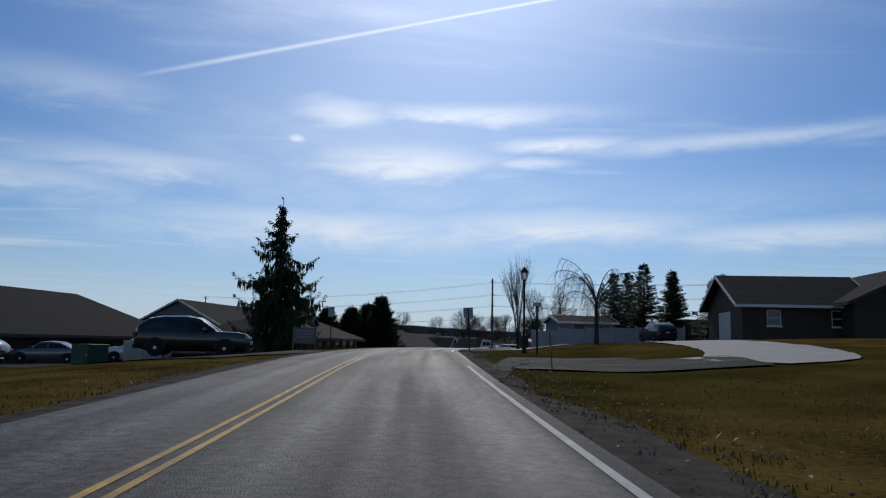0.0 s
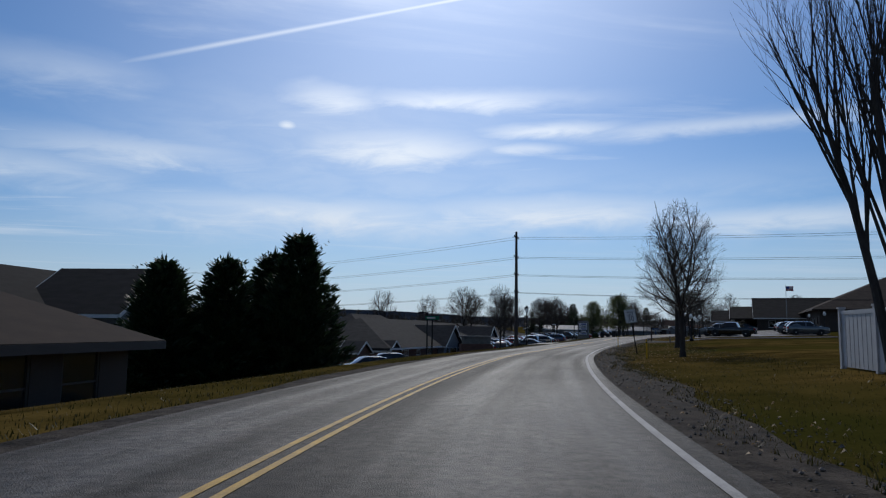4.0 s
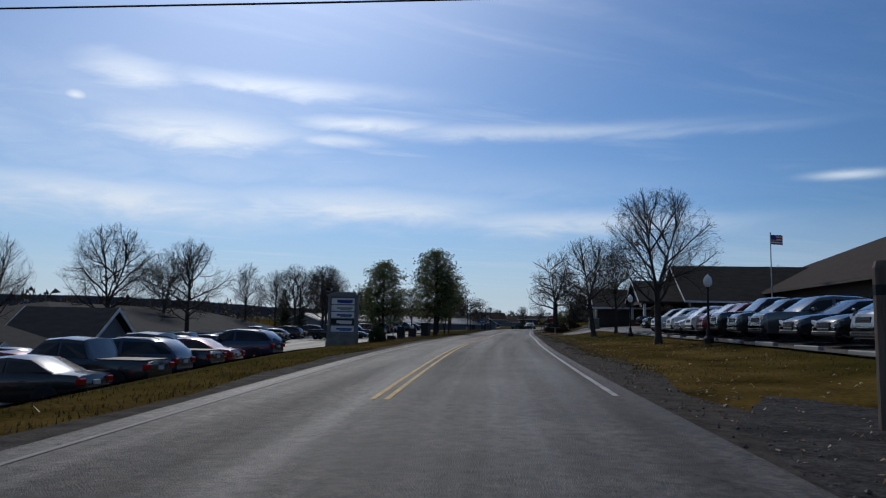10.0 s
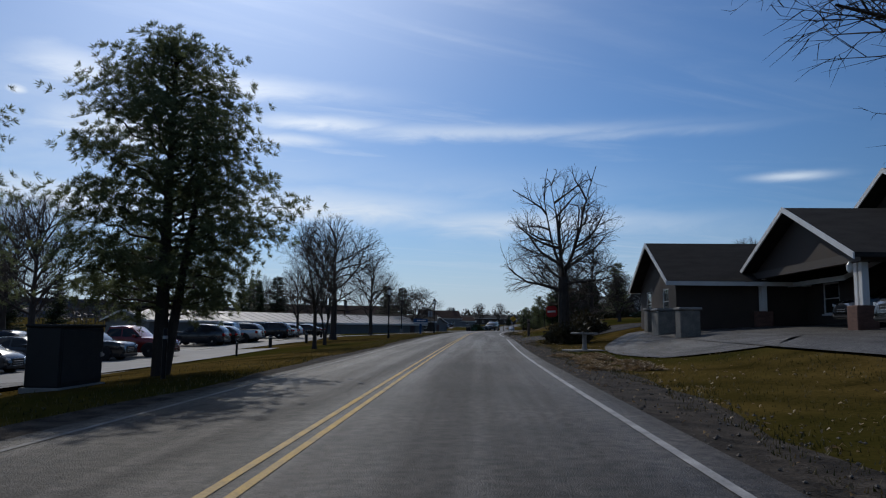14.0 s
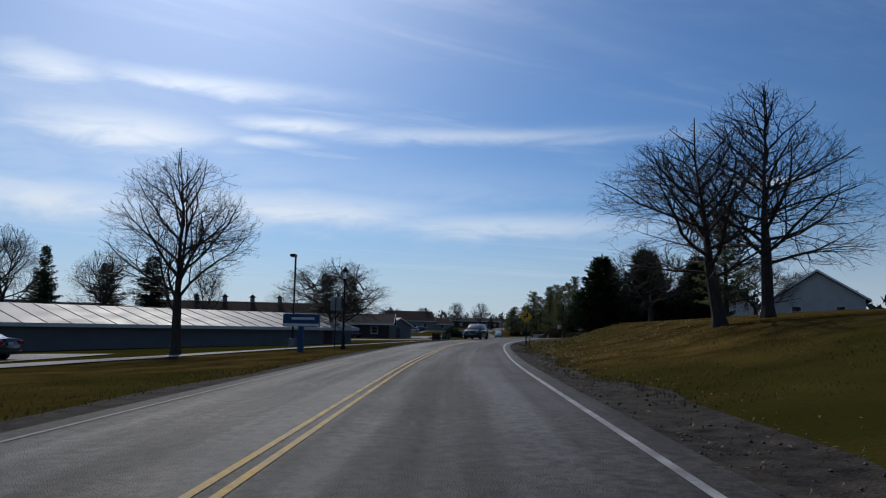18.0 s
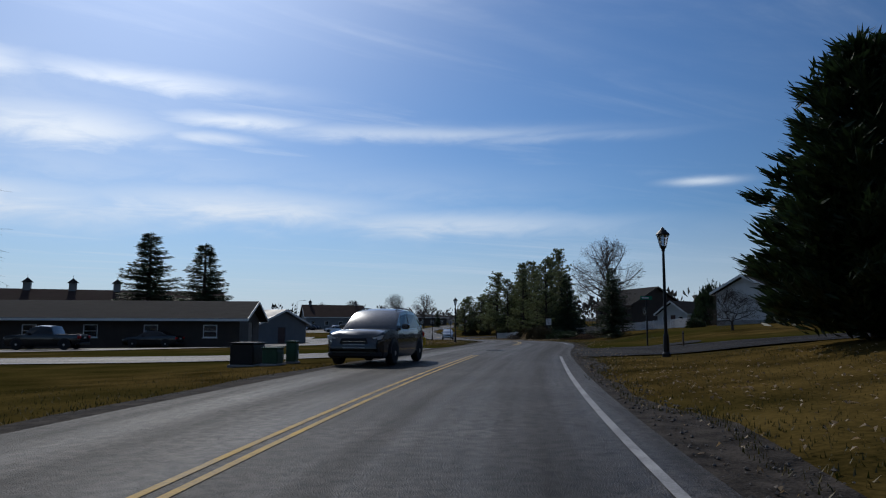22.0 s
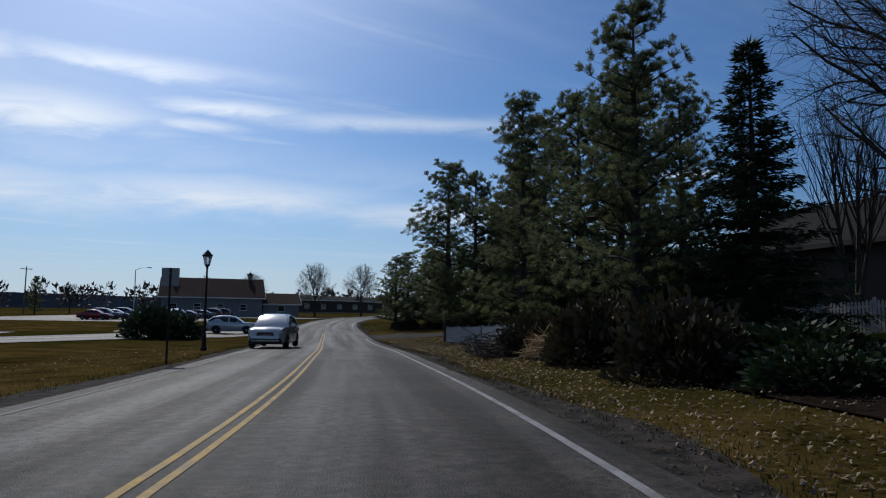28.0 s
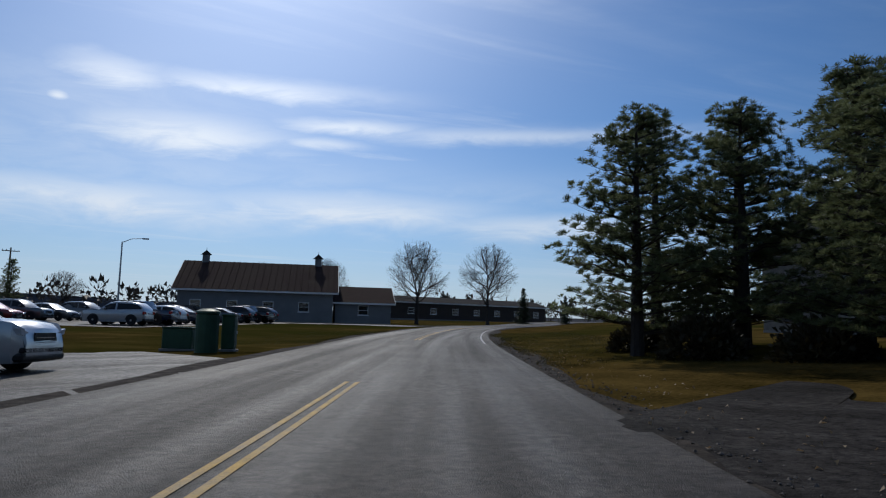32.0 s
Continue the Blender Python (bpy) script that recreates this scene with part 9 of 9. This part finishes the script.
def verge(side, near, deep, count, seed):
    """Blades of grass on the verge, thickest and tallest along its edge."""
    rng = np.random.default_rng(seed)
    u = -0.3 + 36 * rng.random(count)
    d0 = np.array([near(v) for v in np.linspace(-0.5, 36, 400)])
    d = np.interp(u, np.linspace(-0.5, 36, 400), d0) + side * deep * rng.random(count) ** 1.5
    keep = np.ones(count, bool)
    for a, b in MOUTHS[side]:
        keep &= (u < a) | (u > b)
    clump = np.sin(u * 37 + 3 * np.sin(d * 5)) * np.sin(d * 4.1 + 2 * np.sin(u * 23)) + 0.6 * rng.random(count)
    keep &= clump > -0.1
    u, d = u[keep], d[keep]
    p = rp(u, d)
    edge = np.clip(1 - (np.abs(d) - np.abs(np.interp(u, np.linspace(-0.5, 36, 400), d0))) / 1.0, 0, 1)
    p[:, 2] = gz(p[:, 0], p[:, 1]) + 0.04 * edge
    n = len(u)
    h = 0.025 + 0.045 * rng.random(n) ** 2 + 0.02 * edge * rng.random(n)
    a, lean = 6.28 * rng.random(n), 0.7 * rng.normal(size=n)
    s = np.stack([np.cos(a), np.sin(a), 0 * a], -1) * (0.006 + 0.006 * rng.random(n))[:, None]
    tip = p + np.stack([-np.sin(a) * lean * h, np.cos(a) * lean * h, h], -1)
    base = p - np.array((0, 0, 0.012))
    verts = np.stack([base - s, base + s, tip], 1).reshape(-1, 3)
    me = mesh_from("grass", verts, np.arange(3 * n).reshape(-1, 3), GRASS)
    return tagged(new("grass", me), "short winter grass, green and straw-coloured, on the verge", "grass", kind="stuff")


def pebbles(count, seed):
    """Loose stones on the gravel shoulder."""
    rng = np.random.default_rng(seed)
    u = -0.3 + 35 * rng.random(count)
    d = LANE + 0.4 + (1.6 - 0.8 * np.clip((u - 18) / 5, 0, 1)) * rng.random(count)
    p = rp(u, d)
    p[:, 2] = gz(p[:, 0], p[:, 1]) + 0.062 - 0.025 * np.clip((d - LANE - 0.6) / 1.3, 0, 1)
    unit = np.array(((1, 0, 0), (0, 1, 0), (-1, 0, 0), (0, -1, 0), (0, 0, 0.7), (0, 0, -0.5)), float)
    size = (0.010 + 0.022 * rng.random(count) ** 2)[:, None, None]
    v = unit[None] * size * (0.7 + 0.6 * rng.random((count, 6, 1)))
    a = 6.28 * rng.random(count)
    x, y = v[..., 0] * np.cos(a)[:, None] - v[..., 1] * np.sin(a)[:, None], v[..., 0] * np.sin(a)[:, None] + v[..., 1] * np.cos(a)[:, None]
    v = np.stack([x, y, v[..., 2]], -1) + p[:, None]
    f = np.array(((0, 1, 4), (1, 2, 4), (2, 3, 4), (3, 0, 4), (1, 0, 5), (2, 1, 5), (3, 2, 5), (0, 3, 5)))
    faces = (np.arange(count)[:, None, None] * 6 + f[None]).reshape(-1, 3)
    return tagged(new("gravel_stones", mesh_from("gravel_stones", v.reshape(-1, 3), faces, PEBBLE)), "loose grey stones scattered on the shoulder", "stones", kind="stuff")


verge(1, lambda u: LANE + 1.2 - 0.5 * min(1, max(0, (u - 18) / 5)) - 0.4 * min(1, max(0, 4 - u)) + 0.3 * math.sin(u * 5.1) + 0.2 * math.sin(u * 17.3), 6.0, 240000, 1)
verge(-1, lambda u: left_lane(u) - 0.8, 5.0, 120000, 2)
pebbles(12000, 3)
litter("fallen_leaves", -0.3, 34.5, LANE + 0.5, LANE + 2.6, 5200, 0.032, LEAF_DRY, 9, "small dry leaves blown onto the shoulder", "leaves", 0.055)
